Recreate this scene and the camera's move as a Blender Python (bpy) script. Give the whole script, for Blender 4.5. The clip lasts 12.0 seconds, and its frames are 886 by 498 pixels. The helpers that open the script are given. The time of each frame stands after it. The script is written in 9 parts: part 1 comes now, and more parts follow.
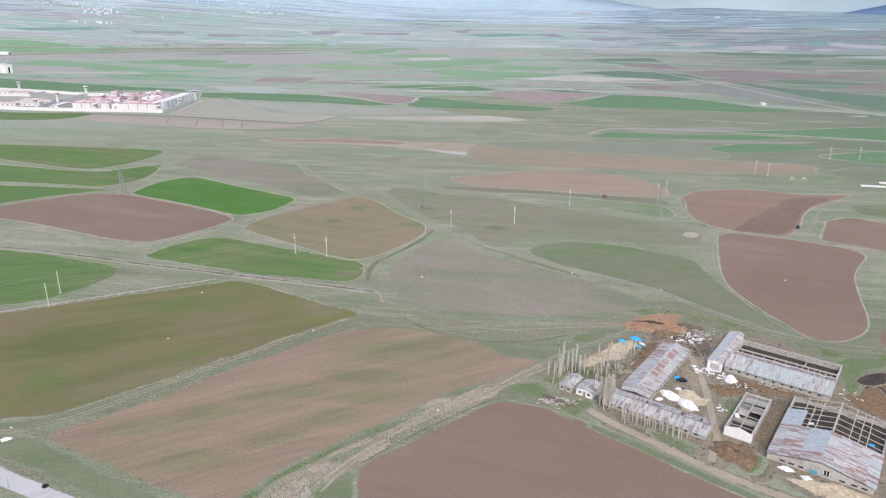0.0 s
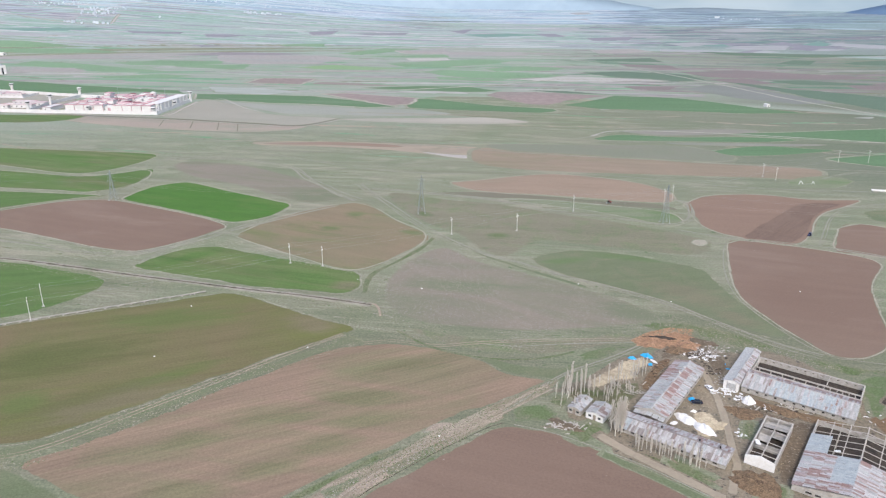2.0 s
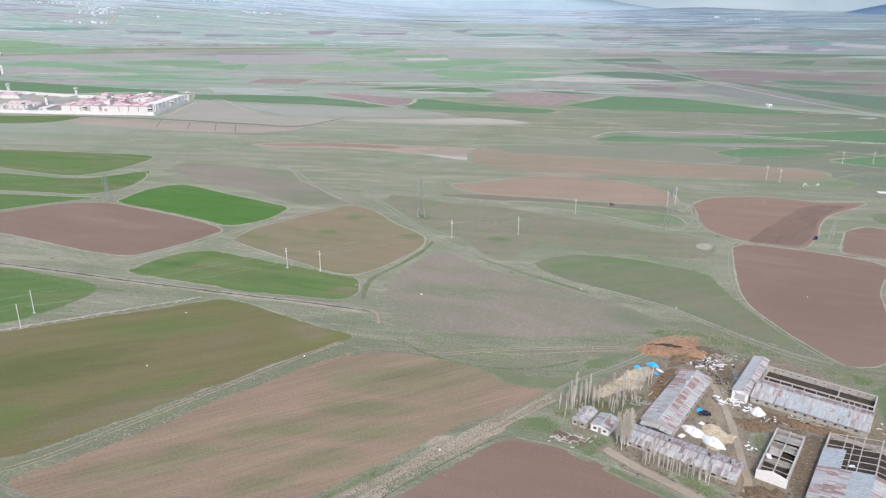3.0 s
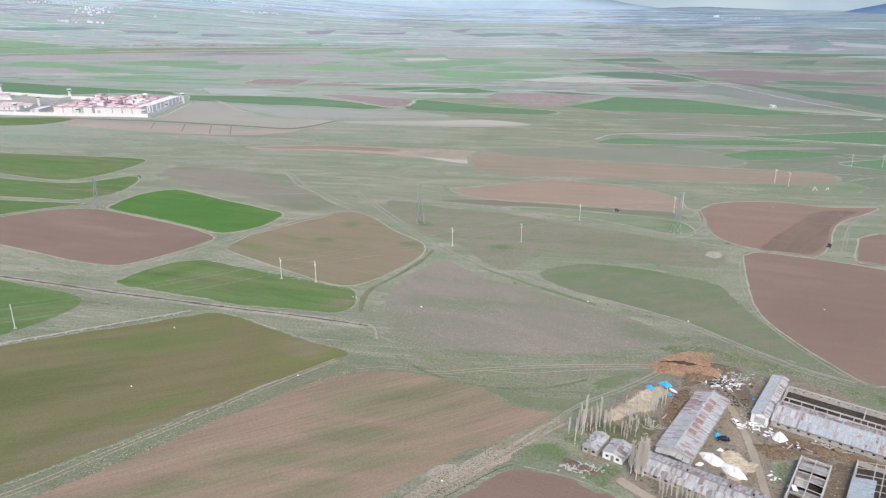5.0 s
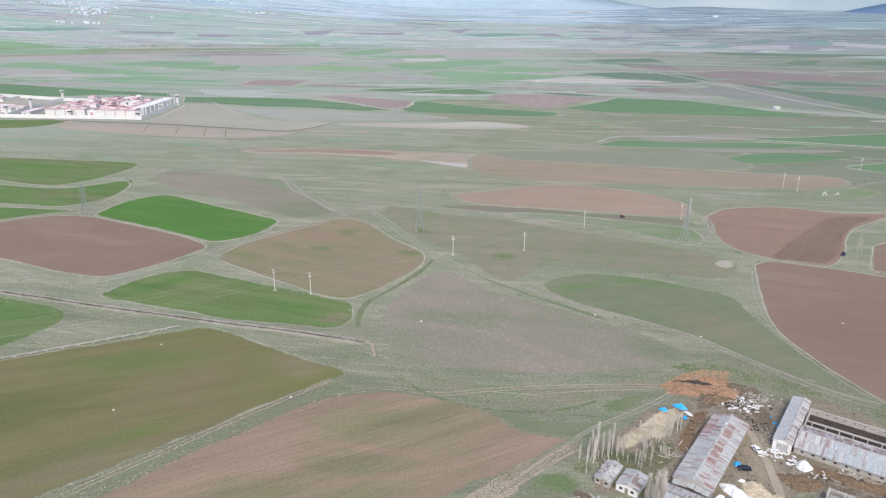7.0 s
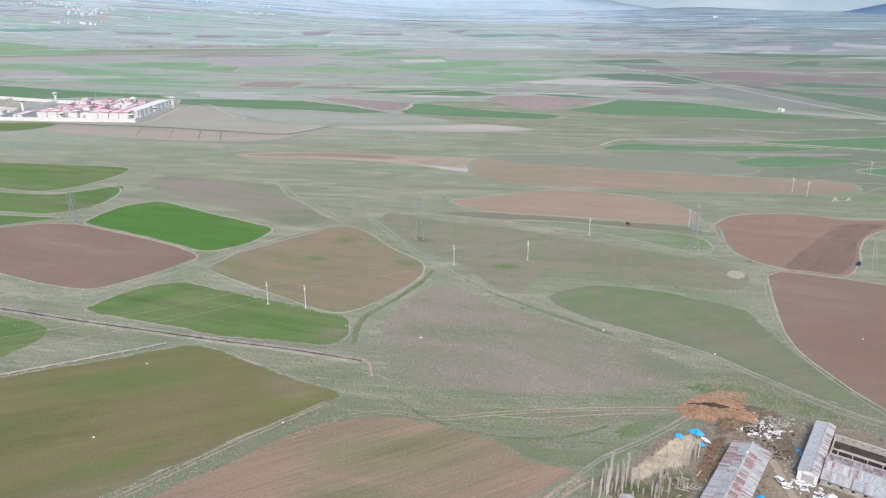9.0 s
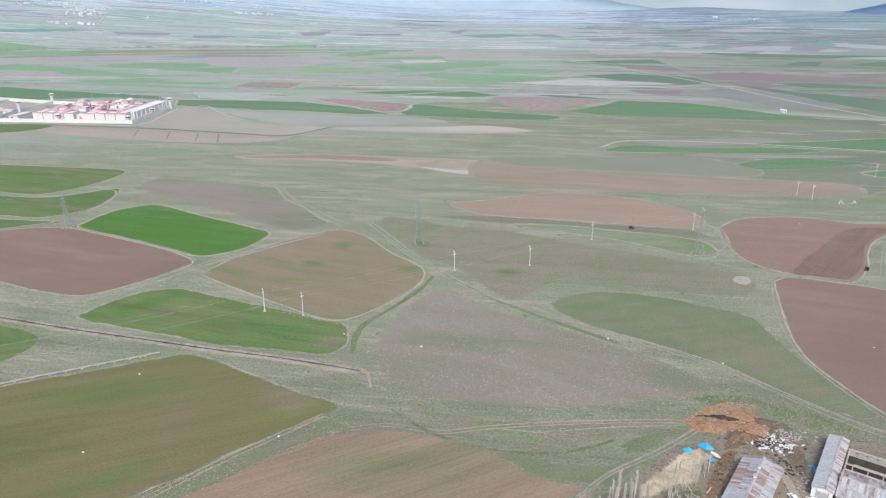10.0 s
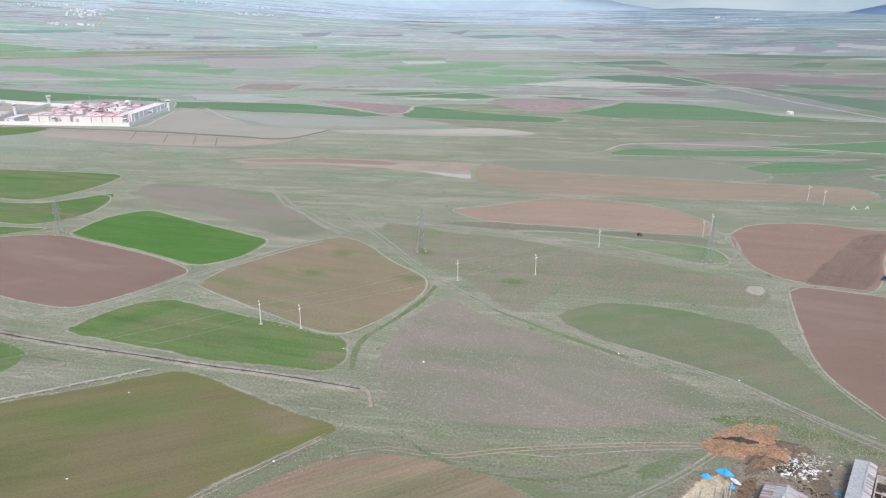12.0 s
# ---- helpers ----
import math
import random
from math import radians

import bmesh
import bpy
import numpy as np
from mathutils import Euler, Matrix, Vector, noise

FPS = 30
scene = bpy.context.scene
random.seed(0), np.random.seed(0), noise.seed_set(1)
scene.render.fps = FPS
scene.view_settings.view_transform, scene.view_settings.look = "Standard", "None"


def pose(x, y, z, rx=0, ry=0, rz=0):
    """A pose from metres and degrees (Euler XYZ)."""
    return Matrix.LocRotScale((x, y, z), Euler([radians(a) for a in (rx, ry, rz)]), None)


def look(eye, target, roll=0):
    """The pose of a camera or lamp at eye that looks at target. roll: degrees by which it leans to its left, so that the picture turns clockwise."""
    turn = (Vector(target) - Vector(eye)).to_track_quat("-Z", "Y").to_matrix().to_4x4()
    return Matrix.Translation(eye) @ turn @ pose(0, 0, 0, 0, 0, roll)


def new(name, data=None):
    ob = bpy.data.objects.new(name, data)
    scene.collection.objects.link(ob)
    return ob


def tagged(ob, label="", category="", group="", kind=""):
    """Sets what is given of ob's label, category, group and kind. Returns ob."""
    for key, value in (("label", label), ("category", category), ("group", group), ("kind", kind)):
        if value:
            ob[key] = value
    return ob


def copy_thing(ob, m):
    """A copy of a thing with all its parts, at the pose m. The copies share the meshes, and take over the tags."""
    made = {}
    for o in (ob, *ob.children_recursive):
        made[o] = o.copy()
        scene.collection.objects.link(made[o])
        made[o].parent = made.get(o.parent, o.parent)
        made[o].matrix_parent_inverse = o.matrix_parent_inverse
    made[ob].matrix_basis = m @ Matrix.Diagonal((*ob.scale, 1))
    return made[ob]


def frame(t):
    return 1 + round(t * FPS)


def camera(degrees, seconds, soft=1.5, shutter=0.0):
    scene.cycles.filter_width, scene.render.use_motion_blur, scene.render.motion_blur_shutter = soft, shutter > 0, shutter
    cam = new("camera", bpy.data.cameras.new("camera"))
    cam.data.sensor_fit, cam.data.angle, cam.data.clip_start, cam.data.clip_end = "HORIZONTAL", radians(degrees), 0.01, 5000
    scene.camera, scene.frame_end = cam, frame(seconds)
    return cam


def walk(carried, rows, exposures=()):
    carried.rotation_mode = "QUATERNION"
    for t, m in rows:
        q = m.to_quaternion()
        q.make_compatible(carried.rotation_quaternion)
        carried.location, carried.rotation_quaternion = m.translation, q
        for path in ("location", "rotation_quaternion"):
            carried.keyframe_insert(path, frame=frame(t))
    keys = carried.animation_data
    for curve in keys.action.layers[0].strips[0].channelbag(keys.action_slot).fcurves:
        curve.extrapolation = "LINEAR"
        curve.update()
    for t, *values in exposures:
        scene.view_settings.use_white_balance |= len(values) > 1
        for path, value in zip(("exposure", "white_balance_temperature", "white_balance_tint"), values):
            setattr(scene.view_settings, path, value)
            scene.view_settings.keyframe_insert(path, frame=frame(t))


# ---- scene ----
cam = camera(64.5, 12.0, soft=1.3)
PATH = [
    (0, 0.00, 0.00, 126.00, 70.455, -0.565, 0.000),
    (0.5, -0.23, 3.62, 125.99, 70.458, -0.556, -0.034),
    (1, -0.43, 7.24, 125.98, 70.458, -0.549, -0.067),
    (1.5, -0.62, 10.86, 125.97, 70.455, -0.541, -0.092),
    (2, -0.82, 14.48, 125.95, 70.449, -0.534, -0.114),
    (2.5, -0.99, 18.07, 125.92, 70.439, -0.533, -0.138),
    (3, -1.15, 21.67, 125.90, 70.426, -0.537, -0.165),
    (5, -2.00, 36.18, 125.82, 70.393, -0.512, -0.283),
    (5.5, -2.20, 39.83, 125.78, 70.389, -0.507, -0.313),
    (6, -2.40, 43.49, 125.74, 70.392, -0.504, -0.345),
    (6.5, -2.61, 47.13, 125.69, 70.397, -0.497, -0.383),
    (7, -2.79, 50.76, 125.65, 70.401, -0.490, -0.420),
    (9, -3.53, 65.24, 125.60, 70.437, -0.469, -0.534),
    (9.5, -3.75, 68.88, 125.61, 70.438, -0.469, -0.557),
    (10, -3.95, 72.48, 125.64, 70.446, -0.471, -0.589),
    (10.5, -4.14, 75.95, 125.68, 70.463, -0.470, -0.618),
    (11, -4.31, 79.17, 125.68, 70.474, -0.467, -0.638),
    (11.5, -4.47, 82.13, 125.65, 70.482, -0.459, -0.644),
    (12, -4.70, 84.37, 125.66, 70.493, -0.426, -0.513),
]
walk(cam, [(t, pose(*p)) for t, *p in PATH], exposures=[(0.0, 0.71, 6350, 12), (12.0, 0.71, 6350, 12)])

# ---- world, sun ----
SUN_BEARING = 176
sky_world = bpy.data.worlds.new("sky")
scene.world = sky_world
sky_world.use_nodes = True
wn = sky_world.node_tree.nodes
sky_tex = wn.new("ShaderNodeTexSky")
sky_tex.sky_type = "NISHITA"
sky_tex.sun_disc = False
sky_tex.sun_elevation = radians(48)
sky_tex.sun_rotation = radians(SUN_BEARING)
sky_tex.air_density, sky_tex.dust_density, sky_tex.ozone_density = 1.0, 3.0, 1.0
sky_world.node_tree.links.new(sky_tex.outputs[0], wn["Background"].inputs[0])
wn["Background"].inputs[1].default_value = 0.15
sun_data = bpy.data.lights.new("sun", "SUN")
sun_data.energy, sun_data.angle, sun_data.color = 1.4, radians(22), (1.0, 0.96, 0.9)
sun = new("sun", sun_data)
sun.matrix_world = look((0, 0, 400), (-math.sin(radians(SUN_BEARING)) * 300, -math.cos(radians(SUN_BEARING)) * 300, 400 - 300 * math.tan(radians(48))))


# ---- materials ----
def graph(name, rough=0.9, metal=0.0):
    m = bpy.data.materials.new(name)
    m.use_nodes = True
    nt = m.node_tree
    b = nt.nodes["Principled BSDF"]
    b.inputs["Roughness"].default_value = rough
    b.inputs["Metallic"].default_value = metal
    b.inputs["Specular IOR Level"].default_value = 0.2 if rough > 0.8 else 0.4
    return m, nt, b


def math_node(nt, op, a, b=0.5):
    n = nt.nodes.new("ShaderNodeMath")
    n.operation = op
    for i, v in enumerate((a, b)):
        if isinstance(v, (int, float)):
            n.inputs[i].default_value = v
        else:
            nt.links.new(v, n.inputs[i])
    return n.outputs[0]


def noise_node(nt, vec, scale, detail=3.0, rough=0.55, warp=0.0):
    n = nt.nodes.new("ShaderNodeTexNoise")
    n.inputs["Scale"].default_value, n.inputs["Detail"].default_value = scale, detail
    n.inputs["Roughness"].default_value, n.inputs["Distortion"].default_value = rough, warp
    nt.links.new(vec, n.inputs["Vector"])
    return n.outputs["Fac"]


def ramp_node(nt, fac, stops, constant=False):
    n = nt.nodes.new("ShaderNodeValToRGB")
    cr = n.color_ramp
    cr.interpolation = "CONSTANT" if constant else "LINEAR"
    while len(cr.elements) < len(stops):
        cr.elements.new(0.5)
    for e, (p, c) in zip(cr.elements, stops):
        e.position = p
        e.color = (*c, 1) if isinstance(c, tuple) else (c, c, c, 1)
    nt.links.new(fac, n.inputs[0])
    return n.outputs[0]


def mix_node(nt, fac, a, b, blend="MIX"):
    n = nt.nodes.new("ShaderNodeMix")
    n.data_type, n.blend_type = "RGBA", blend
    for sock, v in ((n.inputs[0], fac), (n.inputs[6], a), (n.inputs[7], b)):
        if isinstance(v, (int, float)):
            sock.default_value = v
        elif isinstance(v, tuple):
            sock.default_value = (*v, 1)
        else:
            nt.links.new(v, sock)
    return n.outputs[2]


def mapped(nt, vec, scale=(1, 1, 1), turn=0.0, at=(0, 0, 0)):
    n = nt.nodes.new("ShaderNodeMapping")
    n.vector_type = "TEXTURE"
    n.inputs["Location"].default_value = at
    n.inputs["Rotation"].default_value = (0, 0, radians(turn))
    n.inputs["Scale"].default_value = scale
    nt.links.new(vec, n.inputs["Vector"])
    return n.outputs[0]


def bump_node(nt, b, height, strength, distance):
    n = nt.nodes.new("ShaderNodeBump")
    n.inputs["Strength"].default_value, n.inputs["Distance"].default_value = strength, distance
    nt.links.new(height, n.inputs["Height"])
    nt.links.new(n.outputs[0], b.inputs["Normal"])


KINDS_OF_GROUND = {}


def soil(nt, pos, base, other, patch, big, mid, fine, cover, grain, lines, speck, drawn, drifts):
    """The colours of one kind of ground, and its grain."""
    drift = ramp_node(nt, noise_node(nt, pos, big, 4, 0.55, 0.6), [(0.36, 0.0), (0.64, 1.0)])
    col = mix_node(nt, drift, base, other)
    spot = noise_node(nt, mapped(nt, pos, (drawn[1], 1, 1), drawn[0]), mid, 6, 0.65, 0.8)
    col = mix_node(nt, ramp_node(nt, spot, [(0.62 - cover * 0.3, 0.0), (0.82 - cover * 0.3, 1.0)]), col, patch)
    for tint, strength, spots in drifts:
        # thicker or thinner growth in ragged oval drifts: (x, y, half length, half width, angle)
        total = None
        for x, y, rx, ry, angle in spots:
            oval = mapped(nt, pos, (rx, ry, 1000), angle, (x, y, 0))
            away = nt.nodes.new("ShaderNodeVectorMath")
            away.operation = "LENGTH"
            nt.links.new(oval, away.inputs[0])
            here = ramp_node(nt, away.outputs["Value"], [(0.15, 1.0), (1.0, 0.0)])
            total = here if total is None else math_node(nt, "MAXIMUM", total, here)
        torn = noise_node(nt, mapped(nt, pos, (4, 1, 1), drawn[0]), 0.22, 6, 0.7, 0.6)
        amount = math_node(nt, "ADD", math_node(nt, "MULTIPLY", total, 0.62), math_node(nt, "MULTIPLY", torn, 0.9))
        col = mix_node(nt, ramp_node(nt, amount, [(0.62, 0.0), (1.0, strength)]), col, tint)
    if lines:
        turn, gap, depth = lines
        row = noise_node(nt, mapped(nt, pos, (gap * 26, gap, 1), turn), 1.0, 4, 0.65)
        col = mix_node(nt, 1.0, col, ramp_node(nt, row, [(0.3, 1 - depth), (0.7, 1 + depth)]), "MULTIPLY")
        wide = noise_node(nt, mapped(nt, pos, (gap * 120, gap * 9, 1), turn), 1.0, 2, 0.5)
        col = mix_node(nt, 1.0, col, ramp_node(nt, wide, [(0.3, 1 - depth * 0.8), (0.7, 1 + depth * 0.8)]), "MULTIPLY")
    g1 = noise_node(nt, pos, fine, 5, 0.7)
    col = mix_node(nt, 1.0, col, ramp_node(nt, g1, [(0.34, 1 - grain), (0.66, 1 + grain)]), "MULTIPLY")
    if speck:
        tint, amount, size = speck
        s = noise_node(nt, pos, size, 2, 0.6)
        col = mix_node(nt, ramp_node(nt, s, [(0.72 - amount, 0.0), (0.78 - amount, 1.0)]), col, tint)
    return col, g1


def earth(name, base, other, patch, big=0.012, mid=0.07, fine=0.9, cover=0.5, grain=0.22, lines=None, speck=None, bump=0.25, drawn=(0, 1), sparse=0.0, drifts=(), under="steppe"):
    """Ground of any kind: two colours in broad drifts, a third in patches, grain, worked lines at an angle, light or dark specks.
    Towards the rim of a plot it goes over raggedly into the kind of ground named by under."""
    m, nt, b = graph(name, 0.95)
    pos = nt.nodes.new("ShaderNodeNewGeometry").outputs["Position"]
    kind = (base, other, patch, big, mid, fine, cover, grain, lines, speck, drawn, drifts)
    col, g1 = soil(nt, pos, *kind)
    if under in KINDS_OF_GROUND:
        rim = nt.nodes.new("ShaderNodeAttribute")
        rim.attribute_name = "thin"
        wear = ramp_node(nt, noise_node(nt, pos, 0.5, 6, 0.75), [(0.3, 0.3), (0.7, 2.2)])
        gone = math_node(nt, "MULTIPLY", math_node(nt, "ADD", rim.outputs["Fac"], sparse), wear)
        col = mix_node(nt, ramp_node(nt, gone, [(0.16, 0.0), (0.5, 1.0)]), col, soil(nt, pos, *KINDS_OF_GROUND[under])[0])
    KINDS_OF_GROUND[name] = kind
    nt.links.new(col, b.inputs["Base Color"])
    bump_node(nt, b, g1, bump, 0.25)
    return m


def plain(name, col, rough=0.7, metal=0.0, vary=0.18, scale=1.5, stain=None, bump=0.1):
    """Paint, concrete, plaster or metal with grain, and stains of another colour."""
    m, nt, b = graph(name, rough, metal)
    vec = nt.nodes.new("ShaderNodeTexCoord").outputs["Object"]
    n1 = noise_node(nt, vec, scale, 5, 0.65)
    c = mix_node(nt, 1.0, col, ramp_node(nt, n1, [(0.25, 1 - vary), (0.75, 1 + vary * 0.6)]), "MULTIPLY")
    if stain:
        n2 = noise_node(nt, vec, scale * 0.35, 6, 0.7, 0.5)
        c = mix_node(nt, ramp_node(nt, n2, [(0.5, 0.0), (0.68, 0.85)]), c, stain)
    nt.links.new(c, b.inputs["Base Color"])
    if bump:
        bump_node(nt, b, n1, bump, 0.05)
    return m


def roofing(name, stops, rust=(0.24, 0.135, 0.11), rusting=0.5, rough=0.6):
    """Corrugated sheet: each sheet of its own shade, with rust drifting over several sheets."""
    m, nt, b = graph(name, rough, 0.0)
    rnd = nt.nodes.new("ShaderNodeObjectInfo").outputs["Random"]
    col = ramp_node(nt, rnd, stops, True)
    pos = nt.nodes.new("ShaderNodeNewGeometry").outputs["Position"]
    n1 = noise_node(nt, pos, 0.16, 5, 0.7, 0.4)
    shifted = math_node(nt, "ADD", n1, math_node(nt, "MULTIPLY", math_node(nt, "SUBTRACT", math_node(nt, "FRACT", math_node(nt, "MULTIPLY", rnd, 37.0)), 0.5), 0.34))
    col = mix_node(nt, ramp_node(nt, shifted, [(0.72 - rusting * 0.35, 0.0), (0.8 - rusting * 0.35, 0.9)]), col, rust)
    n2 = noise_node(nt, pos, 1.6, 5, 0.7)
    col = mix_node(nt, 1.0, col, ramp_node(nt, n2, [(0.3, 0.76), (0.7, 1.16)]), "MULTIPLY")
    own = nt.nodes.new("ShaderNodeTexCoord").outputs["Object"]
    shift = nt.nodes.new("ShaderNodeVectorMath")
    nt.links.new(own, shift.inputs[0])
    nt.links.new(math_node(nt, "MULTIPLY", rnd, 90.0), shift.inputs[1])
    streak = noise_node(nt, mapped(nt, shift.outputs[0], (0.22, 2.4, 1)), 1.0, 4, 0.65)
    col = mix_node(nt, 1.0, col, ramp_node(nt, streak, [(0.34, 0.76), (0.66, 1.08)]), "MULTIPLY")
    nt.links.new(col, b.inputs["Base Color"])
    return m


STEPPE = earth("steppe", (0.172, 0.196, 0.124), (0.21, 0.215, 0.15), (0.27, 0.258, 0.195), 0.013, 0.07, 1.1, 0.42, 0.29, lines=(-8, 1.4, 0.12), speck=((0.110, 0.144, 0.070), 0.06, 0.25), drawn=(-8, 4), drifts=[((0.128, 0.134, 0.086), 0.7, [(-70, 235, 230, 120, 0), (130, 255, 150, 95, 0), (-190, 320, 90, 30, -8)])])
GRASS = earth("spring_grass", (0.101, 0.136, 0.06), (0.124, 0.146, 0.076), (0.175, 0.172, 0.11), 0.03, 0.1, 1.4, 0.6, 0.41)
GRASS_BRIGHT = earth("bright_spring_grass", (0.108, 0.148, 0.066), (0.125, 0.154, 0.08), (0.165, 0.165, 0.108), 0.05, 0.12, 1.4, 0.5, 0.3, sparse=0.08)
VERGE = earth("dry_grass_margin", (0.274, 0.254, 0.203), (0.23, 0.221, 0.171), (0.158, 0.167, 0.108), 0.05, 0.2, 1.6, 0.42, 0.42, sparse=0.2)
RIM_DRY = earth("pale_field_rim", (0.34, 0.312, 0.25), (0.3, 0.28, 0.222), (0.22, 0.21, 0.155), 0.05, 0.25, 1.6, 0.4, 0.3, sparse=0.13)
PATH_DRY = earth("pale_dry_path", (0.28, 0.262, 0.218), (0.238, 0.228, 0.184), (0.18, 0.186, 0.133), 0.05, 0.25, 1.6, 0.42, 0.3, sparse=0.07)
PATH_FAINT = earth("faint_dry_path", (0.27, 0.256, 0.21), (0.23, 0.224, 0.178), (0.18, 0.186, 0.133), 0.05, 0.25, 1.6, 0.42, 0.3, sparse=0.1)
WHEAT = earth("young_wheat", (0.08, 0.142, 0.042), (0.096, 0.15, 0.052), (0.118, 0.148, 0.064), 0.012, 0.04, 1.2, 0.38, 0.22, (12, 0.5, 0.11), drawn=(12, 3))
WHEAT_DENSE = earth("dense_young_wheat", (0.06, 0.142, 0.026), (0.072, 0.15, 0.034), (0.09, 0.148, 0.042), 0.012, 0.04, 1.2, 0.36, 0.18, (-14, 0.5, 0.1), drawn=(-14, 3))
WHEAT_B = earth("young_wheat_thin", (0.084, 0.146, 0.042), (0.105, 0.15, 0.054), (0.14, 0.15, 0.072), 0.02, 0.04, 1.2, 0.46, 0.22, (-18, 0.7, 0.14), drawn=(-16, 5), drifts=[((0.16, 0.142, 0.088), 0.8, [(-44, 318, 13, 9, 10)]), ((0.066, 0.135, 0.03), 0.7, [(-128, 355, 26, 10, 43), (-300, 590, 70, 10, -5)])])
OLIVE = earth("sparse_wheat", (0.153, 0.127, 0.069), (0.125, 0.126, 0.053), (0.127, 0.138, 0.047), 0.02, 0.03, 1.3, 0.38, 0.13, (20, 0.7, 0.07), drawn=(14, 5), drifts=[((0.098, 0.132, 0.042), 0.75, [(-96.8, 231.6, 34.3, 6.9, 37), (-111.3, 280.0, 44.9, 16.4, 9), (-136.8, 214.0, 14.1, 13.3, 39)]), ((0.088, 0.104, 0.036), 0.75, [(-142, 245, 50, 26, 20), (-118, 214, 36, 14, 36)]), ((0.165, 0.138, 0.088), 0.7, [(-107.7, 216.2, 48.7, 12.8, 33), (-53.0, 276.0, 20.3, 12.7, -41)])])
TAN = earth("sprouting_field", (0.235, 0.169, 0.122), (0.217, 0.164, 0.115), (0.175, 0.16, 0.094), 0.02, 0.034, 1.2, 0.48, 0.15, (27, 1.0, 0.13), drawn=(10, 3.5), drifts=[((0.24, 0.17, 0.126), 0.8, [(-17.9, 225.5, 35.2, 3.5, -13), (-38.4, 201.6, 37.3, 3.5, -7), (-63.7, 176.6, 28.6, 3.5, -10), (-41.8, 216.8, 27.5, 2.5, -13)]), ((0.142, 0.146, 0.076), 0.62, [(-26.7, 220.2, 28.4, 9.5, 6), (-52.9, 207.2, 24.1, 9.7, 8), (-74.2, 196.1, 17.0, 8.7, 16), (-22.0, 206.8, 26.1, 7.7, 15), (-70.6, 170.7, 24.5, 9.5, 6), (-50.3, 180.9, 18.1, 7.3, 22), (-15.8, 242.0, 30.2, 8.4, 4), (-35.2, 193.6, 17.5, 6.8, 18)])])
TAN_B = earth("sprouting_field_pale", (0.21, 0.166, 0.11), (0.189, 0.165, 0.104), (0.142, 0.159, 0.071), 0.016, 0.05, 1.2, 0.38, 0.20, (-25, 0.8, 0.07), drawn=(-20, 4), drifts=[((0.12, 0.148, 0.065), 0.85, [(-53.0, 430.9, 10.7, 11.2, 10), (-16.9, 396.8, 13.7, 6.6, -23), (-64.7, 404.0, 9.7, 9.0, 11)])])
SOIL = earth("ploughed_soil", (0.177, 0.122, 0.092), (0.193, 0.137, 0.103), (0.213, 0.156, 0.122), 0.012, 0.03, 1.3, 0.34, 0.10, (-20, 0.6, 0.04), speck=((0.284, 0.230, 0.193), 0.01, 0.7), drawn=(-10, 3))
SOIL_RED = earth("reddish_soil", (0.235, 0.168, 0.128), (0.258, 0.19, 0.148), (0.22, 0.18, 0.135), 0.012, 0.03, 1.0, 0.34, 0.13, (-8, 0.9, 0.07), drawn=(-6, 4))
FALLOW = earth("fallow_field", (0.175, 0.171, 0.116), (0.196, 0.182, 0.131), (0.143, 0.176, 0.091), 0.016, 0.045, 1.1, 0.46, 0.28, (-6, 0.9, 0.08), drifts=[((0.105, 0.145, 0.06), 0.8, [(50.1, 373.4, 23.7, 4.8, 61), (-10.2, 433.9, 10.3, 7.7, -44), (32.3, 392.6, 10.9, 8.3, 14)])])
STONY = earth("stony_pasture", (0.199, 0.18, 0.141), (0.217, 0.19, 0.151), (0.156, 0.169, 0.109), 0.02, 0.022, 1.6, 0.52, 0.24, speck=((0.27, 0.246, 0.217), 0.03, 0.7), drawn=(-14, 3), drifts=[((0.14, 0.158, 0.098), 0.8, [(11.1, 266.6, 43.8, 13.8, -3), (84.6, 289.8, 31.2, 17.7, -35)])])
GRASSY = earth("short_grass_field", (0.125, 0.153, 0.083), (0.147, 0.161, 0.098), (0.171, 0.168, 0.109), 0.016, 0.05, 1.5, 0.4, 0.2, (14, 0.9, 0.06), drifts=[((0.172, 0.158, 0.106), 0.7, [(112, 312, 34, 16, -48), (125, 285, 20, 9, -60)]), ((0.105, 0.158, 0.066), 0.7, [(100, 358, 34, 9, -14), (62, 352, 22, 8, 15)])])
TAN_C = earth("dry_tan_field", (0.252, 0.2, 0.148), (0.232, 0.19, 0.137), (0.19, 0.18, 0.112), 0.014, 0.03, 1.0, 0.4, 0.20, (-8, 0.9, 0.06), drawn=(-6, 4))
STRAWY = earth("pale_stubble", (0.314, 0.258, 0.196), (0.28, 0.235, 0.185), (0.224, 0.207, 0.146), 0.02, 0.05, 1.0, 0.3, 0.12, (5, 1.0, 0.06))
DIRT = earth("dirt_track", (0.33, 0.262, 0.2), (0.285, 0.23, 0.178), (0.22, 0.185, 0.14), 0.05, 0.2, 1.4, 0.4, 0.24)
YARD = earth("farmyard_earth", (0.192, 0.162, 0.119), (0.166, 0.142, 0.104), (0.232, 0.197, 0.146), 0.06, 0.12, 1.3, 0.45, 0.34, speck=((0.085, 0.074, 0.06), 0.12, 0.5))
YARD_PALE = earth("dry_yard_earth", (0.247, 0.203, 0.144), (0.214, 0.179, 0.127), (0.173, 0.146, 0.104), 0.06, 0.15, 1.2, 0.45, 0.24, sparse=0.06, under="farmyard_earth")
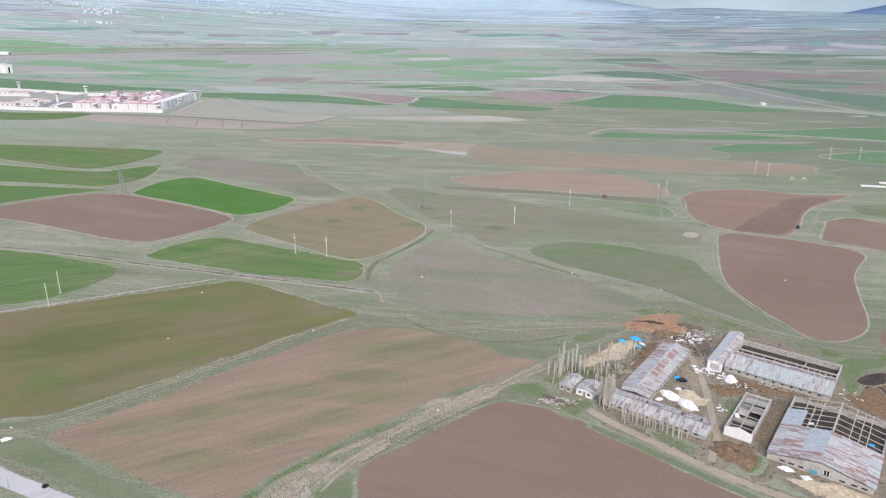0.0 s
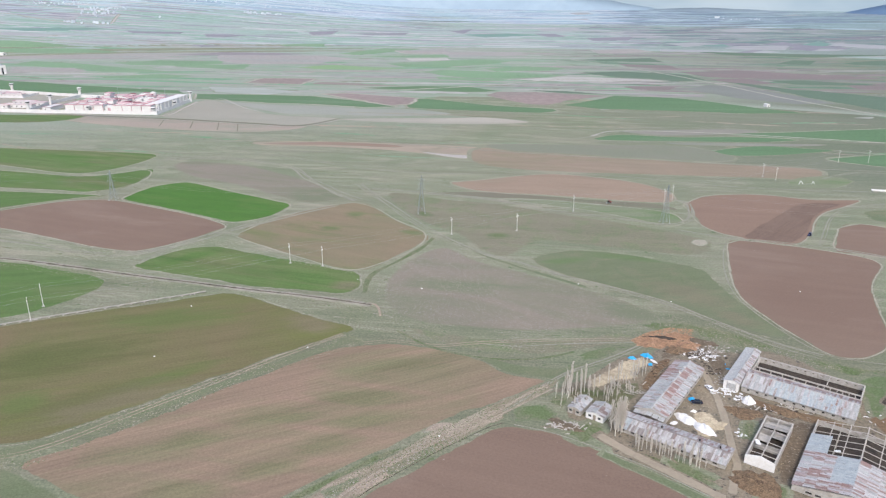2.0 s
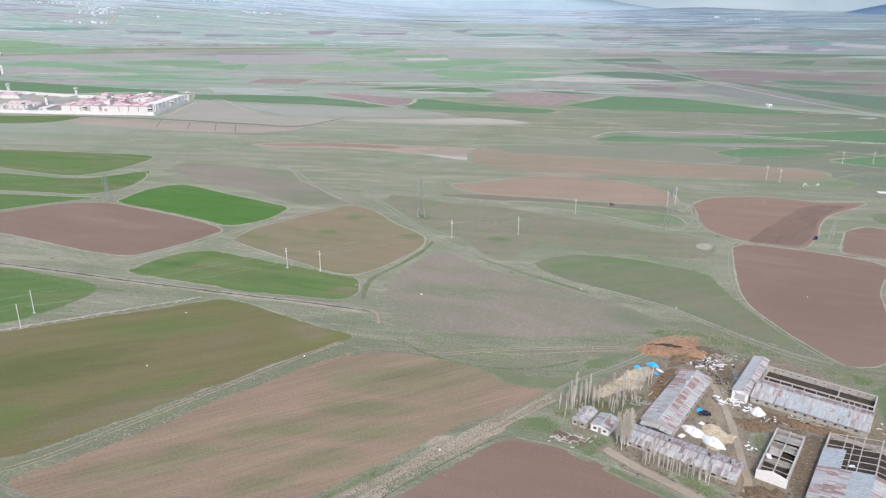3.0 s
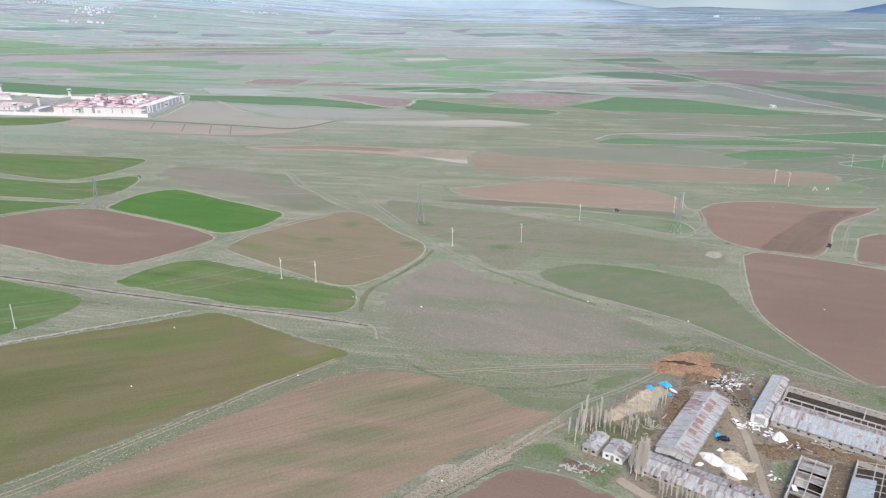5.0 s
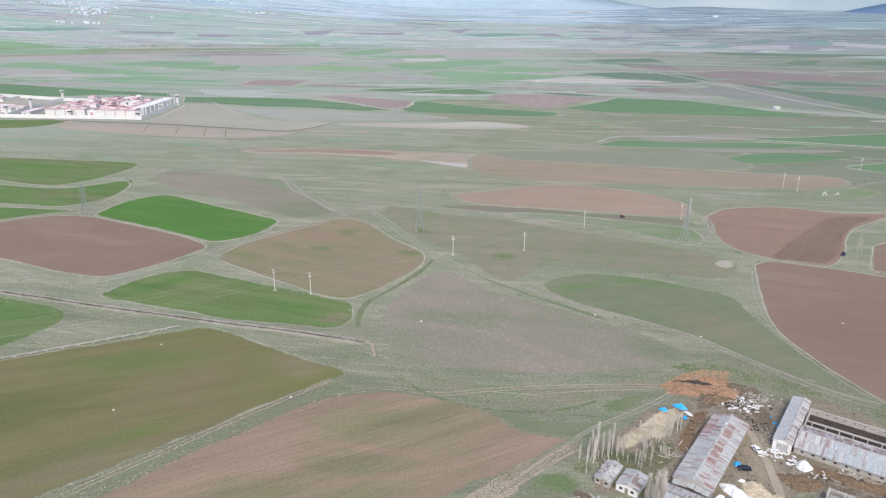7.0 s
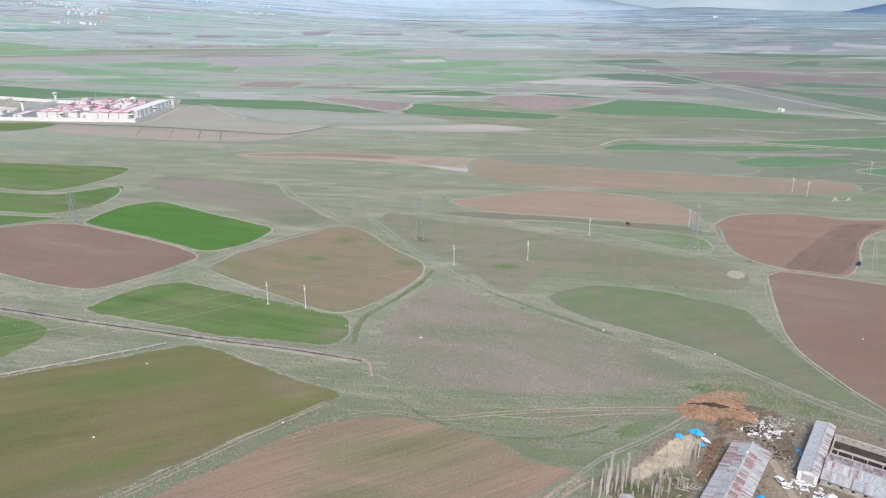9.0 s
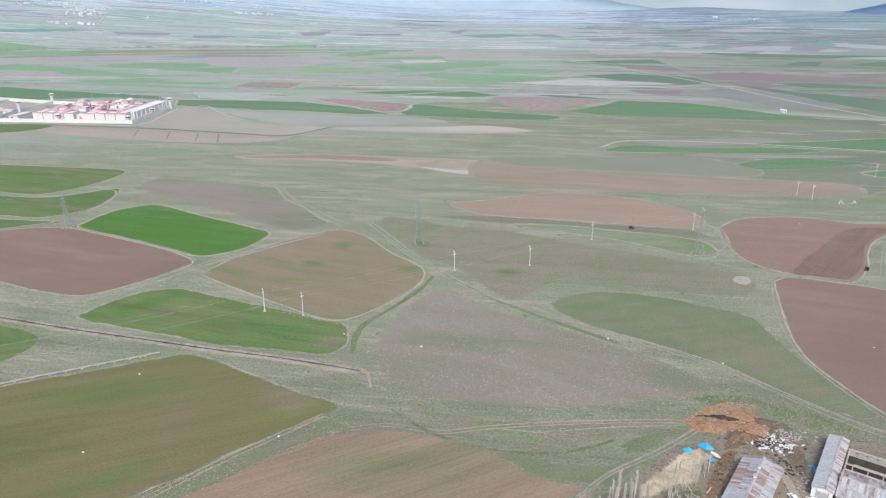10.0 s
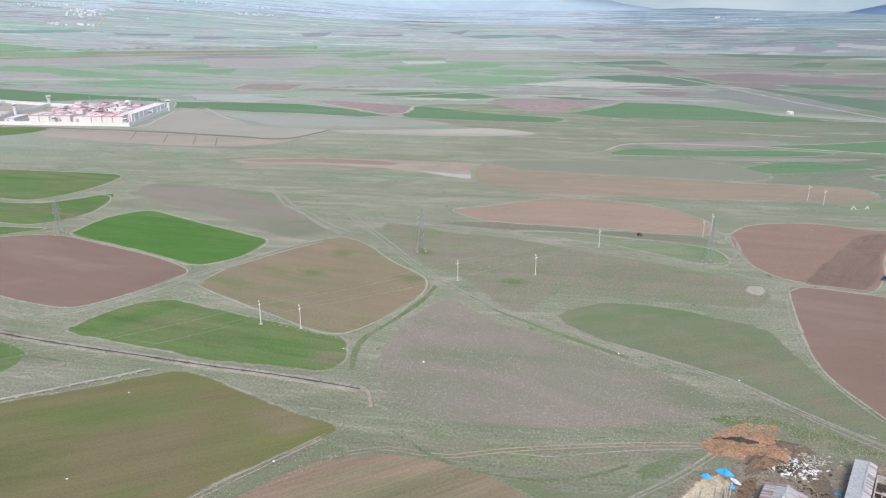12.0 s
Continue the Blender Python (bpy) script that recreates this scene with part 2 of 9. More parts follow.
STRAW = earth("loose_straw", (0.507, 0.428, 0.296), (0.432, 0.361, 0.25), (0.303, 0.247, 0.168), 0.1, 0.2, 1.8, 0.5, 0.3, sparse=0.15, under="farmyard_earth")
MANURE = earth("manure", (0.162, 0.112, 0.07), (0.205, 0.144, 0.089), (0.083, 0.059, 0.041), 0.25, 0.7, 2.6, 0.42, 0.5, speck=((0.27, 0.195, 0.12), 0.06, 2.6), bump=1.0)
DUNG_CAKE = earth("dried_dung", (0.286, 0.171, 0.103), (0.351, 0.221, 0.139), (0.167, 0.108, 0.069), 0.25, 0.8, 2.6, 0.45, 0.5, speck=((0.36, 0.255, 0.18), 0.06, 2.6), bump=1.0)
SCRUB = earth("scrubby_grass", (0.152, 0.133, 0.088), (0.123, 0.122, 0.071), (0.097, 0.117, 0.05), 0.06, 0.14, 1.5, 0.5, 0.4, speck=((0.085, 0.08, 0.055), 0.1, 0.6), sparse=0.1, under="farmyard_earth")
LANE = earth("packed_lane", (0.321, 0.273, 0.205), (0.293, 0.251, 0.189), (0.251, 0.216, 0.163), 0.06, 0.1, 0.7, 0.4, 0.08, under="farmyard_earth")
MUD = earth("trampled_mud", (0.147, 0.114, 0.079), (0.126, 0.101, 0.071), (0.097, 0.078, 0.055), 0.08, 0.15, 1.2, 0.45, 0.34, speck=((0.26, 0.235, 0.2), 0.06, 0.8), under="farmyard_earth")
SLURRY = earth("slurry_mud", (0.149, 0.099, 0.06), (0.176, 0.12, 0.072), (0.103, 0.072, 0.046), 0.08, 0.2, 1.0, 0.45, 0.3, under="farmyard_earth")
SLUDGE = earth("dark_sludge", (0.048, 0.039, 0.033), (0.066, 0.054, 0.042), (0.029, 0.026, 0.024), 0.1, 0.22, 1.2, 0.42, 0.4, under="farmyard_earth")
GRAVEL = earth("grey_gravel_road", (0.42, 0.415, 0.41), (0.39, 0.385, 0.378), (0.34, 0.332, 0.322), 0.05, 0.1, 1.5, 0.35, 0.06)
PLATFORM = earth("graded_earth", (0.297, 0.25, 0.205), (0.327, 0.276, 0.226), (0.24, 0.237, 0.183), 0.012, 0.03, 0.6, 0.42, 0.14, drawn=(-4, 4))
PLATFORM_B = earth("graded_grey_earth", (0.272, 0.259, 0.214), (0.3, 0.286, 0.236), (0.245, 0.246, 0.198), 0.012, 0.03, 0.6, 0.35, 0.12, drawn=(-4, 3))
# Each ring of land further off has more haze put into its colour.
FAR_PLAIN = earth("hazed_far_steppe", (0.233, 0.275, 0.213), (0.281, 0.292, 0.249), (0.207, 0.273, 0.187), 0.005, 0.015, 0.4, 0.45, 0.14, bump=0.0, drawn=(-4, 6))
MID_PLAIN = earth("hazed_distant_steppe", (0.269, 0.328, 0.295), (0.314, 0.346, 0.325), (0.243, 0.328, 0.27), 0.003, 0.01, 0.12, 0.45, 0.16, bump=0.0, drawn=(-2, 6), under="hazed_far_steppe")
FAR_HILL = earth("hazed_far_hillside", (0.33, 0.427, 0.468), (0.378, 0.438, 0.48), (0.307, 0.427, 0.427), 0.0015, 0.005, 0.05, 0.5, 0.18, bump=0.0, drawn=(0, 3), under="hazed_distant_steppe")
# Far soils and crops, greyed by haze put into the colour.
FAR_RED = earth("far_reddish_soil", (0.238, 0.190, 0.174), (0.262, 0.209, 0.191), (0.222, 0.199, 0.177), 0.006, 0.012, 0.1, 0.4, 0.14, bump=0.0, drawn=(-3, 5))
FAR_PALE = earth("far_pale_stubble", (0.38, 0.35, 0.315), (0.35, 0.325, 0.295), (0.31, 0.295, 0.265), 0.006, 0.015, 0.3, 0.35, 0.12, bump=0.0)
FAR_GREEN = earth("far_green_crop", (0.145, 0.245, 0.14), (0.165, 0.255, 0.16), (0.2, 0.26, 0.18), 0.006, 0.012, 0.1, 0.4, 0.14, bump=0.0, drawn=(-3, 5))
CHANNEL = earth("wet_ditch", (0.055, 0.042, 0.033), (0.075, 0.058, 0.044), (0.13, 0.1, 0.078), 0.1, 0.3, 1.2, 0.4, 0.3)
WASH = earth("sandy_wash", (0.237, 0.203, 0.149), (0.202, 0.182, 0.133), (0.305, 0.266, 0.206), 0.06, 0.1, 1.2, 0.5, 0.24, speck=((0.14, 0.12, 0.085), 0.08, 0.5), drawn=(43, 3))
SAND = earth("pale_sand", (0.322, 0.269, 0.214), (0.281, 0.233, 0.182), (0.226, 0.191, 0.143), 0.08, 0.25, 1.5, 0.45, 0.3, drawn=(43, 2), sparse=0.04, under="sandy_wash")
FAR_WHEAT = earth("plain_young_wheat", (0.1, 0.173, 0.087), (0.109, 0.182, 0.095), (0.142, 0.19, 0.123), 0.01, 0.02, 0.3, 0.3, 0.14, lines=(3, 3.0, 0.07), bump=0.0, drawn=(-4, 5))
# Wheat of the eastern plain; the shade on it is in the colour.
EAST_WHEAT = earth("shaded_east_wheat", (0.1, 0.15, 0.103), (0.112, 0.16, 0.112), (0.138, 0.166, 0.128), 0.01, 0.02, 0.3, 0.3, 0.14, bump=0.0, drawn=(-4, 6))
PINK_SOIL = earth("pinkish_bare_soil", (0.253, 0.192, 0.141), (0.274, 0.206, 0.152), (0.234, 0.197, 0.143), 0.02, 0.04, 0.8, 0.3, 0.16, lines=(-6, 1.2, 0.07), drawn=(-6, 4))
FALLOW_DARK = earth("dark_fallow_strip", (0.156, 0.144, 0.106), (0.171, 0.158, 0.117), (0.137, 0.156, 0.095), 0.02, 0.05, 0.8, 0.4, 0.16, drawn=(-10, 4))
THIN_GREEN = earth("thin_green_strip", (0.171, 0.193, 0.123), (0.188, 0.212, 0.135), (0.115, 0.182, 0.068), 0.02, 0.03, 0.8, 0.55, 0.16, drawn=(-10, 4))
GREY_FALLOW = earth("grey_green_fallow", (0.182, 0.194, 0.14), (0.195, 0.2, 0.15), (0.2, 0.19, 0.15), 0.015, 0.03, 0.6, 0.4, 0.14, drawn=(-8, 5))
PINK_STUBBLE = earth("pinkish_grey_stubble", (0.218, 0.206, 0.175), (0.24, 0.227, 0.193), (0.19, 0.201, 0.156), 0.012, 0.02, 0.4, 0.4, 0.12, bump=0.0, drawn=(-4, 6))
PALE_STUBBLE = earth("pale_pinkish_stubble", (0.318, 0.296, 0.248), (0.350, 0.326, 0.273), (0.268, 0.261, 0.210), 0.01, 0.02, 0.4, 0.35, 0.12, bump=0.0, drawn=(-4, 6))
RED_BROWN = earth("red_brown_soil", (0.204, 0.14, 0.104), (0.219, 0.152, 0.113), (0.226, 0.165, 0.127), 0.012, 0.03, 1.0, 0.3, 0.17, lines=(-8, 0.9, 0.06), drawn=(-6, 4))
SOIL_WET = earth("fresh_ploughed_soil", (0.15, 0.104, 0.078), (0.165, 0.116, 0.088), (0.185, 0.134, 0.104), 0.03, 0.08, 1.2, 0.3, 0.14, (48, 0.8, 0.09), under="red_brown_soil")
GREY_STUBBLE = earth("grey_beige_stubble", (0.254, 0.261, 0.222), (0.280, 0.287, 0.245), (0.229, 0.254, 0.199), 0.01, 0.02, 0.4, 0.4, 0.12, bump=0.0, drawn=(-4, 6))
WHITE_STUBBLE = earth("whitish_bare_ground", (0.303, 0.318, 0.289), (0.334, 0.350, 0.318), (0.261, 0.282, 0.241), 0.01, 0.02, 0.4, 0.4, 0.12, bump=0.0, drawn=(-4, 6))
# Eastern stubble and soils, darkened by shade put into the colour.
EAST_GREY = earth("shaded_east_stubble", (0.179, 0.187, 0.167), (0.197, 0.205, 0.184), (0.16, 0.179, 0.147), 0.01, 0.02, 0.3, 0.4, 0.14, bump=0.0, drawn=(-4, 6))
EAST_RED = earth("shaded_east_soil", (0.183, 0.15, 0.143), (0.201, 0.164, 0.156), (0.174, 0.161, 0.147), 0.008, 0.015, 0.2, 0.45, 0.14, bump=0.0, drawn=(-4, 6))
EAST_PALE = earth("shaded_east_pale_stubble", (0.289, 0.282, 0.264), (0.318, 0.310, 0.291), (0.238, 0.248, 0.222), 0.01, 0.02, 0.3, 0.35, 0.12, bump=0.0, drawn=(-4, 6))
# Distant and farthest plots: haze painted in as paler, bluer, more violet tones.
MID_GREEN = earth("hazed_green_wheat", (0.16, 0.252, 0.147), (0.176, 0.277, 0.162), (0.202, 0.269, 0.183), 0.006, 0.015, 0.15, 0.4, 0.14, bump=0.0, drawn=(-4, 6))
MID_BRIGHT = earth("hazed_bright_wheat", (0.185, 0.289, 0.138), (0.203, 0.319, 0.151), (0.202, 0.289, 0.174), 0.006, 0.015, 0.15, 0.4, 0.12, bump=0.0, drawn=(-4, 6))
MID_PINK = earth("hazed_pinkish_soil", (0.282, 0.26, 0.24), (0.31, 0.286, 0.265), (0.26, 0.274, 0.247), 0.006, 0.012, 0.1, 0.45, 0.12, bump=0.0, drawn=(-4, 6))
MID_VIOLET = earth("hazed_violet_soil", (0.208, 0.188, 0.198), (0.229, 0.206, 0.218), (0.247, 0.227, 0.221), 0.006, 0.012, 0.1, 0.4, 0.12, bump=0.0, drawn=(-4, 6))
MID_PALE = earth("hazed_pale_stubble", (0.368, 0.348, 0.315), (0.406, 0.382, 0.348), (0.305, 0.305, 0.274), 0.006, 0.012, 0.1, 0.35, 0.12, bump=0.0, drawn=(-4, 6))
FAR_VIOLET = earth("hazed_farthest_soil", (0.2, 0.196, 0.221), (0.22, 0.214, 0.236), (0.235, 0.23, 0.243), 0.004, 0.01, 0.1, 0.35, 0.1, bump=0.0, drawn=(-4, 6))
FAR_STUBBLE = earth("hazed_farthest_stubble", (0.284, 0.288, 0.287), (0.312, 0.317, 0.316), (0.251, 0.264, 0.261), 0.004, 0.01, 0.1, 0.35, 0.1, bump=0.0, drawn=(-4, 6))
FAR_CROP = earth("hazed_farthest_crop", (0.141, 0.235, 0.199), (0.155, 0.258, 0.219), (0.179, 0.254, 0.222), 0.004, 0.01, 0.1, 0.4, 0.1, bump=0.0, drawn=(-4, 6))
# Eastern land: the cloud shade over it is put into darker colours.
EAST_PLAIN = earth("shaded_east_steppe", (0.164, 0.176, 0.13), (0.181, 0.193, 0.142), (0.137, 0.163, 0.107), 0.004, 0.012, 0.3, 0.45, 0.14, bump=0.0, drawn=(-4, 6), under="hazed_far_steppe")
EAST_NEAR = earth("shaded_east_near_steppe", (0.143, 0.156, 0.113), (0.157, 0.172, 0.123), (0.12, 0.145, 0.093), 0.004, 0.012, 0.3, 0.45, 0.14, bump=0.0, drawn=(-4, 6), under="steppe")
EAST_MID = earth("shaded_east_mid_steppe", (0.177, 0.209, 0.19), (0.195, 0.23, 0.209), (0.151, 0.2, 0.167), 0.003, 0.009, 0.12, 0.45, 0.14, bump=0.0, drawn=(-4, 6), under="hazed_distant_steppe")
EAST_FAR = earth("shaded_east_hillside", (0.167, 0.231, 0.232), (0.184, 0.254, 0.253), (0.146, 0.217, 0.213), 0.0015, 0.005, 0.05, 0.45, 0.14, bump=0.0, drawn=(-4, 6), under="hazed_far_hillside")
BANK = earth("ditch_bank", (0.3, 0.272, 0.23), (0.255, 0.236, 0.19), (0.175, 0.18, 0.125), 0.06, 0.2, 1.4, 0.42, 0.3)


def patchwork(name, stops):
    m, nt, b = graph(name, 0.95)
    geo = nt.nodes.new("ShaderNodeNewGeometry")
    col = ramp_node(nt, geo.outputs["Random Per Island"], stops, True)
    n1 = noise_node(nt, geo.outputs["Position"], 0.03, 5, 0.65)
    col = mix_node(nt, 1.0, col, ramp_node(nt, n1, [(0.25, 0.8), (0.75, 1.15)]), "MULTIPLY")
    nt.links.new(col, b.inputs["Base Color"])
    return m


# Strip field palettes with painted haze, stronger the further off they lie.
PARCELS = patchwork("hazed_far_parcels", [(0.0, (0.155, 0.279, 0.168)), (0.15, (0.200, 0.287, 0.200)), (0.3, (0.287, 0.252, 0.238)), (0.42, (0.259, 0.279, 0.244)), (0.56, (0.303, 0.303, 0.273)), (0.68, (0.219, 0.287, 0.212)), (0.82, (0.244, 0.226, 0.219)), (0.92, (0.342, 0.333, 0.303))])
PARCELS_MID = patchwork("hazed_mid_parcels", [(0.0, (0.212, 0.318, 0.252)), (0.15, (0.238, 0.330, 0.279)), (0.3, (0.310, 0.295, 0.303)), (0.42, (0.287, 0.326, 0.318)), (0.56, (0.367, 0.372, 0.367)), (0.68, (0.252, 0.330, 0.295)), (0.82, (0.238, 0.231, 0.265)), (0.92, (0.403, 0.407, 0.403))])
PARCELS_FAR = patchwork("hazed_hill_parcels", [(0.0, (0.238, 0.342, 0.375)), (0.15, (0.262, 0.350, 0.393)), (0.3, (0.318, 0.354, 0.403)), (0.42, (0.295, 0.350, 0.411)), (0.56, (0.375, 0.416, 0.449)), (0.68, (0.259, 0.342, 0.403)), (0.82, (0.238, 0.287, 0.367)), (0.92, (0.420, 0.459, 0.488))])
# Eastern copies of the palettes, with cloud shade mixed into every colour.
PARCELS_EAST = patchwork("shaded_east_parcels", [(0.0, (0.115, 0.187, 0.123)), (0.15, (0.141, 0.199, 0.141)), (0.3, (0.222, 0.182, 0.174)), (0.42, (0.193, 0.193, 0.171)), (0.56, (0.235, 0.232, 0.207)), (0.68, (0.161, 0.199, 0.151)), (0.82, (0.199, 0.169, 0.166)), (0.92, (0.261, 0.254, 0.235))])
PARCELS_MID_EAST = patchwork("shaded_east_mid_parcels", [(0.0, (0.115, 0.182, 0.166)), (0.15, (0.134, 0.193, 0.182)), (0.3, (0.193, 0.182, 0.199)), (0.42, (0.166, 0.193, 0.202)), (0.56, (0.261, 0.261, 0.268)), (0.68, (0.132, 0.193, 0.187)), (0.82, (0.132, 0.134, 0.171)), (0.92, (0.303, 0.303, 0.311))])
PARCELS_FAR_EAST = patchwork("shaded_east_hill_parcels", [(0.0, (0.137, 0.192, 0.227)), (0.15, (0.144, 0.196, 0.237)), (0.3, (0.167, 0.206, 0.255)), (0.42, (0.153, 0.201, 0.251)), (0.56, (0.189, 0.233, 0.279)), (0.68, (0.137, 0.189, 0.237)), (0.82, (0.130, 0.172, 0.223)), (0.92, (0.211, 0.257, 0.302))])

CONCRETE = plain("weathered_concrete", (0.36, 0.345, 0.315), 0.9, stain=(0.25, 0.235, 0.21))
BEAM = plain("concrete_beam", (0.42, 0.395, 0.355), 0.9, vary=0.2, stain=(0.33, 0.29, 0.25))
PLASTER_WALL = plain("dirty_plaster", (0.4, 0.378, 0.342), 0.9, vary=0.25, stain=(0.25, 0.225, 0.19))
WHITEWASH = plain("whitewashed_wall", (0.7, 0.69, 0.665), 0.85, stain=(0.62, 0.59, 0.54))
CREAM = plain("white_plaster", (0.6, 0.592, 0.575), 0.85, vary=0.08, scale=0.2)
WHITE_SHEET = plain("white_plastic_sheet", (0.66, 0.66, 0.65), 0.5, vary=0.3, scale=1.2)
BLUE_SHEET = plain("blue_tarpaulin", (0.02, 0.32, 0.62), 0.45, vary=0.2, scale=0.8)
TEAL_PAINT = plain("faded_blue_paint", (0.1, 0.29, 0.4), 0.6, vary=0.25, scale=1.5)
BARK = plain("pale_bark", (0.6, 0.57, 0.5), 0.95, vary=0.25, scale=2.0, bump=0)
TWIG = plain("grey_brown_twigs", (0.56, 0.52, 0.46), 0.95, vary=0.2, scale=2.0, bump=0)
POLE = plain("pale_pole_concrete", (0.6, 0.59, 0.54), 0.85, vary=0.1, bump=0)
STEEL = plain("galvanised_steel", (0.34, 0.375, 0.38), 0.45, 0.5, vary=0.1, bump=0)
WIRE = plain("aluminium_wire", (0.36, 0.36, 0.34), 0.6, 0.2, vary=0.05, bump=0)
PORCELAIN = plain("insulator_porcelain", (0.7, 0.68, 0.62), 0.3, vary=0.05, bump=0)
DARK_VOID = plain("dark_interior", (0.03, 0.028, 0.025), 0.9, bump=0)
WINDOW = plain("dark_window_glass", (0.03, 0.035, 0.04), 0.12, vary=0.05, bump=0)
TIMBER = plain("grey_timber", (0.26, 0.22, 0.18), 0.9, vary=0.25, scale=3)
PALE_TIMBER = plain("sun_bleached_timber", (0.42, 0.39, 0.345), 0.9, vary=0.3, scale=3)
STONE = plain("field_stone", (0.31, 0.28, 0.25), 0.9, vary=0.25, scale=2)
RUBBLE = plain("pale_rubble", (0.42, 0.395, 0.36), 0.95, vary=0.5, scale=2.5, stain=(0.19, 0.17, 0.135))
DARK_RED = plain("dark_red_paint", (0.17, 0.05, 0.07), 0.8, vary=0.2)
PINK_ROOF = plain("faded_red_roof", (0.46, 0.285, 0.305), 0.8, vary=0.3, scale=0.15, stain=(0.6, 0.5, 0.5))
# Far houses: bluish haze is put into the wall and roof colours.
TOWN_WALL = plain("hazed_town_wall", (0.5, 0.55, 0.59), 0.9, vary=0.2, scale=0.02, bump=0)
TOWN_ROOF = plain("hazed_town_roof", (0.46, 0.49, 0.53), 0.9, vary=0.2, scale=0.02, bump=0)
CAR_BLACK = plain("dark_blue_car_paint", (0.012, 0.016, 0.03), 0.25, vary=0.05, bump=0)
CAR_WHITE = plain("white_car_paint", (0.8, 0.8, 0.8), 0.3, vary=0.04, bump=0)
RUBBER = plain("black_rubber", (0.02, 0.02, 0.02), 0.85, bump=0)
TRACTOR_BLUE = plain("tractor_blue_paint", (0.05, 0.06, 0.16), 0.4, bump=0)
TRACTOR_RED = plain("tractor_red_paint", (0.3, 0.05, 0.04), 0.4, bump=0)
# The blue of the skyline ranges is air haze painted into them.
FAR_MOUNTAIN = plain("haze_blue_mountain", (0.1, 0.165, 0.265), 1.0, vary=0.15, scale=0.004, bump=0)
LOW_RIDGE = plain("haze_grey_ridge", (0.215, 0.272, 0.31), 1.0, vary=0.2, scale=0.004, stain=(0.235, 0.292, 0.325), bump=0)
HAZE_RANGE = plain("haze_blue_range", (0.265, 0.345, 0.405), 1.0, vary=0.1, scale=0.004, stain=(0.32, 0.395, 0.445), bump=0)
PALE_ROOFING = roofing("pale_sheets", [(0.0, (0.398, 0.408, 0.400)), (0.4, (0.422, 0.429, 0.419)), (0.8, (0.411, 0.418, 0.407))], rusting=0.02)
GREY_ROOFING = roofing("galvanised_sheets", [(0.0, (0.346, 0.356, 0.348)), (0.3, (0.370, 0.380, 0.370)), (0.6, (0.398, 0.404, 0.391)), (0.85, (0.346, 0.337, 0.322))], rust=(0.3, 0.215, 0.185), rusting=0.2)
RUSTY_ROOFING = roofing("rusting_sheets", [(0.0, (0.4, 0.375, 0.37)), (0.25, (0.33, 0.26, 0.24)), (0.45, (0.44, 0.42, 0.415)), (0.65, (0.35, 0.295, 0.28)), (0.8, (0.48, 0.465, 0.46))], rusting=0.4)
RED_ROOFING = roofing("rusted_red_sheets", [(0.0, (0.27, 0.18, 0.16)), (0.4, (0.31, 0.235, 0.215)), (0.75, (0.35, 0.305, 0.29))], rust=(0.26, 0.165, 0.14), rusting=0.5)
BLUE_ROOFING = roofing("pale_blue_sheets", [(0.0, (0.346, 0.385, 0.396)), (0.5, (0.379, 0.413, 0.419))], rusting=0.08)
STRIPED_ROOFING = roofing("streaked_sheets", [(0.0, (0.38, 0.365, 0.35)), (0.3, (0.23, 0.2, 0.185)), (0.45, (0.45, 0.44, 0.43)), (0.75, (0.3, 0.27, 0.25)), (0.85, (0.42, 0.41, 0.4))], rust=(0.24, 0.17, 0.145), rusting=0.25)


def glowing_sky(name):
    """Bright hazy sky behind the hills."""
    m = bpy.data.materials.new(name)
    m.use_nodes = True
    nt = m.node_tree
    nt.nodes.remove(nt.nodes["Principled BSDF"])
    e = nt.nodes.new("ShaderNodeEmission")
    pos = nt.nodes.new("ShaderNodeNewGeometry").outputs["Position"]
    n1 = noise_node(nt, mapped(nt, pos, (1, 1, 0.5)), 0.0009, 4, 0.55)
    nt.links.new(ramp_node(nt, n1, [(0.35, (0.235, 0.315, 0.38)), (0.62, (0.35, 0.415, 0.46))]), e.inputs[0])
    nt.links.new(e.outputs[0], nt.nodes["Material Output"].inputs[0])
    return m


HAZE_SKY = glowing_sky("hazy_sky")


# ---- building helpers ----
def part(name, bm, material, parent=None, label=""):
    me = bpy.data.meshes.new(name)
    bm.to_mesh(me)
    bm.free()
    me.materials.append(material)
    ob = new(name, me)
    ob.parent = parent
    return tagged(ob, label)


def root(name, m, label, category, group=""):
    ob = new(name)
    ob.empty_display_size = 0.5
    ob.matrix_world = m
    return tagged(ob, label, category, group)


def box(bm, x0, x1, y0, y1, z0, z1, m=None):
    """A box between two corners, turned by m."""
    vs = [bm.verts.new((x, y, z)) for z in (z0, z1) for x, y in ((x0, y0), (x1, y0), (x1, y1), (x0, y1))]
    if m is not None:
        for v in vs:
            v.co = m @ v.co
    for f in ((3, 2, 1, 0), (4, 5, 6, 7), (0, 1, 5, 4), (1, 2, 6, 5), (2, 3, 7, 6), (3, 0, 4, 7)):
        bm.faces.new([vs[i] for i in f])
    return bm


def cube(x0, x1, y0, y1, z0, z1):
    return box(bmesh.new(), x0, x1, y0, y1, z0, z1)


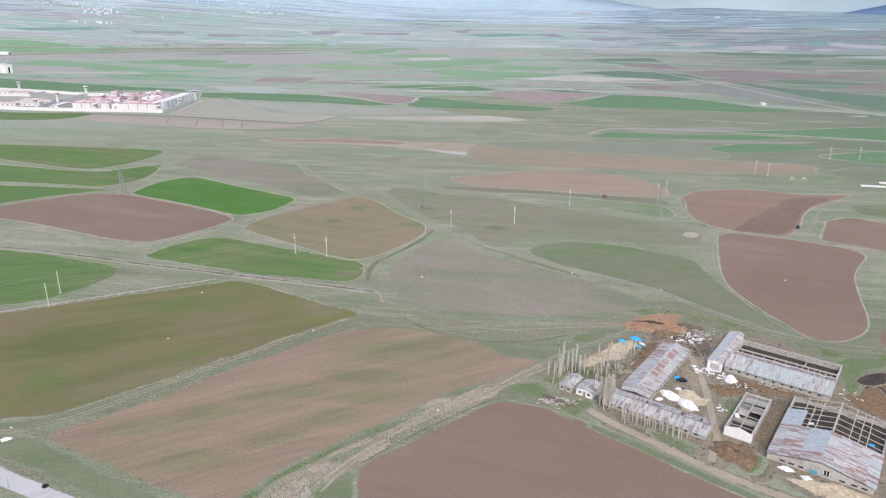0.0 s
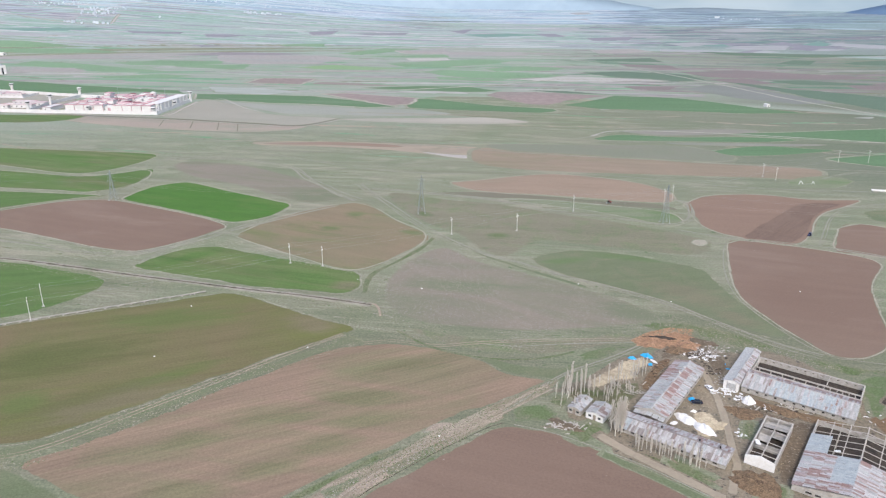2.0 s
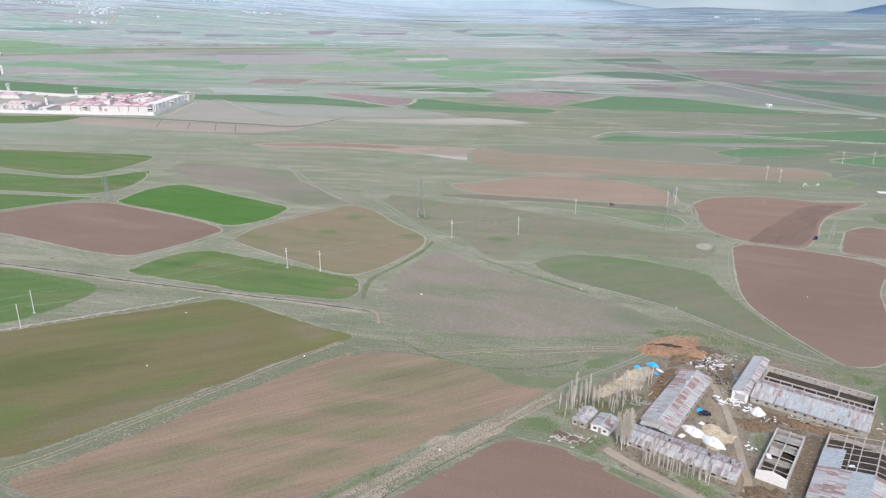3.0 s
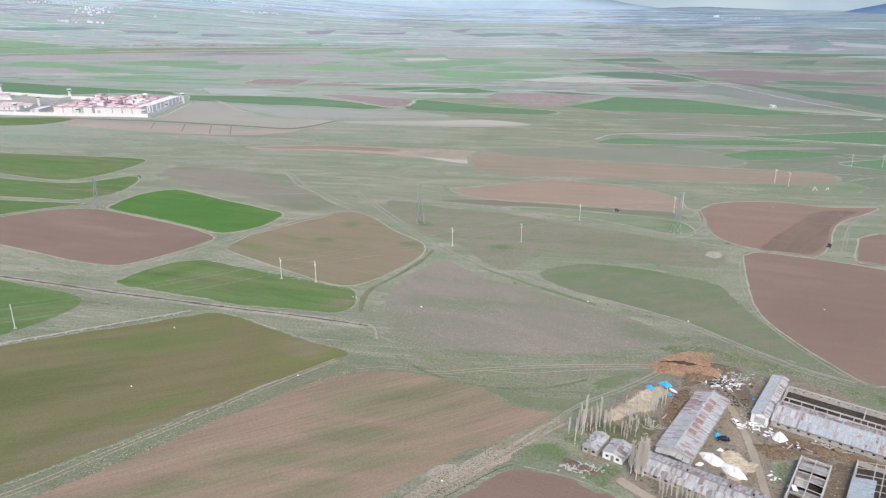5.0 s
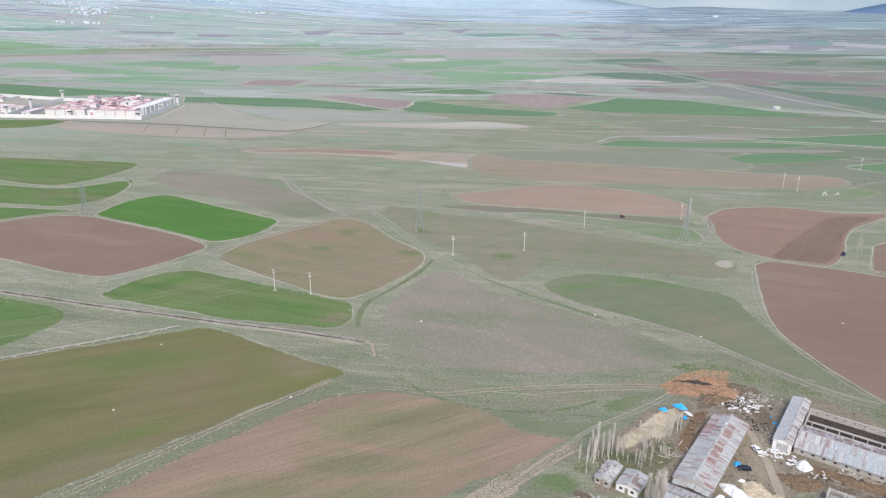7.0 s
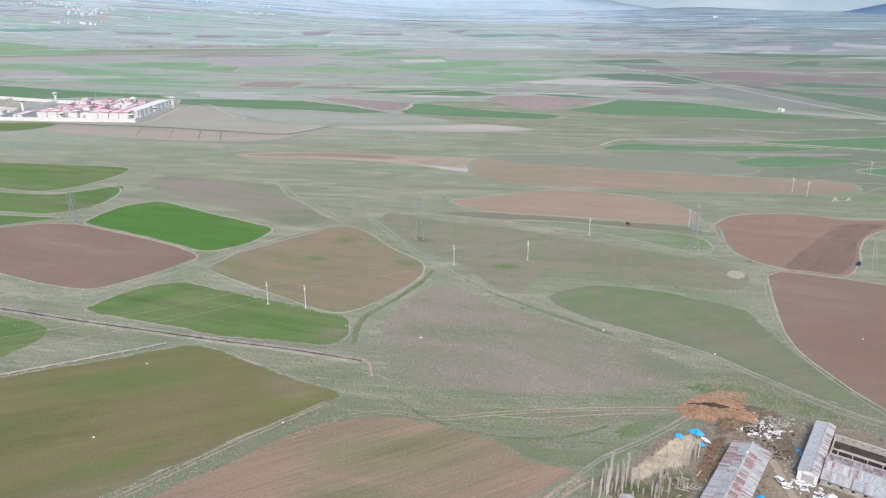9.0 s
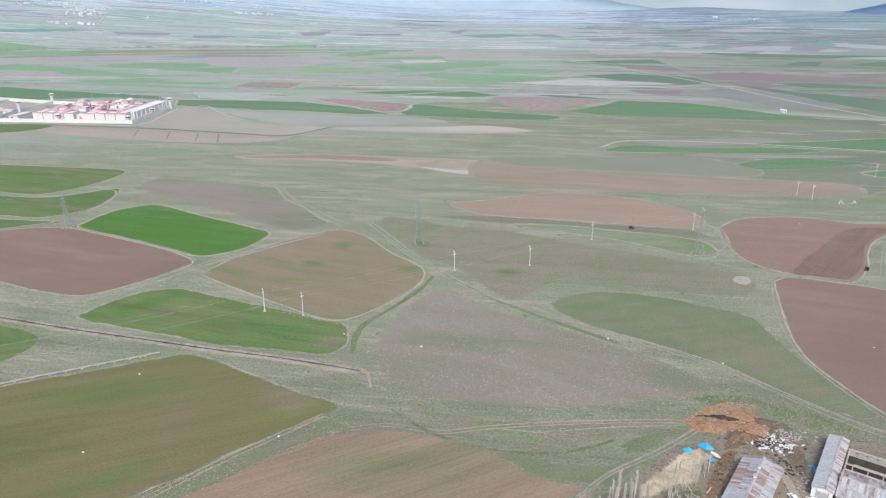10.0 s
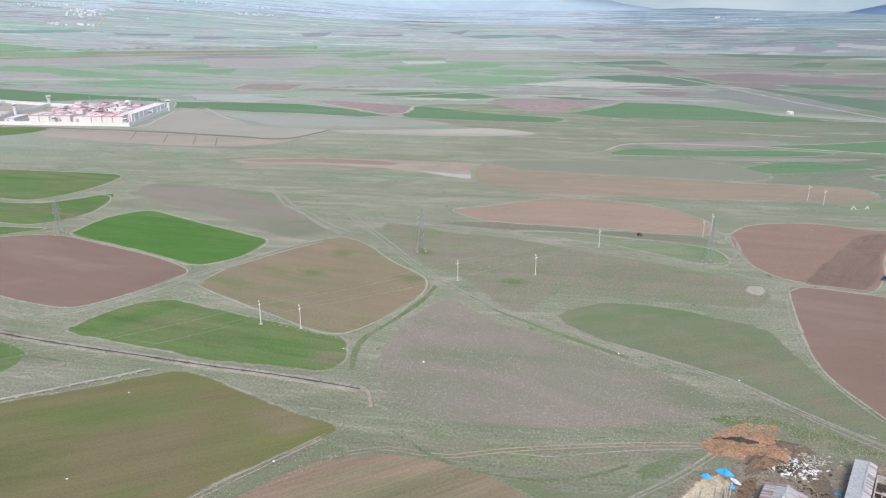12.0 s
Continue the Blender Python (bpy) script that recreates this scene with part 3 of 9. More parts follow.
def bar(bm, p, q, r0, r1=None, sides=4):
    """A tapered bar from p to q."""
    p, q = Vector(p), Vector(q)
    r1 = r0 if r1 is None else r1
    turn = (q - p).to_track_quat("Z", "Y")
    rings = []
    for c, r in ((p, r0), (q, r1)):
        rings.append([bm.verts.new(c + turn @ Vector((r * math.cos(k * math.tau / sides), r * math.sin(k * math.tau / sides), 0))) for k in range(sides)])
    for k in range(sides):
        j = (k + 1) % sides
        bm.faces.new((rings[0][k], rings[0][j], rings[1][j], rings[1][k]))
    if sides > 2:
        bm.faces.new(rings[1])
        bm.faces.new(rings[0][::-1])
    return bm


def tube(bm, pts, radii, sides=4):
    """One unbroken tapered tube through the points."""
    rings = []
    for p, r in zip(pts, radii):
        rings.append([bm.verts.new((p[0] + r * math.cos(k * math.tau / sides), p[1] + r * math.sin(k * math.tau / sides), p[2])) for k in range(sides)])
    for a, b in zip(rings, rings[1:]):
        for k in range(sides):
            j = (k + 1) % sides
            bm.faces.new((a[k], a[j], b[j], b[k]))
    bm.faces.new(rings[-1])
    return bm


def bevelled(bm, width=0.05):
    bmesh.ops.bevel(bm, geom=bm.edges[:], offset=width, segments=1, affect="EDGES")
    return bm


def smooth_line(pts, closed=False, step=4.0):
    """A curve through the points, sampled about every step metres."""
    pts = [Vector((*p[:2], 0)) for p in pts]
    n = len(pts)
    out = []
    for i in range(n if closed else n - 1):
        a = pts[(i - 1) % n] if closed or i > 0 else pts[0]
        b, c = pts[i], pts[(i + 1) % n]
        d = pts[(i + 2) % n] if closed or i + 2 < n else pts[-1]
        k = max(2, int((c - b).length / step))
        for j in range(k):
            t = j / k
            out.append(0.5 * (2 * b + (c - a) * t + (2 * a - 5 * b + 4 * c - d) * t * t + (3 * b - a - 3 * c + d) * t ** 3))
    if not closed:
        out.append(pts[-1])
    return out


LEVEL = [0.012, 0.0]
# metres over which a kind of ground thins out into the next
SOFT = {"ploughed_soil": 0.8, "reddish_soil": 0.9, "fresh_ploughed_soil": 3.0, "sparse_wheat": 1.4, "sprouting_field": 1.6, "stony_pasture": 9.0, "trampled_mud": 6.0, "young_wheat_thin": 1.0, "short_grass_field": 4.5, "fallow_field": 7.0, "spring_grass": 8.0, "bright_spring_grass": 8.0, "dry_grass_margin": 2.0, "farmyard_earth": 7.0, "scrubby_grass": 7.0, "dry_yard_earth": 7.0, "loose_straw": 7.0, "slurry_mud": 5.0, "dark_sludge": 2.0, "sandy_wash": 1.6, "pale_sand": 1.4, "pale_stubble": 2.5, "dirt_track": 1.5}


def lift(step=0.0002, kind=0):
    """Each sheet of earth lies a little above the one laid before; kind: 0 on the near land, 1 on the far plain."""
    LEVEL[kind] += step
    return LEVEL[kind]


def field(name, label, material, outline, margin=0.0, ragged=0.7, height=None):
    """A plot of land inside an outline, with an uneven edge; margin: width of the dry grass round it."""
    size = max(max(abs(p[0]) for p in outline), max(p[1] for p in outline))
    step = 2.5 if size < 420 else 8.0 if size < 1000 else 25.0
    ragged = ragged if size < 1000 else 2.5
    if size > 1000 and height is None:
        height = 0.16 + 1.0 * (size > 1900) + lift(0.002, 1)
    ring = smooth_line(outline, True, step) if size < 1000 else [Vector((*p, 0)).lerp(Vector((*q, 0)), k / 6) for p, q in zip(outline, outline[1:] + outline[:1]) for k in range(6)]
    if margin:
        lay(name + "_margin", "strip of dry pale grass round the " + name.replace("_", " "), VERGE if size < 700 else PALE_STUBBLE, ring, margin, ragged * 1.6, height - 0.001 if height else lift() + (0.03 if size > 400 else 0.0))
        if size < 640:
            edge = [ring[i] for i in range(0, len(ring), 3)]
            ribbon(name + "_rim", "thin broken line of pale dry grass round the " + name.replace("_", " "), RIM_DRY, edge + edge[:2], 0.75 + size * 0.0008, 0.5)
    return lay(name, label, material, ring, 0.0, ragged, lift() + (0.03 if size > 400 else 0.0) if height is None else height)


def widths(ring):
    """How wide the plot is at each point of its outline: the way across to a stretch that lies much further off along the edge."""
    p = np.array([(v.x, v.y) for v in ring])
    step = np.hypot(*(np.roll(p, -1, 0) - p).T)
    along = np.concatenate(([0.0], np.cumsum(step)))
    total, along = along[-1], along[:-1]
    gap = np.abs(along[:, None] - along[None, :])
    gap = np.minimum(gap, total - gap)
    dist = np.hypot(p[:, None, 0] - p[None, :, 0], p[:, None, 1] - p[None, :, 1])
    across = np.where(gap > 1.5 * dist + 0.01, dist, 1e6).min(1)
    return [float(min(across[i - 1], across[i], across[(i + 1) % len(across)])) for i in range(len(across))]


def lay(name, label, material, ring, grow, ragged, z):
    bm = bmesh.new()
    n = len(ring)
    area = sum(ring[i].x * ring[(i + 1) % n].y - ring[(i + 1) % n].x * ring[i].y for i in range(n))
    sign = 1 if area > 0 else -1
    near = max(p.length for p in ring)
    breadth = widths(ring)
    fade = SOFT.get(material.name, 1.3) * (1 if near < 450 else 1.8 if near < 1000 else 4)
    thin = bm.verts.layers.float.new("thin")
    low = bm.verts.layers.float.new("low")
    vs, rim = [], []
    for i, p in enumerate(ring):
        t = ring[(i + 1) % n] - ring[i - 1]
        side = Vector((t.y, -t.x, 0)).normalized() * sign
        tear = min(ragged, 0.12 * breadth[i])
        w = grow * (1 + 0.5 * noise.noise(p * 0.05)) + tear * (1.3 * noise.noise(p * 0.09 + Vector((7, 3, z))) + noise.noise(p * 0.3 + Vector((7, 3, z))) + 0.6 * noise.noise(p * 0.8))
        for c, store in ((w - min(0.5 * fade, 0.22 * breadth[i]), vs), (w + 0.2 * fade, rim)):
            q = p + side * c
            store.append(bm.verts.new((q.x, q.y, z + land_height(q.x, q.y) + 0.00012 * noise.noise(p * 3.7 + Vector((c, 0, 0))))))
    f = bm.faces.new(vs)
    f.normal_update()
    if f.normal.z < 0:
        f.normal_flip()
    bmesh.ops.triangulate(bm, faces=[f])
    for i, v in enumerate(rim):
        v[thin] = 1.0 if near < 1500 else 0.0
        if near > 1000:
            # the rim of a far plot runs down to the ground
            v[low] = 1.0
            v.co.z -= z
        j = (i + 1) % n
        if (rim[j].co - v.co).dot(vs[j].co - vs[i].co) > 0:
            bm.faces.new((vs[i], v, rim[j], vs[j]) if sign < 0 else (vs[j], rim[j], v, vs[i]))
    if near > 1900:
        # follow the slope of the far land
        bmesh.ops.subdivide_edges(bm, edges=[e for e in bm.edges if e.calc_length() > 60], cuts=3, use_grid_fill=True)
        for v in bm.verts:
            v.co.z = z * (1 - v[low]) + land_height(v.co.x, v.co.y)
    ob = part(name, bm, material)
    return tagged(ob, label, "field", kind="structure")


def ribbon(name, label, material, pts, width, ragged=0.3, section=None, category="track", z=None, parent=None, step=3.0, steady=False):
    """A strip of ground along a line; section: its heights across, as (share of the half width, metres)."""
    line = smooth_line(pts, False, step)
    far = max(p.length for p in line)
    z = lift() + (0.6 if far > 1900 else 0.2 if far > 850 else 0.04 if far > 400 else 0.0) if z is None else z
    soft = section is None
    section = section or [(-1, 0), (-0.55, 0), (0.55, 0), (1, 0)]
    bm = bmesh.new()
    thin = bm.verts.layers.float.new("thin")
    width *= 1.3 if soft else 1.0
    rows = []
    for i, p in enumerate(line):
        t = line[min(i + 1, len(line) - 1)] - line[max(i - 1, 0)]
        side = Vector((t.y, -t.x, 0)).normalized()
        row = []
        for s, h in section:
            flank = (s > 0) - (s < 0)
            w = s * width / 2 * (1.0 if steady or parent else 0.85 + 0.75 * noise.noise(p * 0.045 + Vector((width, flank, 2)))) + s * min(ragged, 0.3 * width) * (noise.noise(p * 0.3 + Vector((flank * 9, width, 1))) + 0.5 * noise.noise(p * 0.9 + Vector((flank * 5, 2, 1))))
            q = p + side * w
            row.append(bm.verts.new((q.x, q.y, land_height(q.x, q.y) + z + 0.00012 * noise.noise(p * 3.7 + Vector((s, 0, 0))) + h * (1 + 0.4 * noise.noise(p * 0.4 + Vector((s, 0, 4)))))))
            row[-1][thin] = 1.0 if abs(s) == 1 or (soft and i in (0, len(line) - 1)) else 0.0
        rows.append(row)
    for a, b in zip(rows, rows[1:]):
        for k in range(len(section) - 1):
            bm.faces.new((a[k], a[k + 1], b[k + 1], b[k]))
    bmesh.ops.recalc_face_normals(bm, faces=bm.faces)
    if sum(f.normal.z for f in bm.faces) < 0:
        bmesh.ops.reverse_faces(bm, faces=bm.faces)
    ob = part(name, bm, material, parent, "" if parent else label)
    return ob if parent else tagged(ob, label, category, kind="structure")


def wisps(name, label, material, n, near, far, length, width, seed, z):
    """Thin ragged streaks of one kind of growth, drawn out across the slope, over the open land."""
    rng = random.Random(seed)
    bm = bmesh.new()
    taken = []
    for k in range(n):
        y = math.sqrt(rng.uniform(near * near, far * far))
        x = rng.uniform(-0.72, 0.72) * y
        along, w = rng.uniform(*length), rng.uniform(*width)
        turn, bend = radians(rng.gauss(-8, 10)), rng.uniform(-0.1, 0.1)
        reach = 0.22 * along + w + 5
        if any(abs(x - px) < 0.55 * (along + pl) and abs(y - py) < reach + pr for px, py, pl, pr in taken):
            continue
        taken.append((x, y, along, reach))
        count = max(10, int(along / 4))
        rows = []
        for i in range(count + 1):
            u = i / count - 0.5
            p = Vector((x + math.cos(turn) * along * u, y + math.sin(turn) * along * u + bend * along * (u * u - 0.08), 0))
            p.y += 2.5 * noise.noise(p * 0.06)
            half = w * (1 - 3.6 * u * u) * max(0.08, 0.6 + 1.3 * noise.noise(p * 0.15 + Vector((k, 0, 0))))
            rows.append([bm.verts.new((p.x, p.y + s * half, z)) for s in (-1, 1)])
        for p, q in zip(rows, rows[1:]):
            bm.faces.new((p[0], q[0], q[1], p[1]))
    return tagged(part(name, bm, material), label, "grass", kind="stuff")


def strands(name, label, material, pts, width, ragged=0.3):
    """Several thin trodden lines side by side, drifting apart and together."""
    line = smooth_line(pts, False, 6.0)
    n = 1 if width < 2 else 2 if width < 4 else 3
    for k in range(n):
        share = (k + 0.5) / n * 2 - 1
        off = []
        for i, p in enumerate(line):
            t = line[min(i + 1, len(line) - 1)] - line[max(i - 1, 0)]
            sway = 0.5 * noise.noise(p * 0.02 + Vector((k * 7.3, width, 0)))
            off.append(p + Vector((t.y, -t.x, 0)).normalized() * width * (share * 0.55 + sway))
        ribbon(name, label, material, off, width * (0.17 if k else 0.3) + 0.2, ragged * 0.6)


def wheel_tracks(label, pts, material=None, gap=1.7, width=0.55):
    """Two worn ruts side by side."""
    material = material or DIRT
    line = smooth_line(pts, False, 6.0)
    for s in (-1, 1):
        off = []
        for i, p in enumerate(line):
            t = line[min(i + 1, len(line) - 1)] - line[max(i - 1, 0)]
            off.append(p + Vector((t.y, -t.x, 0)).normalized() * s * gap / 2)
        ribbon("wheel_track", label, material, off, width, 0.35, z=LEVEL[0] + 0.002)


def mound(name, label, material, x, y, rx, ry, h, turn=0.0, lumps=0.35, category="heap", seed=0.0, rings=16, segs=44, group=""):
    """A heap of loose stuff with an uneven outline and a lumpy top."""
    bm = bmesh.new()
    top = bm.verts.new((0, 0, h))
    prev = None
    for r in range(1, rings + 1):
        u = r / rings
        ring = []
        for k in range(segs):
            a = k * math.tau / segs
            d = Vector((math.cos(a), math.sin(a), 0))
            edge = 1 + 0.5 * noise.noise(d * 1.3 + Vector((seed * 3.7, 2, 1))) + 0.28 * noise.noise(d * 3.5 + Vector((seed, 5, 1)))
            q = Vector((d.x * rx, d.y * ry, 0)) * u * edge
            zz = h * max(0.0, 1 - u ** 1.7) + lumps * h * (1 - u ** 4) * noise.noise(q * 0.55 + Vector((seed, 0, 3))) + 0.5 * lumps * h * (1 - u ** 6) * noise.noise(q * 1.7 + Vector((seed, 9, 3)))
            q.z = max(zz, 0.0) + (0.12 if r < rings else -0.05)
            ring.append(bm.verts.new(q))
        for k in range(segs):
            j = (k + 1) % segs
            if prev is None:
                bm.faces.new((top, ring[k], ring[j]))
            else:
                bm.faces.new((prev[k], ring[k], ring[j], prev[j]))
        prev = ring
    ob = part(name, bm, material)
    ob.matrix_world = pose(x, y, 0, 0, 0, turn)
    for f in ob.data.polygons:
        f.use_smooth = True
    return tagged(ob, label, category, group)


def gable(bm, x0, x1, y, z0, z1, thick):
    """A triangular wall under a ridge that runs along y."""
    xm = (x0 + x1) / 2
    lo = [bm.verts.new(c) for c in ((x0, y, z0), (x1, y, z0), (xm, y, z1))]
    hi = [bm.verts.new(c) for c in ((x0, y + thick, z0), (x1, y + thick, z0), (xm, y + thick, z1))]
    bm.faces.new(lo)
    bm.faces.new(hi[::-1])
    for i in range(3):
        j = (i + 1) % 3
        bm.faces.new((lo[j], lo[i], hi[i], hi[j]))
    return bm


def sheet_mesh(width, length, waves=4):
    """One corrugated sheet: width along x, length along y, with raised ribs."""
    bm = bmesh.new()
    n = waves * 2
    low, high = [], []
    for k in range(n + 1):
        x, z = -width / 2 + width * k / n, 0.05 * (k % 2)
        low.append(bm.verts.new((x, -length / 2, z)))
        high.append(bm.verts.new((x, length / 2, z)))
    for k in range(n):
        bm.faces.new((low[k], low[k + 1], high[k + 1], high[k]))
    me = bpy.data.meshes.new("roof_sheet")
    bm.to_mesh(me)
    bm.free()
    return me


def sheet_roof(parent, side, x_eave, x_ridge, z_eave, z_ridge, y0, y1, cols, rows, pick, gone=0.0, rng=None):
    """Sheets over one slope of a roof whose ridge runs along y; pick(u, v) gives the roofing, or None for a hole."""
    rng = rng or random.Random(3)
    run, rise = x_ridge - x_eave, z_ridge - z_eave
    slope = math.hypot(run, rise)
    w, l = (y1 - y0) / cols, slope / rows
    meshes = {}
    tilt = math.atan2(rise, abs(run))
    for c in range(cols):
        for r in range(rows):
            u, v = (c + 0.5) / cols, (r + 0.5) / rows
            m = pick(u, v, rng)
            if m is None or rng.random() < gone:
                continue
            if m.name not in meshes:
                meshes[m.name] = sheet_mesh(w * 1.04, l * 1.06, 2)
                meshes[m.name].materials.append(m)
            ob = new("roof_sheet", meshes[m.name])
            ob.parent = parent
            x, z = x_eave + run * v, z_eave + rise * v + 0.05 + 0.03 * ((c + r) % 2)
            turn = Matrix.Rotation(-tilt if run > 0 else tilt, 4, "Y") @ Matrix.Rotation(radians(90 + rng.uniform(-0.8, 0.8)), 4, "Z")
            ob.matrix_basis = Matrix.Translation((x, y0 + (c + 0.5) * w, z)) @ turn


# ---- the land ----
def land_height(x, y):
    """Flat plain near by, rising to hills far off, higher on the west side."""
    r = math.hypot(x, y)
    if r < 1900:
        return 0.0
    a = x / max(y, 1.0) if y > 0 else -0.6
    w = min(1.0, max(0.0, (0.02 - a) / 0.5))
    w = w * w * (3 - 2 * w)
    rise = max(0.0, (r - 1900) / 2800)
    east = 84 * rise ** 1.5
    west = 235 * rise ** 1.35
    roll = 6 * noise.noise(Vector((x * 0.0011, y * 0.0011, 2)))
    return east * (1 - w) + west * w + roll * min(1.0, rise * 3) * (0.6 + 1.6 * w)


def disc(name, r0, r1, rings, segs, offset, material, full=0.0):
    """A round of land from r0 to r1, thinning out inwards from the radius full."""
    bm = bmesh.new()
    thin = bm.verts.layers.float.new("thin")
    prev = None
    for i in range(rings + 1):
        r = r0 * (r1 / r0) ** (i / rings)
        ring = []
        for k in range(segs):
            a = k * math.tau / segs
            x, y = r * math.cos(a), r * math.sin(a)
            ring.append(bm.verts.new((x, y, land_height(x, y) + offset - (2.5 * min(1.0, max(0.0, r - 2150) / 300) if name == "ground" else 0.0))))
            if full:
                ring[-1][thin] = 0.55 * max(0.0, min(1.0, (full - r) / (full - r0)))
        if prev is None:
            if offset == 0:
                bm.faces.new(ring)
        else:
            for k in range(segs):
                j = (k + 1) % segs
                bm.faces.new((prev[k], ring[k], ring[j], prev[j]))
        prev = ring
    ob = part(name, bm, material)
    for f in ob.data.polygons:
        f.use_smooth = True
    return ob


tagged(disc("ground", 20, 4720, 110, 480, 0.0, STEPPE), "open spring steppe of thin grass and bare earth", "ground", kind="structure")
tagged(disc("ground_far", 560, 2420, 60, 480, 0.03, FAR_PLAIN, 1050), "far steppe between strip fields, paled by painted haze", "ground", kind="structure")
tagged(disc("backdrop_plain", 1350, 3720, 50, 480, 0.06, MID_PLAIN, 2350), "distant plain between strip fields, haze put into its colour", "ground", kind="structure")
tagged(disc("backdrop", 2600, 4725, 60, 480, 0.2, FAR_HILL, 3650), "far plain and hillsides with haze painted in blue-green", "hills", kind="structure")


def sector(name, label, r0, r1, rings, offset, material, fade=4):
    """The eastern side of the plain, darker by cloud shade put into its colour, thinning out westwards."""
    bm = bmesh.new()
    thin = bm.verts.layers.float.new("thin")
    prev = None
    for i in range(rings + 1):
        r = r0 * (r1 / r0) ** (i / rings)
        row = []
        for k in range(73):
            a = radians(84 * k / 72 + 14 * (1 - k / 72) * noise.noise(Vector((r * 0.012, 0, 5))))
            x, y = r * math.sin(a), r * math.cos(a)
            row.append(bm.verts.new((x, y, land_height(x, y) + offset)))
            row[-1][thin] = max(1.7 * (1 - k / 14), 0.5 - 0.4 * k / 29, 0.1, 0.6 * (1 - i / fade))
        if prev:
            for p, q, u, v in zip(prev, prev[1:], row, row[1:]):
                bm.faces.new((p, u, v, q)[::-1])
        prev = row
    ob = part(name, bm, material)
    for f in ob.data.polygons:
        f.use_smooth = True
    return tagged(ob, label, "ground", kind="structure")


sector("ground_east_near", "steppe between the eastern strip fields, painted in cloud shade", 480, 1040, 60, 0.033, EAST_NEAR, 30)
sector("ground_east", "green-grey steppe on the eastern plain, darkened by painted cloud shade", 1000, 2430, 40, 0.064, EAST_PLAIN, 2)
sector("backdrop_plain_east", "distant blue-green plain in the east, painted haze and cloud shade", 2050, 3730, 40, 0.24, EAST_MID)
sector("backdrop_east", "far plain and hillsides in the east, painted in blue-grey haze and shade", 3300, 4726, 50, 0.45, EAST_FAR)

# distant ranges on the skyline, blue haze put into their colours
def skyline(name, label, material, a0, a1, dist, base, peaks, top):
    """A ridge between two bearings (x over y), with its height along it given by top(0..1)."""
    bm = bmesh.new()
    n = 60
    rows = []
    for i in range(n + 1):
        u = i / n
        a = math.atan(a0 + (a1 - a0) * u)
        row = []
        for d, share in ((dist - 260, 0.0), (dist - 120, 0.55), (dist, 1.0), (dist + 40, 0.0)):
            x, y = d * math.sin(a), d * math.cos(a)
            h = top(u) + peaks * noise.noise(Vector((x * 0.006, y * 0.006, 8)))
            row.append(bm.verts.new((x, y, base + (h - base) * share)))
        rows.append(row)
    for p, q in zip(rows, rows[1:]):
        for k in range(3):
            bm.faces.new((p[k], q[k], q[k + 1], p[k + 1]))
    ob = part(name, bm, material)
    for f in ob.data.polygons:
        f.use_smooth = True
    return tagged(ob, label, "mountains", kind="structure")


skyline("backdrop_mountain", "far-off mountain with dark blue haze put into its colour", FAR_MOUNTAIN, 0.535, 0.95, 4640, 40, 1, lambda u: 74 + 355 * u - 150 * u * u)
skyline("backdrop_ridge", "low ridge on the far skyline, painted in blue-grey haze", LOW_RIDGE, 0.12, 0.75, 4600, 40, 4, lambda u: 66 + 21 * math.exp(-((u - 0.37) / 0.13) ** 2) + 12 * min(1.0, u * 2))
skyline("backdrop_range", "far-off range painted in pale blue haze", HAZE_RANGE, -0.75, 0.30, 4660, 40, 10, lambda u: 240 - 60 * u - 100 * max(0.0, (u - 0.84) / 0.16))

# the bright hazy sky beyond the hills
bm = bmesh.new()
low, high = [], []
for k in range(41):
    a = radians(-50 + 100 * k / 40)
    for z, row in ((20, low), (420, high)):
        row.append(bm.verts.new((4735 * math.sin(a), 4735 * math.cos(a), z)))
for k in range(40):
    bm.faces.new((low[k + 1], low[k], high[k], high[k + 1]))
tagged(part("backdrop_sky", bm, HAZE_SKY), "bright hazy blue-white sky over the hills", "sky", kind="structure")


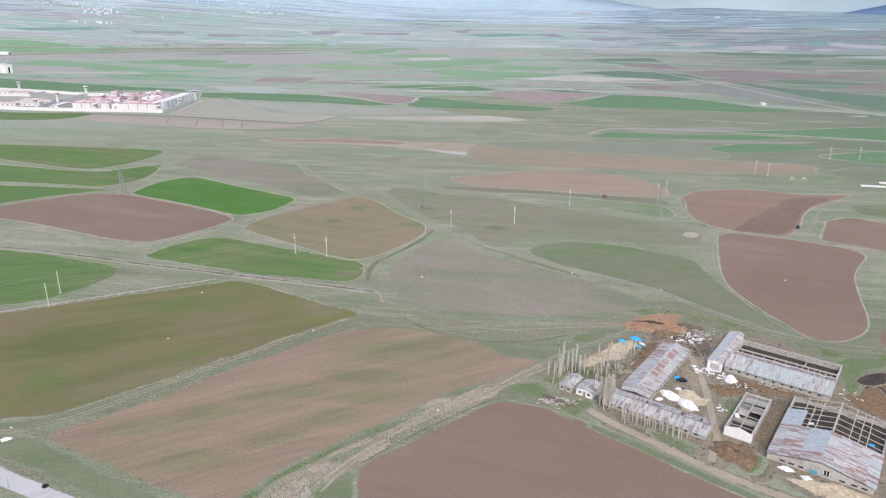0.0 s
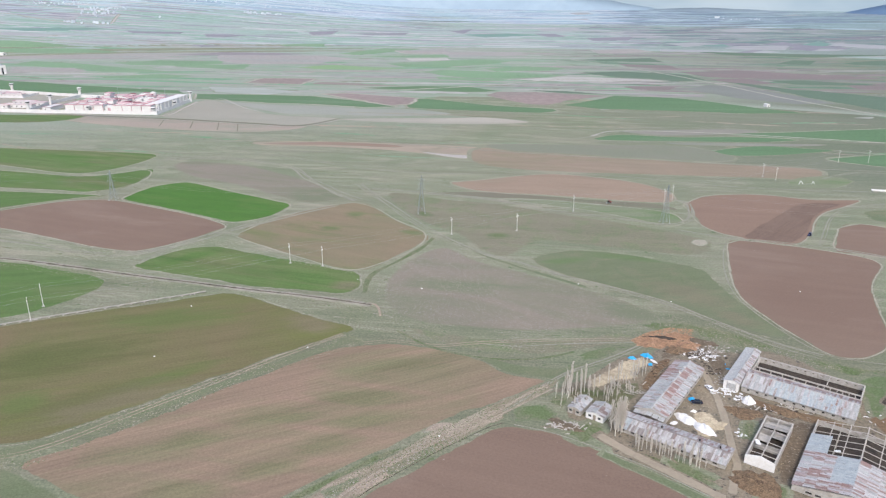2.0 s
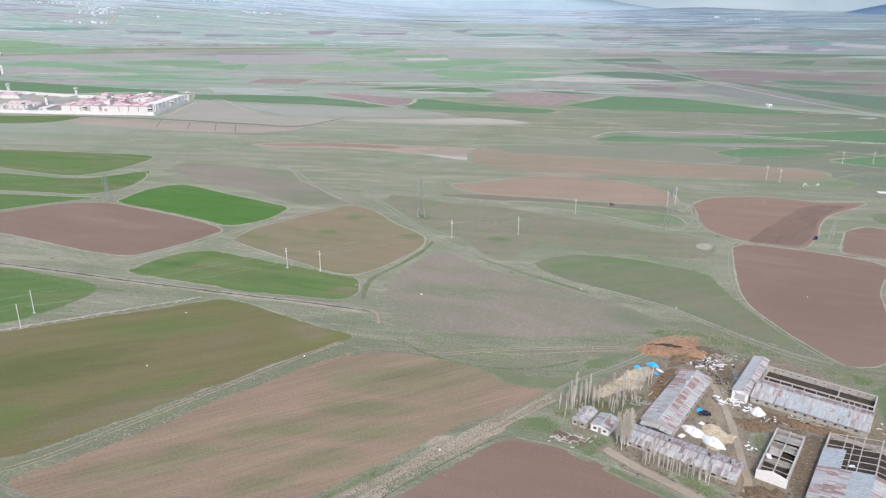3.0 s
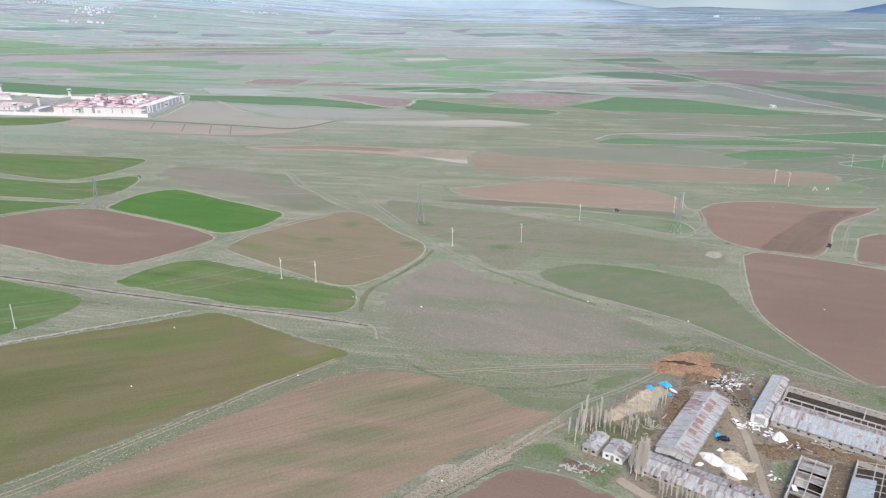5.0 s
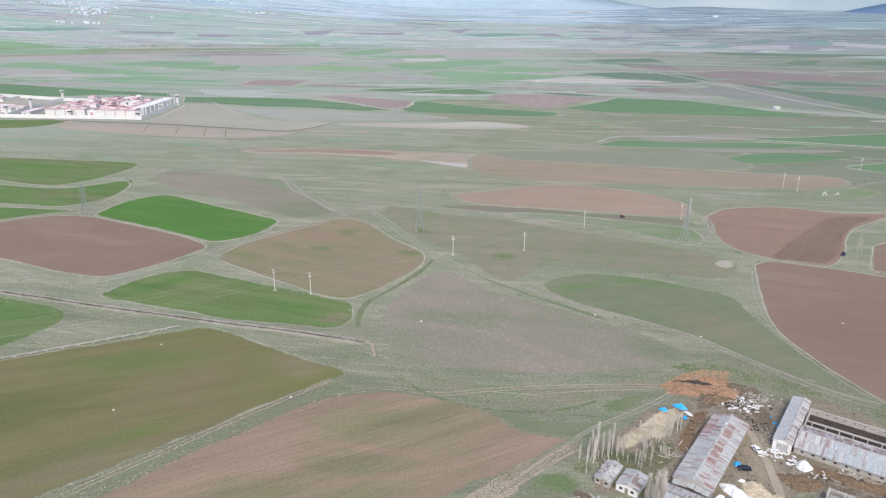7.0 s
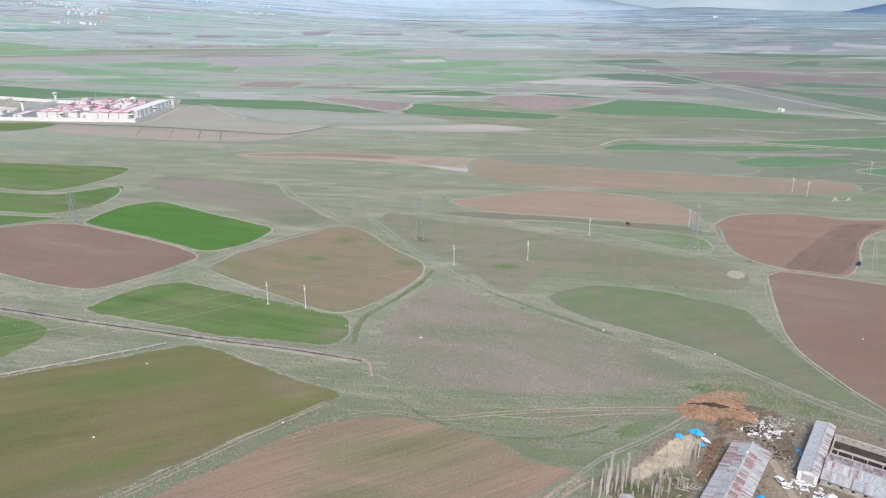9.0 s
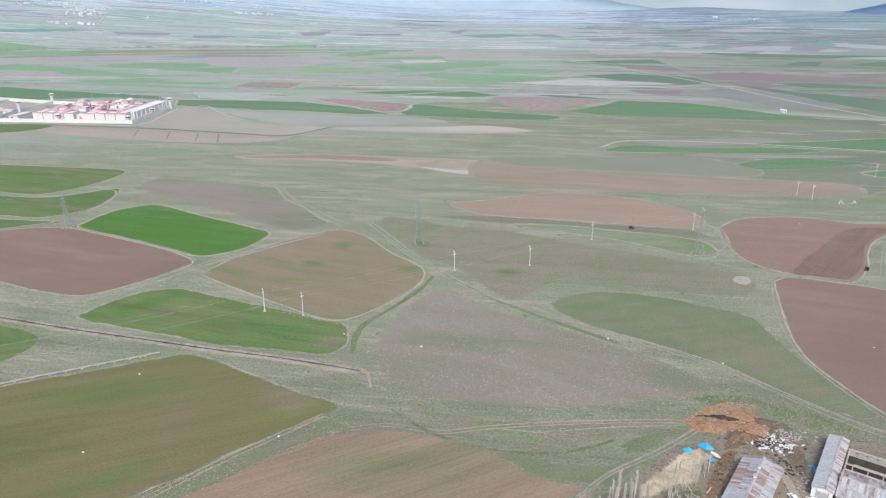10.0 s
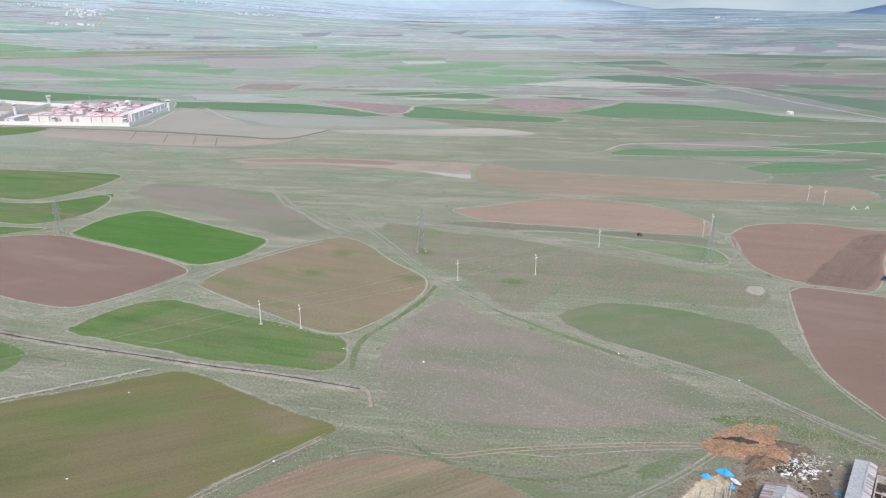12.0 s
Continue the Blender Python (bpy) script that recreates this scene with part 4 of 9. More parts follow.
# ---- far parcels ----
def parcels(name, label, material, lo, hi, y_span, deep, wide, keep, rng, offset):
    """Strips of tilled land side by side, row behind row, lying on the slope of the land."""
    bm = bmesh.new()
    y = y_span[0]
    n, m = 6, 4
    while y < y_span[1]:
        depth = rng.uniform(*deep) * (0.6 + y / 2000)
        x = lo * y - rng.uniform(0, 200)
        while x < hi * y:
            width = rng.uniform(*wide) * (0.7 + y / 3000)
            if rng.random() < keep and math.hypot(x + width / 2, y) < 4600:
                lean, turn = rng.uniform(-0.9, 0.9), rng.uniform(-0.22, 0.22)
                grow, tip = rng.uniform(0.5, 1.1), rng.uniform(-0.5, 0.5)
                cx, cy = x + width / 2, y + depth / 2 + rng.uniform(-0.3, 0.3) * depth
                rows = []
                lay_at = offset + rng.uniform(0, 0.04)
                for k in range(n + 1):
                    s = (k / n - 0.5) * width
                    taper = 1 - 0.6 * abs(k / n - 0.5 - tip)
                    row = []
                    for e in range(-1, m + 1):
                        v = max(e, 0) / m * 2 - 1
                        sx, sy = s + v * depth * 0.5 * lean, v * depth * 0.5 * grow * taper - (3 * lay_at if e < 0 else 0)
                        qx, qy = cx + sx * math.cos(turn) - sy * math.sin(turn), cy + sx * math.sin(turn) + sy * math.cos(turn)
                        row.append(bm.verts.new((qx, qy, land_height(qx, qy) + (lay_at if e >= 0 else 0))))
                    rows.append(row)
                for p, q in zip(rows, rows[1:]):
                    for e in range(m + 1):
                        bm.faces.new((p[e], q[e], q[e + 1], p[e + 1]))
            x += width
        y += depth
    return tagged(part(name, bm, material), label, "fields", kind="stuff")


# West, then east; the eastern palettes have cloud shade painted in.
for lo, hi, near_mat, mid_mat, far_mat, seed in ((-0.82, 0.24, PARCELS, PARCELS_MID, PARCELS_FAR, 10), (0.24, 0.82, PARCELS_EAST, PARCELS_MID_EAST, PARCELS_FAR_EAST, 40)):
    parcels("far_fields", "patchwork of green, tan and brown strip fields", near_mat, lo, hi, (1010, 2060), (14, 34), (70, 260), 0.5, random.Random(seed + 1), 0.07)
    parcels("distant_fields", "distant patchwork of strip fields, haze put into its colours", mid_mat, lo, hi, (2060, 3350), (14, 30), (60, 230), 0.66, random.Random(seed + 4), 0.3)
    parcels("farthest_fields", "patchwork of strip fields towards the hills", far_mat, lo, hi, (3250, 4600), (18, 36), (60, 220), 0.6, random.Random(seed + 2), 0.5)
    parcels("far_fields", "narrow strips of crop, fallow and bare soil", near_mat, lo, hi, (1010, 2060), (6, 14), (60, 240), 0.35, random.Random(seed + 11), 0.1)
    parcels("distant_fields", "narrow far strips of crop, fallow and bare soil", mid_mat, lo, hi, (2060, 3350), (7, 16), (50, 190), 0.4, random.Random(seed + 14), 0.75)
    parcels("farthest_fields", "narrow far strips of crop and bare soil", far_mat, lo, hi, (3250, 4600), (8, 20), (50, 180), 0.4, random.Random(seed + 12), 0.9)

# ---- streaks of dry and green grass on the open steppe ----
wisps("dry_grass_streaks", "thin pale streaks of dry grass on the steppe", VERGE, 900, 120, 640, (12, 60), (0.3, 1.3), 61, 0.004)
wisps("green_grass_streaks", "thin dark green streaks of grass on the steppe", GRASS, 700, 120, 640, (12, 50), (0.3, 1.2), 62, 0.007)
wisps("dry_grass_streaks", "long pale streaks of dry grass on the far steppe", STRAWY, 420, 600, 1500, (60, 240), (2, 7), 63, 0.042)
wisps("green_grass_streaks", "long green streaks of grass on the far steppe", FAR_GREEN, 260, 600, 1500, (50, 200), (2, 7), 64, 0.046)

wisps("dry_grass_streaks", "long brownish streaks of fallow grass on the far steppe", FALLOW, 300, 1020, 1750, (50, 260), (2, 8), 65, 0.075)
wisps("dry_grass_streaks", "long whitish streaks of bare ground on the far steppe", FAR_PALE, 220, 1020, 1750, (40, 220), (1.2, 4), 66, 0.085)

# ---- fields ----
field("green_field", "long field of even young green wheat", WHEAT_B, [(-395, 624), (-348, 621), (-290, 613), (-240, 601), (-244, 567), (-264, 535), (-291, 536), (-324, 549), (-360, 564), (-405, 584), (-426, 617)], 1.875)
field("green_field", "tapering field of young green wheat", WHEAT_B, [(-391, 562), (-349, 545), (-312, 535), (-272, 525), (-249, 530), (-224, 549), (-218, 522), (-221, 494), (-239, 480), (-273, 485), (-316, 490), (-348, 496)], 1.875)
field("green_field", "narrow strip of young green wheat", WHEAT, [(-340, 484), (-310, 481), (-269, 477), (-224, 470), (-242, 463), (-265, 448), (-283, 435), (-302, 424)], 1.5)
field("bright_green_field", "bright green field of dense young wheat", WHEAT_DENSE, [(-211, 464), (-207, 485), (-199, 501), (-183, 509), (-144, 484), (-108, 461), (-97, 451), (-104, 428), (-117, 414), (-133, 417), (-164, 436), (-196, 453)], 2.25)
field("ploughed_field", "smooth purplish-brown ploughed field", SOIL, [(-297, 417), (-279, 428), (-263, 445), (-243, 457), (-222, 461), (-195, 450), (-159, 431), (-127, 409), (-129, 397), (-141, 379), (-155, 365), (-166, 362), (-192, 371), (-221, 385), (-265, 403), (-292, 409)], 2.25)
field("green_field", "green wheat field with a rounded end", WHEAT, [(-255, 352), (-231, 347), (-211, 343), (-186, 334), (-164.1, 326.0), (-156.8, 317.0), (-157.5, 308.2), (-164.7, 295.7), (-175.7, 282.6), (-189.6, 276.9), (-202.3, 270.2)], 0)
field("green_field", "green wheat field with a worn sandy end", WHEAT_B, [(-152, 340), (-147, 352), (-137, 365), (-121, 370), (-102, 362), (-78, 351), (-52, 340), (-41, 333), (-38.2, 324.6), (-38.1, 315.5), (-44.0, 308.1), (-59.1, 310.6), (-84.4, 315.1), (-111.7, 324.2), (-134, 332)], 1.5)
field("sprouting_field", "brown field with sparse green sprouts", TAN_B, [(-115, 392), (-108, 413), (-88, 436), (-68, 453), (-50, 458), (-32, 428), (-17, 407), (-6, 391), (-11, 377), (-24, 355), (-37, 337), (-53, 341), (-72, 354), (-94, 370), (-110, 382)], 1.125)
field("olive_field", "large olive field of sparse wheat", OLIVE, [(-199.8, 259.3), (-184.2, 267.8), (-165.5, 277.4), (-145.5, 287.1), (-123.6, 296.0), (-105.6, 304.5), (-93.1, 306.9), (-71.9, 295.2), (-51.7, 281.7), (-36.7, 273.8), (-37.6, 268.1), (-50.2, 258.2), (-65.5, 244.9), (-82.6, 229.2), (-97.9, 215.1), (-110.4, 203.5), (-121.0, 194.9), (-132.1, 192.1), (-138.5, 190.8), (-153.7, 189.6)], 1.5)
field("orange_tan_field", "large tan field with thin green rows", TAN, [(-118.7, 181.9), (-107.2, 192.5), (-93.7, 204.2), (-79.6, 219.4), (-65.7, 236.5), (-49.0, 251.0), (-31.7, 257.5), (-15.8, 258.3), (4.8, 252.1), (22.1, 241.8), (38.0, 230.5), (30.9, 222.9), (20.3, 216.8), (4.3, 209.3), (-13.9, 192.6), (-29.5, 176.0), (-39.1, 164.6), (-46.3, 155.0), (-50.8, 149.3), (-56.6, 149.2), (-67.2, 154.3), (-92.1, 166.5)], 0)
field("ploughed_field", "bare reddish-brown ploughed field beside the lane", SOIL, [(-23.1, 166.8), (-9.6, 179.1), (4.1, 191.9), (17.3, 201.7), (23.1, 203.6), (33.9, 200.0), (47.0, 191.0), (59.1, 182.1), (69.7, 172.0), (80.7, 162.0), (86.6, 153.9), (85.0, 134.2), (28.5, 121.9), (-15.3, 131.4), (-22.9, 154.2)], 0)
field("stony_pasture", "grey-pink stony pasture with thin grass", STONY, [(-28.6, 312.8), (-24, 338), (-12, 363), (3, 373), (21, 352), (41, 338), (61.4, 322.5), (80.2, 306.9), (94.2, 289.9), (94.1, 280.7), (83.1, 276.4), (67.7, 272.6), (48.0, 269.9), (28.8, 268.9), (5.1, 272.4), (-10.7, 277.3), (-22.6, 289.8)], 0)
field("grass_field", "grey-green field of short grass", GRASSY, [(47, 357), (69, 369), (93, 366), (115, 354), (131, 342), (133.0, 318.2), (135.3, 297.3), (140.7, 273.0), (133.7, 266.2), (118.0, 278.3), (99.6, 299.8), (75.0, 320.5), (53, 340)], 1.5)
field("ploughed_field", "large smooth brown ploughed field with a pale rim", SOIL, [(159, 382), (167, 387), (188, 381), (208, 371), (222, 362), (226, 351), (215, 336), (202.4, 318.5), (190.6, 292.1), (180.9, 269.3), (172.5, 257.5), (159.1, 249.7), (148.8, 251.5), (143.7, 264.8), (139.1, 281.7), (136.0, 306.1), (142, 334)], 1.2)
field("ploughed_field", "corner of a brown ploughed field", SOIL, [(174.7, 252.4), (183.6, 261.3), (199.6, 267.5), (200.6, 248.1), (178.0, 240.8)], 0)
field("fallow_field", "olive-brown fallow field round the poles", FALLOW, [(-37, 488), (4, 472), (45, 458), (80, 437), (113, 421), (142, 400), (154, 384), (146, 367), (129, 359), (100, 368), (70, 377), (57, 382), (37, 357), (22, 362), (7, 394), (-7, 407), (-30, 448)], 0)
field("fallow_field", "greyish-brown fallow field", STONY, [(-216, 560), (-205, 582), (-153, 567), (-105, 529), (-74, 495), (-62, 471), (-83, 453), (-109, 467), (-149, 500), (-190, 525)], 0)
field("graded_bank", "bare pinkish graded earth bank below the compound", PLATFORM, [(-455, 812), (-380, 800), (-290, 784), (-190, 757), (-140, 746), (-175, 715), (-240, 716), (-320, 735), (-400, 768)], 0)
field("graded_platform", "grey graded earth platform beside the compound", PLATFORM_B, [(-312, 803), (-314, 860), (-313, 925), (-296, 946), (-283, 946), (-246, 885), (-205, 835), (-165, 815), (-112, 800), (-146, 757), (-200, 762), (-262, 783)], 0)
ribbon("platform_rim", "pale crumbled rim of the graded platform", MID_PALE, [(-296, 946), (-283, 946), (-246, 885), (-205, 835)], 2.5, 0.4)
field("reddish_field", "long pale strip of stubble and bare soil", STRAWY, [(-174, 660), (-130, 668), (-44, 663), (31, 648), (36, 630), (25, 595), (9, 599), (-41, 626), (-116, 643), (-163, 646)], 1.5)
field("pink_strip", "reddish bare soil along the pale strip", SOIL_RED, [(-162, 657), (-98, 664), (-41, 652), (-42, 641), (-96, 650), (-148, 650)], 0)
field("pale_strip", "whitish stubble at the end of the strip", FAR_PALE, [(-19, 624), (9, 613), (27, 609), (25, 597), (9, 601)], 0)
field("tan_field", "long tan strip field with a pale rim", TAN_C, [(25, 600), (38, 643), (112, 628), (157, 606), (224, 586), (291, 574), (302, 558), (280, 531), (243, 537), (165, 544), (81, 554), (37, 571)], 2.5)
field("reddish_field", "pinkish-red bare strip field", PINK_SOIL, [(7, 515), (34, 525), (61, 538), (93, 543), (138, 524), (158, 499), (160, 473), (143, 464), (109, 472), (71, 481), (28, 490)], 1.2)
field("dark_strip", "narrow strip of dark bare soil", FALLOW_DARK, [(-6, 483), (28, 489), (71, 479), (109, 469), (145, 460), (152, 447), (139, 451), (103, 458), (47, 471)], 0)
field("green_strip", "narrow strip of patchy green wheat", THIN_GREEN, [(39, 470), (70, 469), (106, 457), (138, 447), (148, 434), (147, 421), (139, 414), (130, 417), (103, 440), (68, 457)], 1.2)
field("grey_green_field", "grey-green fallow field on the plain", GREY_FALLOW, [(43, 659), (144, 662), (214, 663), (243, 640), (253, 608), (228, 595), (158, 608), (100, 623), (61, 633)], 1.6)
field("green_field", "thin green wheat strip beside a pale track", FAR_WHEAT, [(149, 688), (178, 715), (238, 705), (296, 709), (348, 696), (302, 682), (220, 683)], 1.6)
field("green_field", "deep green wheat strip on the plain", FAR_WHEAT, [(295, 728), (356, 738), (416, 752), (485, 766), (507, 771), (455, 687), (411, 687), (361, 700), (315, 713)], 2)
field("green_field", "patchy green strip on the plain", FAR_WHEAT, [(244, 637), (269, 652), (301, 664), (329, 655), (357, 645), (316, 628), (271, 618), (253, 620)], 0)
field("green_field", "green strip beside the poles", FAR_WHEAT, [(331, 609), (363, 620), (405, 632), (423, 636), (387, 578), (346, 589)], 1.5)
field("pinkish_strip", "pinkish-grey stubble strip", PINK_STUBBLE, [(189, 739), (252, 749), (314, 753), (328, 736), (230, 714), (195, 726)], 0)
field("pinkish_strip", "pinkish-grey stubble strip", PINK_STUBBLE, [(215, 677), (300, 676), (365, 673), (332, 663), (279, 663), (226, 666)], 0)
field("pale_field", "pale stubble field", PALE_STUBBLE, [(-113, 799), (-53, 807), (12, 811), (51, 818), (97, 788), (42, 770), (-26, 773), (-89, 785)], 0)
field("ploughed_field", "brown ploughed field with a narrow pale rim", RED_BROWN, [(160, 460), (171, 475), (189, 485), (222, 488), (253, 475), (284, 475), (274, 464), (245, 444), (234, 432), (221, 412), (214, 400), (193, 380), (173, 392), (159, 402), (156, 418), (159, 440)], 1.5)
field("fresh_furrows", "dark freshly turned soil in the brown field", SOIL_WET, [(172, 395), (204, 431), (240, 466), (267, 465), (245, 445), (234, 433), (221, 412), (213, 400), (194, 382), (181, 388)], 0)
field("ploughed_field", "brown ploughed field beside the grassy lane", SOIL, [(237, 412), (248, 421), (260, 418), (271, 409), (282, 402), (250, 352), (225, 367), (213, 370), (225, 392)], 1.5)
field("green_patch", "green grass in the corner of the lane", GRASSY, [(268, 446), (284, 453), (297, 452), (308, 450), (286, 414), (277, 418), (266, 428)], 0)
field("green_field", "green wheat field behind the walled compound", FAR_WHEAT, [(-777, 1174), (-710, 1155), (-587, 1108), (-473, 1066), (-375, 1039), (-354, 1001), (-430, 1021), (-521, 994), (-614, 993), (-667, 1001)], 0)
field("green_field", "wheat strip in front of the walled compound", WHEAT_B, [(-529, 806), (-465, 806), (-403, 810), (-394, 798), (-408, 769), (-437, 756), (-475, 757), (-498, 756)], 0)
field("green_field", "far green wheat strip", FAR_WHEAT, [(-341, 1002), (-264, 1002), (-174, 990), (-107, 948), (-54, 894), (-93, 886), (-153, 907), (-221, 918), (-293, 940), (-324, 949)], 2)
field("far_field", "far greyish stubble field", GREY_STUBBLE, [(-290, 935), (-218, 908), (-151, 897), (-92, 876), (-44, 880), (12, 841), (-54, 820), (-147, 827), (-184, 833), (-241, 885)], 0)
field("reddish_field", "far reddish bare field with a pale rim", FAR_RED, [(-169, 1016), (-132, 1025), (-31, 977), (-41, 915), (-67, 908), (-120, 964)], 3)
field("green_field", "far green wheat strip", FAR_WHEAT, [(-43, 899), (-31, 971), (6, 957), (64, 917), (138, 887), (122, 858), (67, 863), (-16, 881)], 2)
field("green_field", "far thin green strip", FAR_WHEAT, [(-122, 1089), (-38, 1119), (42, 1118), (87, 1063), (39, 1046), (-53, 1066)], 0)
field("pale_apron", "pale strip of bare ground", WHITE_STUBBLE, [(-348, 1084), (-266, 1076), (-203, 1039), (-239, 998), (-320, 1017)], 0)
field("reddish_field", "far reddish bare strip", FAR_RED, [(-308, 1142), (-298, 1212), (-207, 1212), (-218, 1126)], 3)
field("reddish_field", "far reddish bare strip", FAR_RED, [(-211, 1127), (-192, 1161), (-129, 1150), (-55, 1117), (-126, 1119)], 0)
field("reddish_field", "far reddish bare field", FAR_RED, [(61, 1015), (81, 1056), (148, 1055), (237, 1022), (171, 969), (138, 923), (109, 931), (76, 985)], 0)
field("green_field", "far wide green wheat field", FAR_WHEAT, [(153, 924), (197, 965), (245, 1023), (318, 1010), (361, 972), (405, 910), (447, 870), (357, 864), (280, 882), (197, 891)], 0)
field("green_field", "far dark green strip", EAST_WHEAT, [(126, 1081), (184, 1072), (242, 1036), (180, 1044)], 0)
field("grey_field", "grey-violet stubble on the far plain", EAST_GREY, [(370, 1108), (433, 1176), (468, 1147), (511, 1044), (526, 961), (467, 952), (413, 1005)], 0)
field("green_field", "far dark green wheat field", EAST_WHEAT, [(464, 1248), (501, 1207), (544, 1116), (574, 1104), (641, 1029), (661, 1006), (561, 846), (540, 946), (518, 1025), (515, 1071), (488, 1173)], 0)
field("reddish_field", "far reddish-brown bare field", EAST_RED, [(460, 1257), (532, 1283), (555, 1195), (510, 1183), (471, 1222)], 0)
field("reddish_field", "far reddish-brown bare strip", EAST_RED, [(451, 1378), (582, 1438), (667, 1379), (757, 1345), (793, 1298), (665, 1267), (569, 1277), (476, 1297)], 0)
field("reddish_field", "far reddish-brown bare strip", EAST_RED, [(656, 1179), (761, 1231), (811, 1244), (730, 1117), (651, 1132)], 0)
field("green_field", "far green strip", EAST_WHEAT, [(557, 1248), (629, 1255), (732, 1186), (648, 1179), (579, 1189)], 0)
field("green_field", "far green strip", EAST_WHEAT, [(398, 1384), (453, 1335), (454, 1247), (382, 1205), (360, 1248)], 0)
field("reddish_field", "far reddish strip", EAST_RED, [(283, 1139), (382, 1148), (343, 1092), (292, 1095)], 0)
field("pinkish_strip", "far pale pinkish strip", EAST_PALE, [(203, 917), (227, 898), (196, 886)], 0)
field("pale_strip", "far pale strip of stubble", EAST_PALE, [(482, 841), (510, 847), (499, 834)], 0)
# plots far enough out that their colours carry painted haze
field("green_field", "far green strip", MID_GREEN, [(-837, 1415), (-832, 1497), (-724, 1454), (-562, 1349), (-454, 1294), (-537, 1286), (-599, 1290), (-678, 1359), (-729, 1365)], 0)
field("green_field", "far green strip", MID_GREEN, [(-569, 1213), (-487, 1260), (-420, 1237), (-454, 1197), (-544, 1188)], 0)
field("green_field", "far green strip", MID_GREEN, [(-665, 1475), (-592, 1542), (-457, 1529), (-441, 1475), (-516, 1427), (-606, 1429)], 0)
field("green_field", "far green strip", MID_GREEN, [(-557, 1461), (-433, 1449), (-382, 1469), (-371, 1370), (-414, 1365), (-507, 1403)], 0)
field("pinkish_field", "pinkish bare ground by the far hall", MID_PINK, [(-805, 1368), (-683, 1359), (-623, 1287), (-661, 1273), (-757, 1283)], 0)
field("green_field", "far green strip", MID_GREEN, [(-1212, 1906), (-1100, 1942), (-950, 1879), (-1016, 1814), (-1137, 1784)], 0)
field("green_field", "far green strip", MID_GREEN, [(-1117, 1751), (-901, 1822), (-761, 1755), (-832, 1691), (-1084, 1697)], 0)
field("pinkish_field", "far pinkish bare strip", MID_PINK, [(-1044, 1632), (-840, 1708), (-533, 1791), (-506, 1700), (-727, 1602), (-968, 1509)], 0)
field("hazed_soil_field", "far strip of dark bare soil", MID_VIOLET, [(-632, 1683), (-533, 1791), (-421, 1788), (-306, 1765), (-413, 1695), (-527, 1680)], 0)
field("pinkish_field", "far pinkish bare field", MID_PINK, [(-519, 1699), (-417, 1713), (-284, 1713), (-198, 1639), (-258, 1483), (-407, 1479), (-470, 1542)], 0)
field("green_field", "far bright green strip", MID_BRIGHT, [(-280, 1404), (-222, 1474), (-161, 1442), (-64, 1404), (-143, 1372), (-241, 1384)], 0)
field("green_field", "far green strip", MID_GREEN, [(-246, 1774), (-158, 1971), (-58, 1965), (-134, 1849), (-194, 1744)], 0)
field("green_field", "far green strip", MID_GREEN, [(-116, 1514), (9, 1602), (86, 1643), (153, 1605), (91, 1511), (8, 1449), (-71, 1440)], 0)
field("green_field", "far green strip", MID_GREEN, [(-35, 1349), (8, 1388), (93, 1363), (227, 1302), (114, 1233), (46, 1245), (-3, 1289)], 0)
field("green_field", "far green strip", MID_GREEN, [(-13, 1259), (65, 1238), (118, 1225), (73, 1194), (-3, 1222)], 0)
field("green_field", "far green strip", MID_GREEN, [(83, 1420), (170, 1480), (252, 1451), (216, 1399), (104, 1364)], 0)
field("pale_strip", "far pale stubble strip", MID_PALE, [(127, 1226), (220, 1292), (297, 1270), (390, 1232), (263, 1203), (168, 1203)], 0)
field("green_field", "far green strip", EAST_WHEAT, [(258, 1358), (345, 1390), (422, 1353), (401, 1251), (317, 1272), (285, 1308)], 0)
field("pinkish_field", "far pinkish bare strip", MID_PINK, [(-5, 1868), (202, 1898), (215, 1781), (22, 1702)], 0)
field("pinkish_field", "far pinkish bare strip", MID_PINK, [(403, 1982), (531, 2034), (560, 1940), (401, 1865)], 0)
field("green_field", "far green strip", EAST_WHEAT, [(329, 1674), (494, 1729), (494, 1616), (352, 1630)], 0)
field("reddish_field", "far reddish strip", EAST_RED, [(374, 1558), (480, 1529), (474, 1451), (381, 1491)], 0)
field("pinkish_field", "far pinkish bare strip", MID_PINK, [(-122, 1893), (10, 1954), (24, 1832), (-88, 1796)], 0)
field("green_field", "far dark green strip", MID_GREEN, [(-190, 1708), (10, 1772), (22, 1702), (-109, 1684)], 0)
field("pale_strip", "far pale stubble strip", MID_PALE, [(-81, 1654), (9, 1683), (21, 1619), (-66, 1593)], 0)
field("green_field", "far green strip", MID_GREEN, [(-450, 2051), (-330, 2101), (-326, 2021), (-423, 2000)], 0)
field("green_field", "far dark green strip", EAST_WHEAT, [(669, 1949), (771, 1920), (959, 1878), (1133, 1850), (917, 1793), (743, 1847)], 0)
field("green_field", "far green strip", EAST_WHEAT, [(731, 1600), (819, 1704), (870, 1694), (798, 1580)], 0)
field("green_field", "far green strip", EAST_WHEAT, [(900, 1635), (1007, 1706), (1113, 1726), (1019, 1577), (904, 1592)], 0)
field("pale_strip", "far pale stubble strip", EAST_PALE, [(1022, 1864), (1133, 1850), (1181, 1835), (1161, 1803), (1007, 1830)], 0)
field("hazed_soil_field", "far strip of dark bare soil", FAR_VIOLET, [(-968, 2281), (-816, 2340), (-811, 2283), (-937, 2240)], 0)
field("hazed_soil_field", "far strip of dark bare soil", FAR_VIOLET, [(-668, 1970), (-590, 1976), (-633, 1930)], 0)
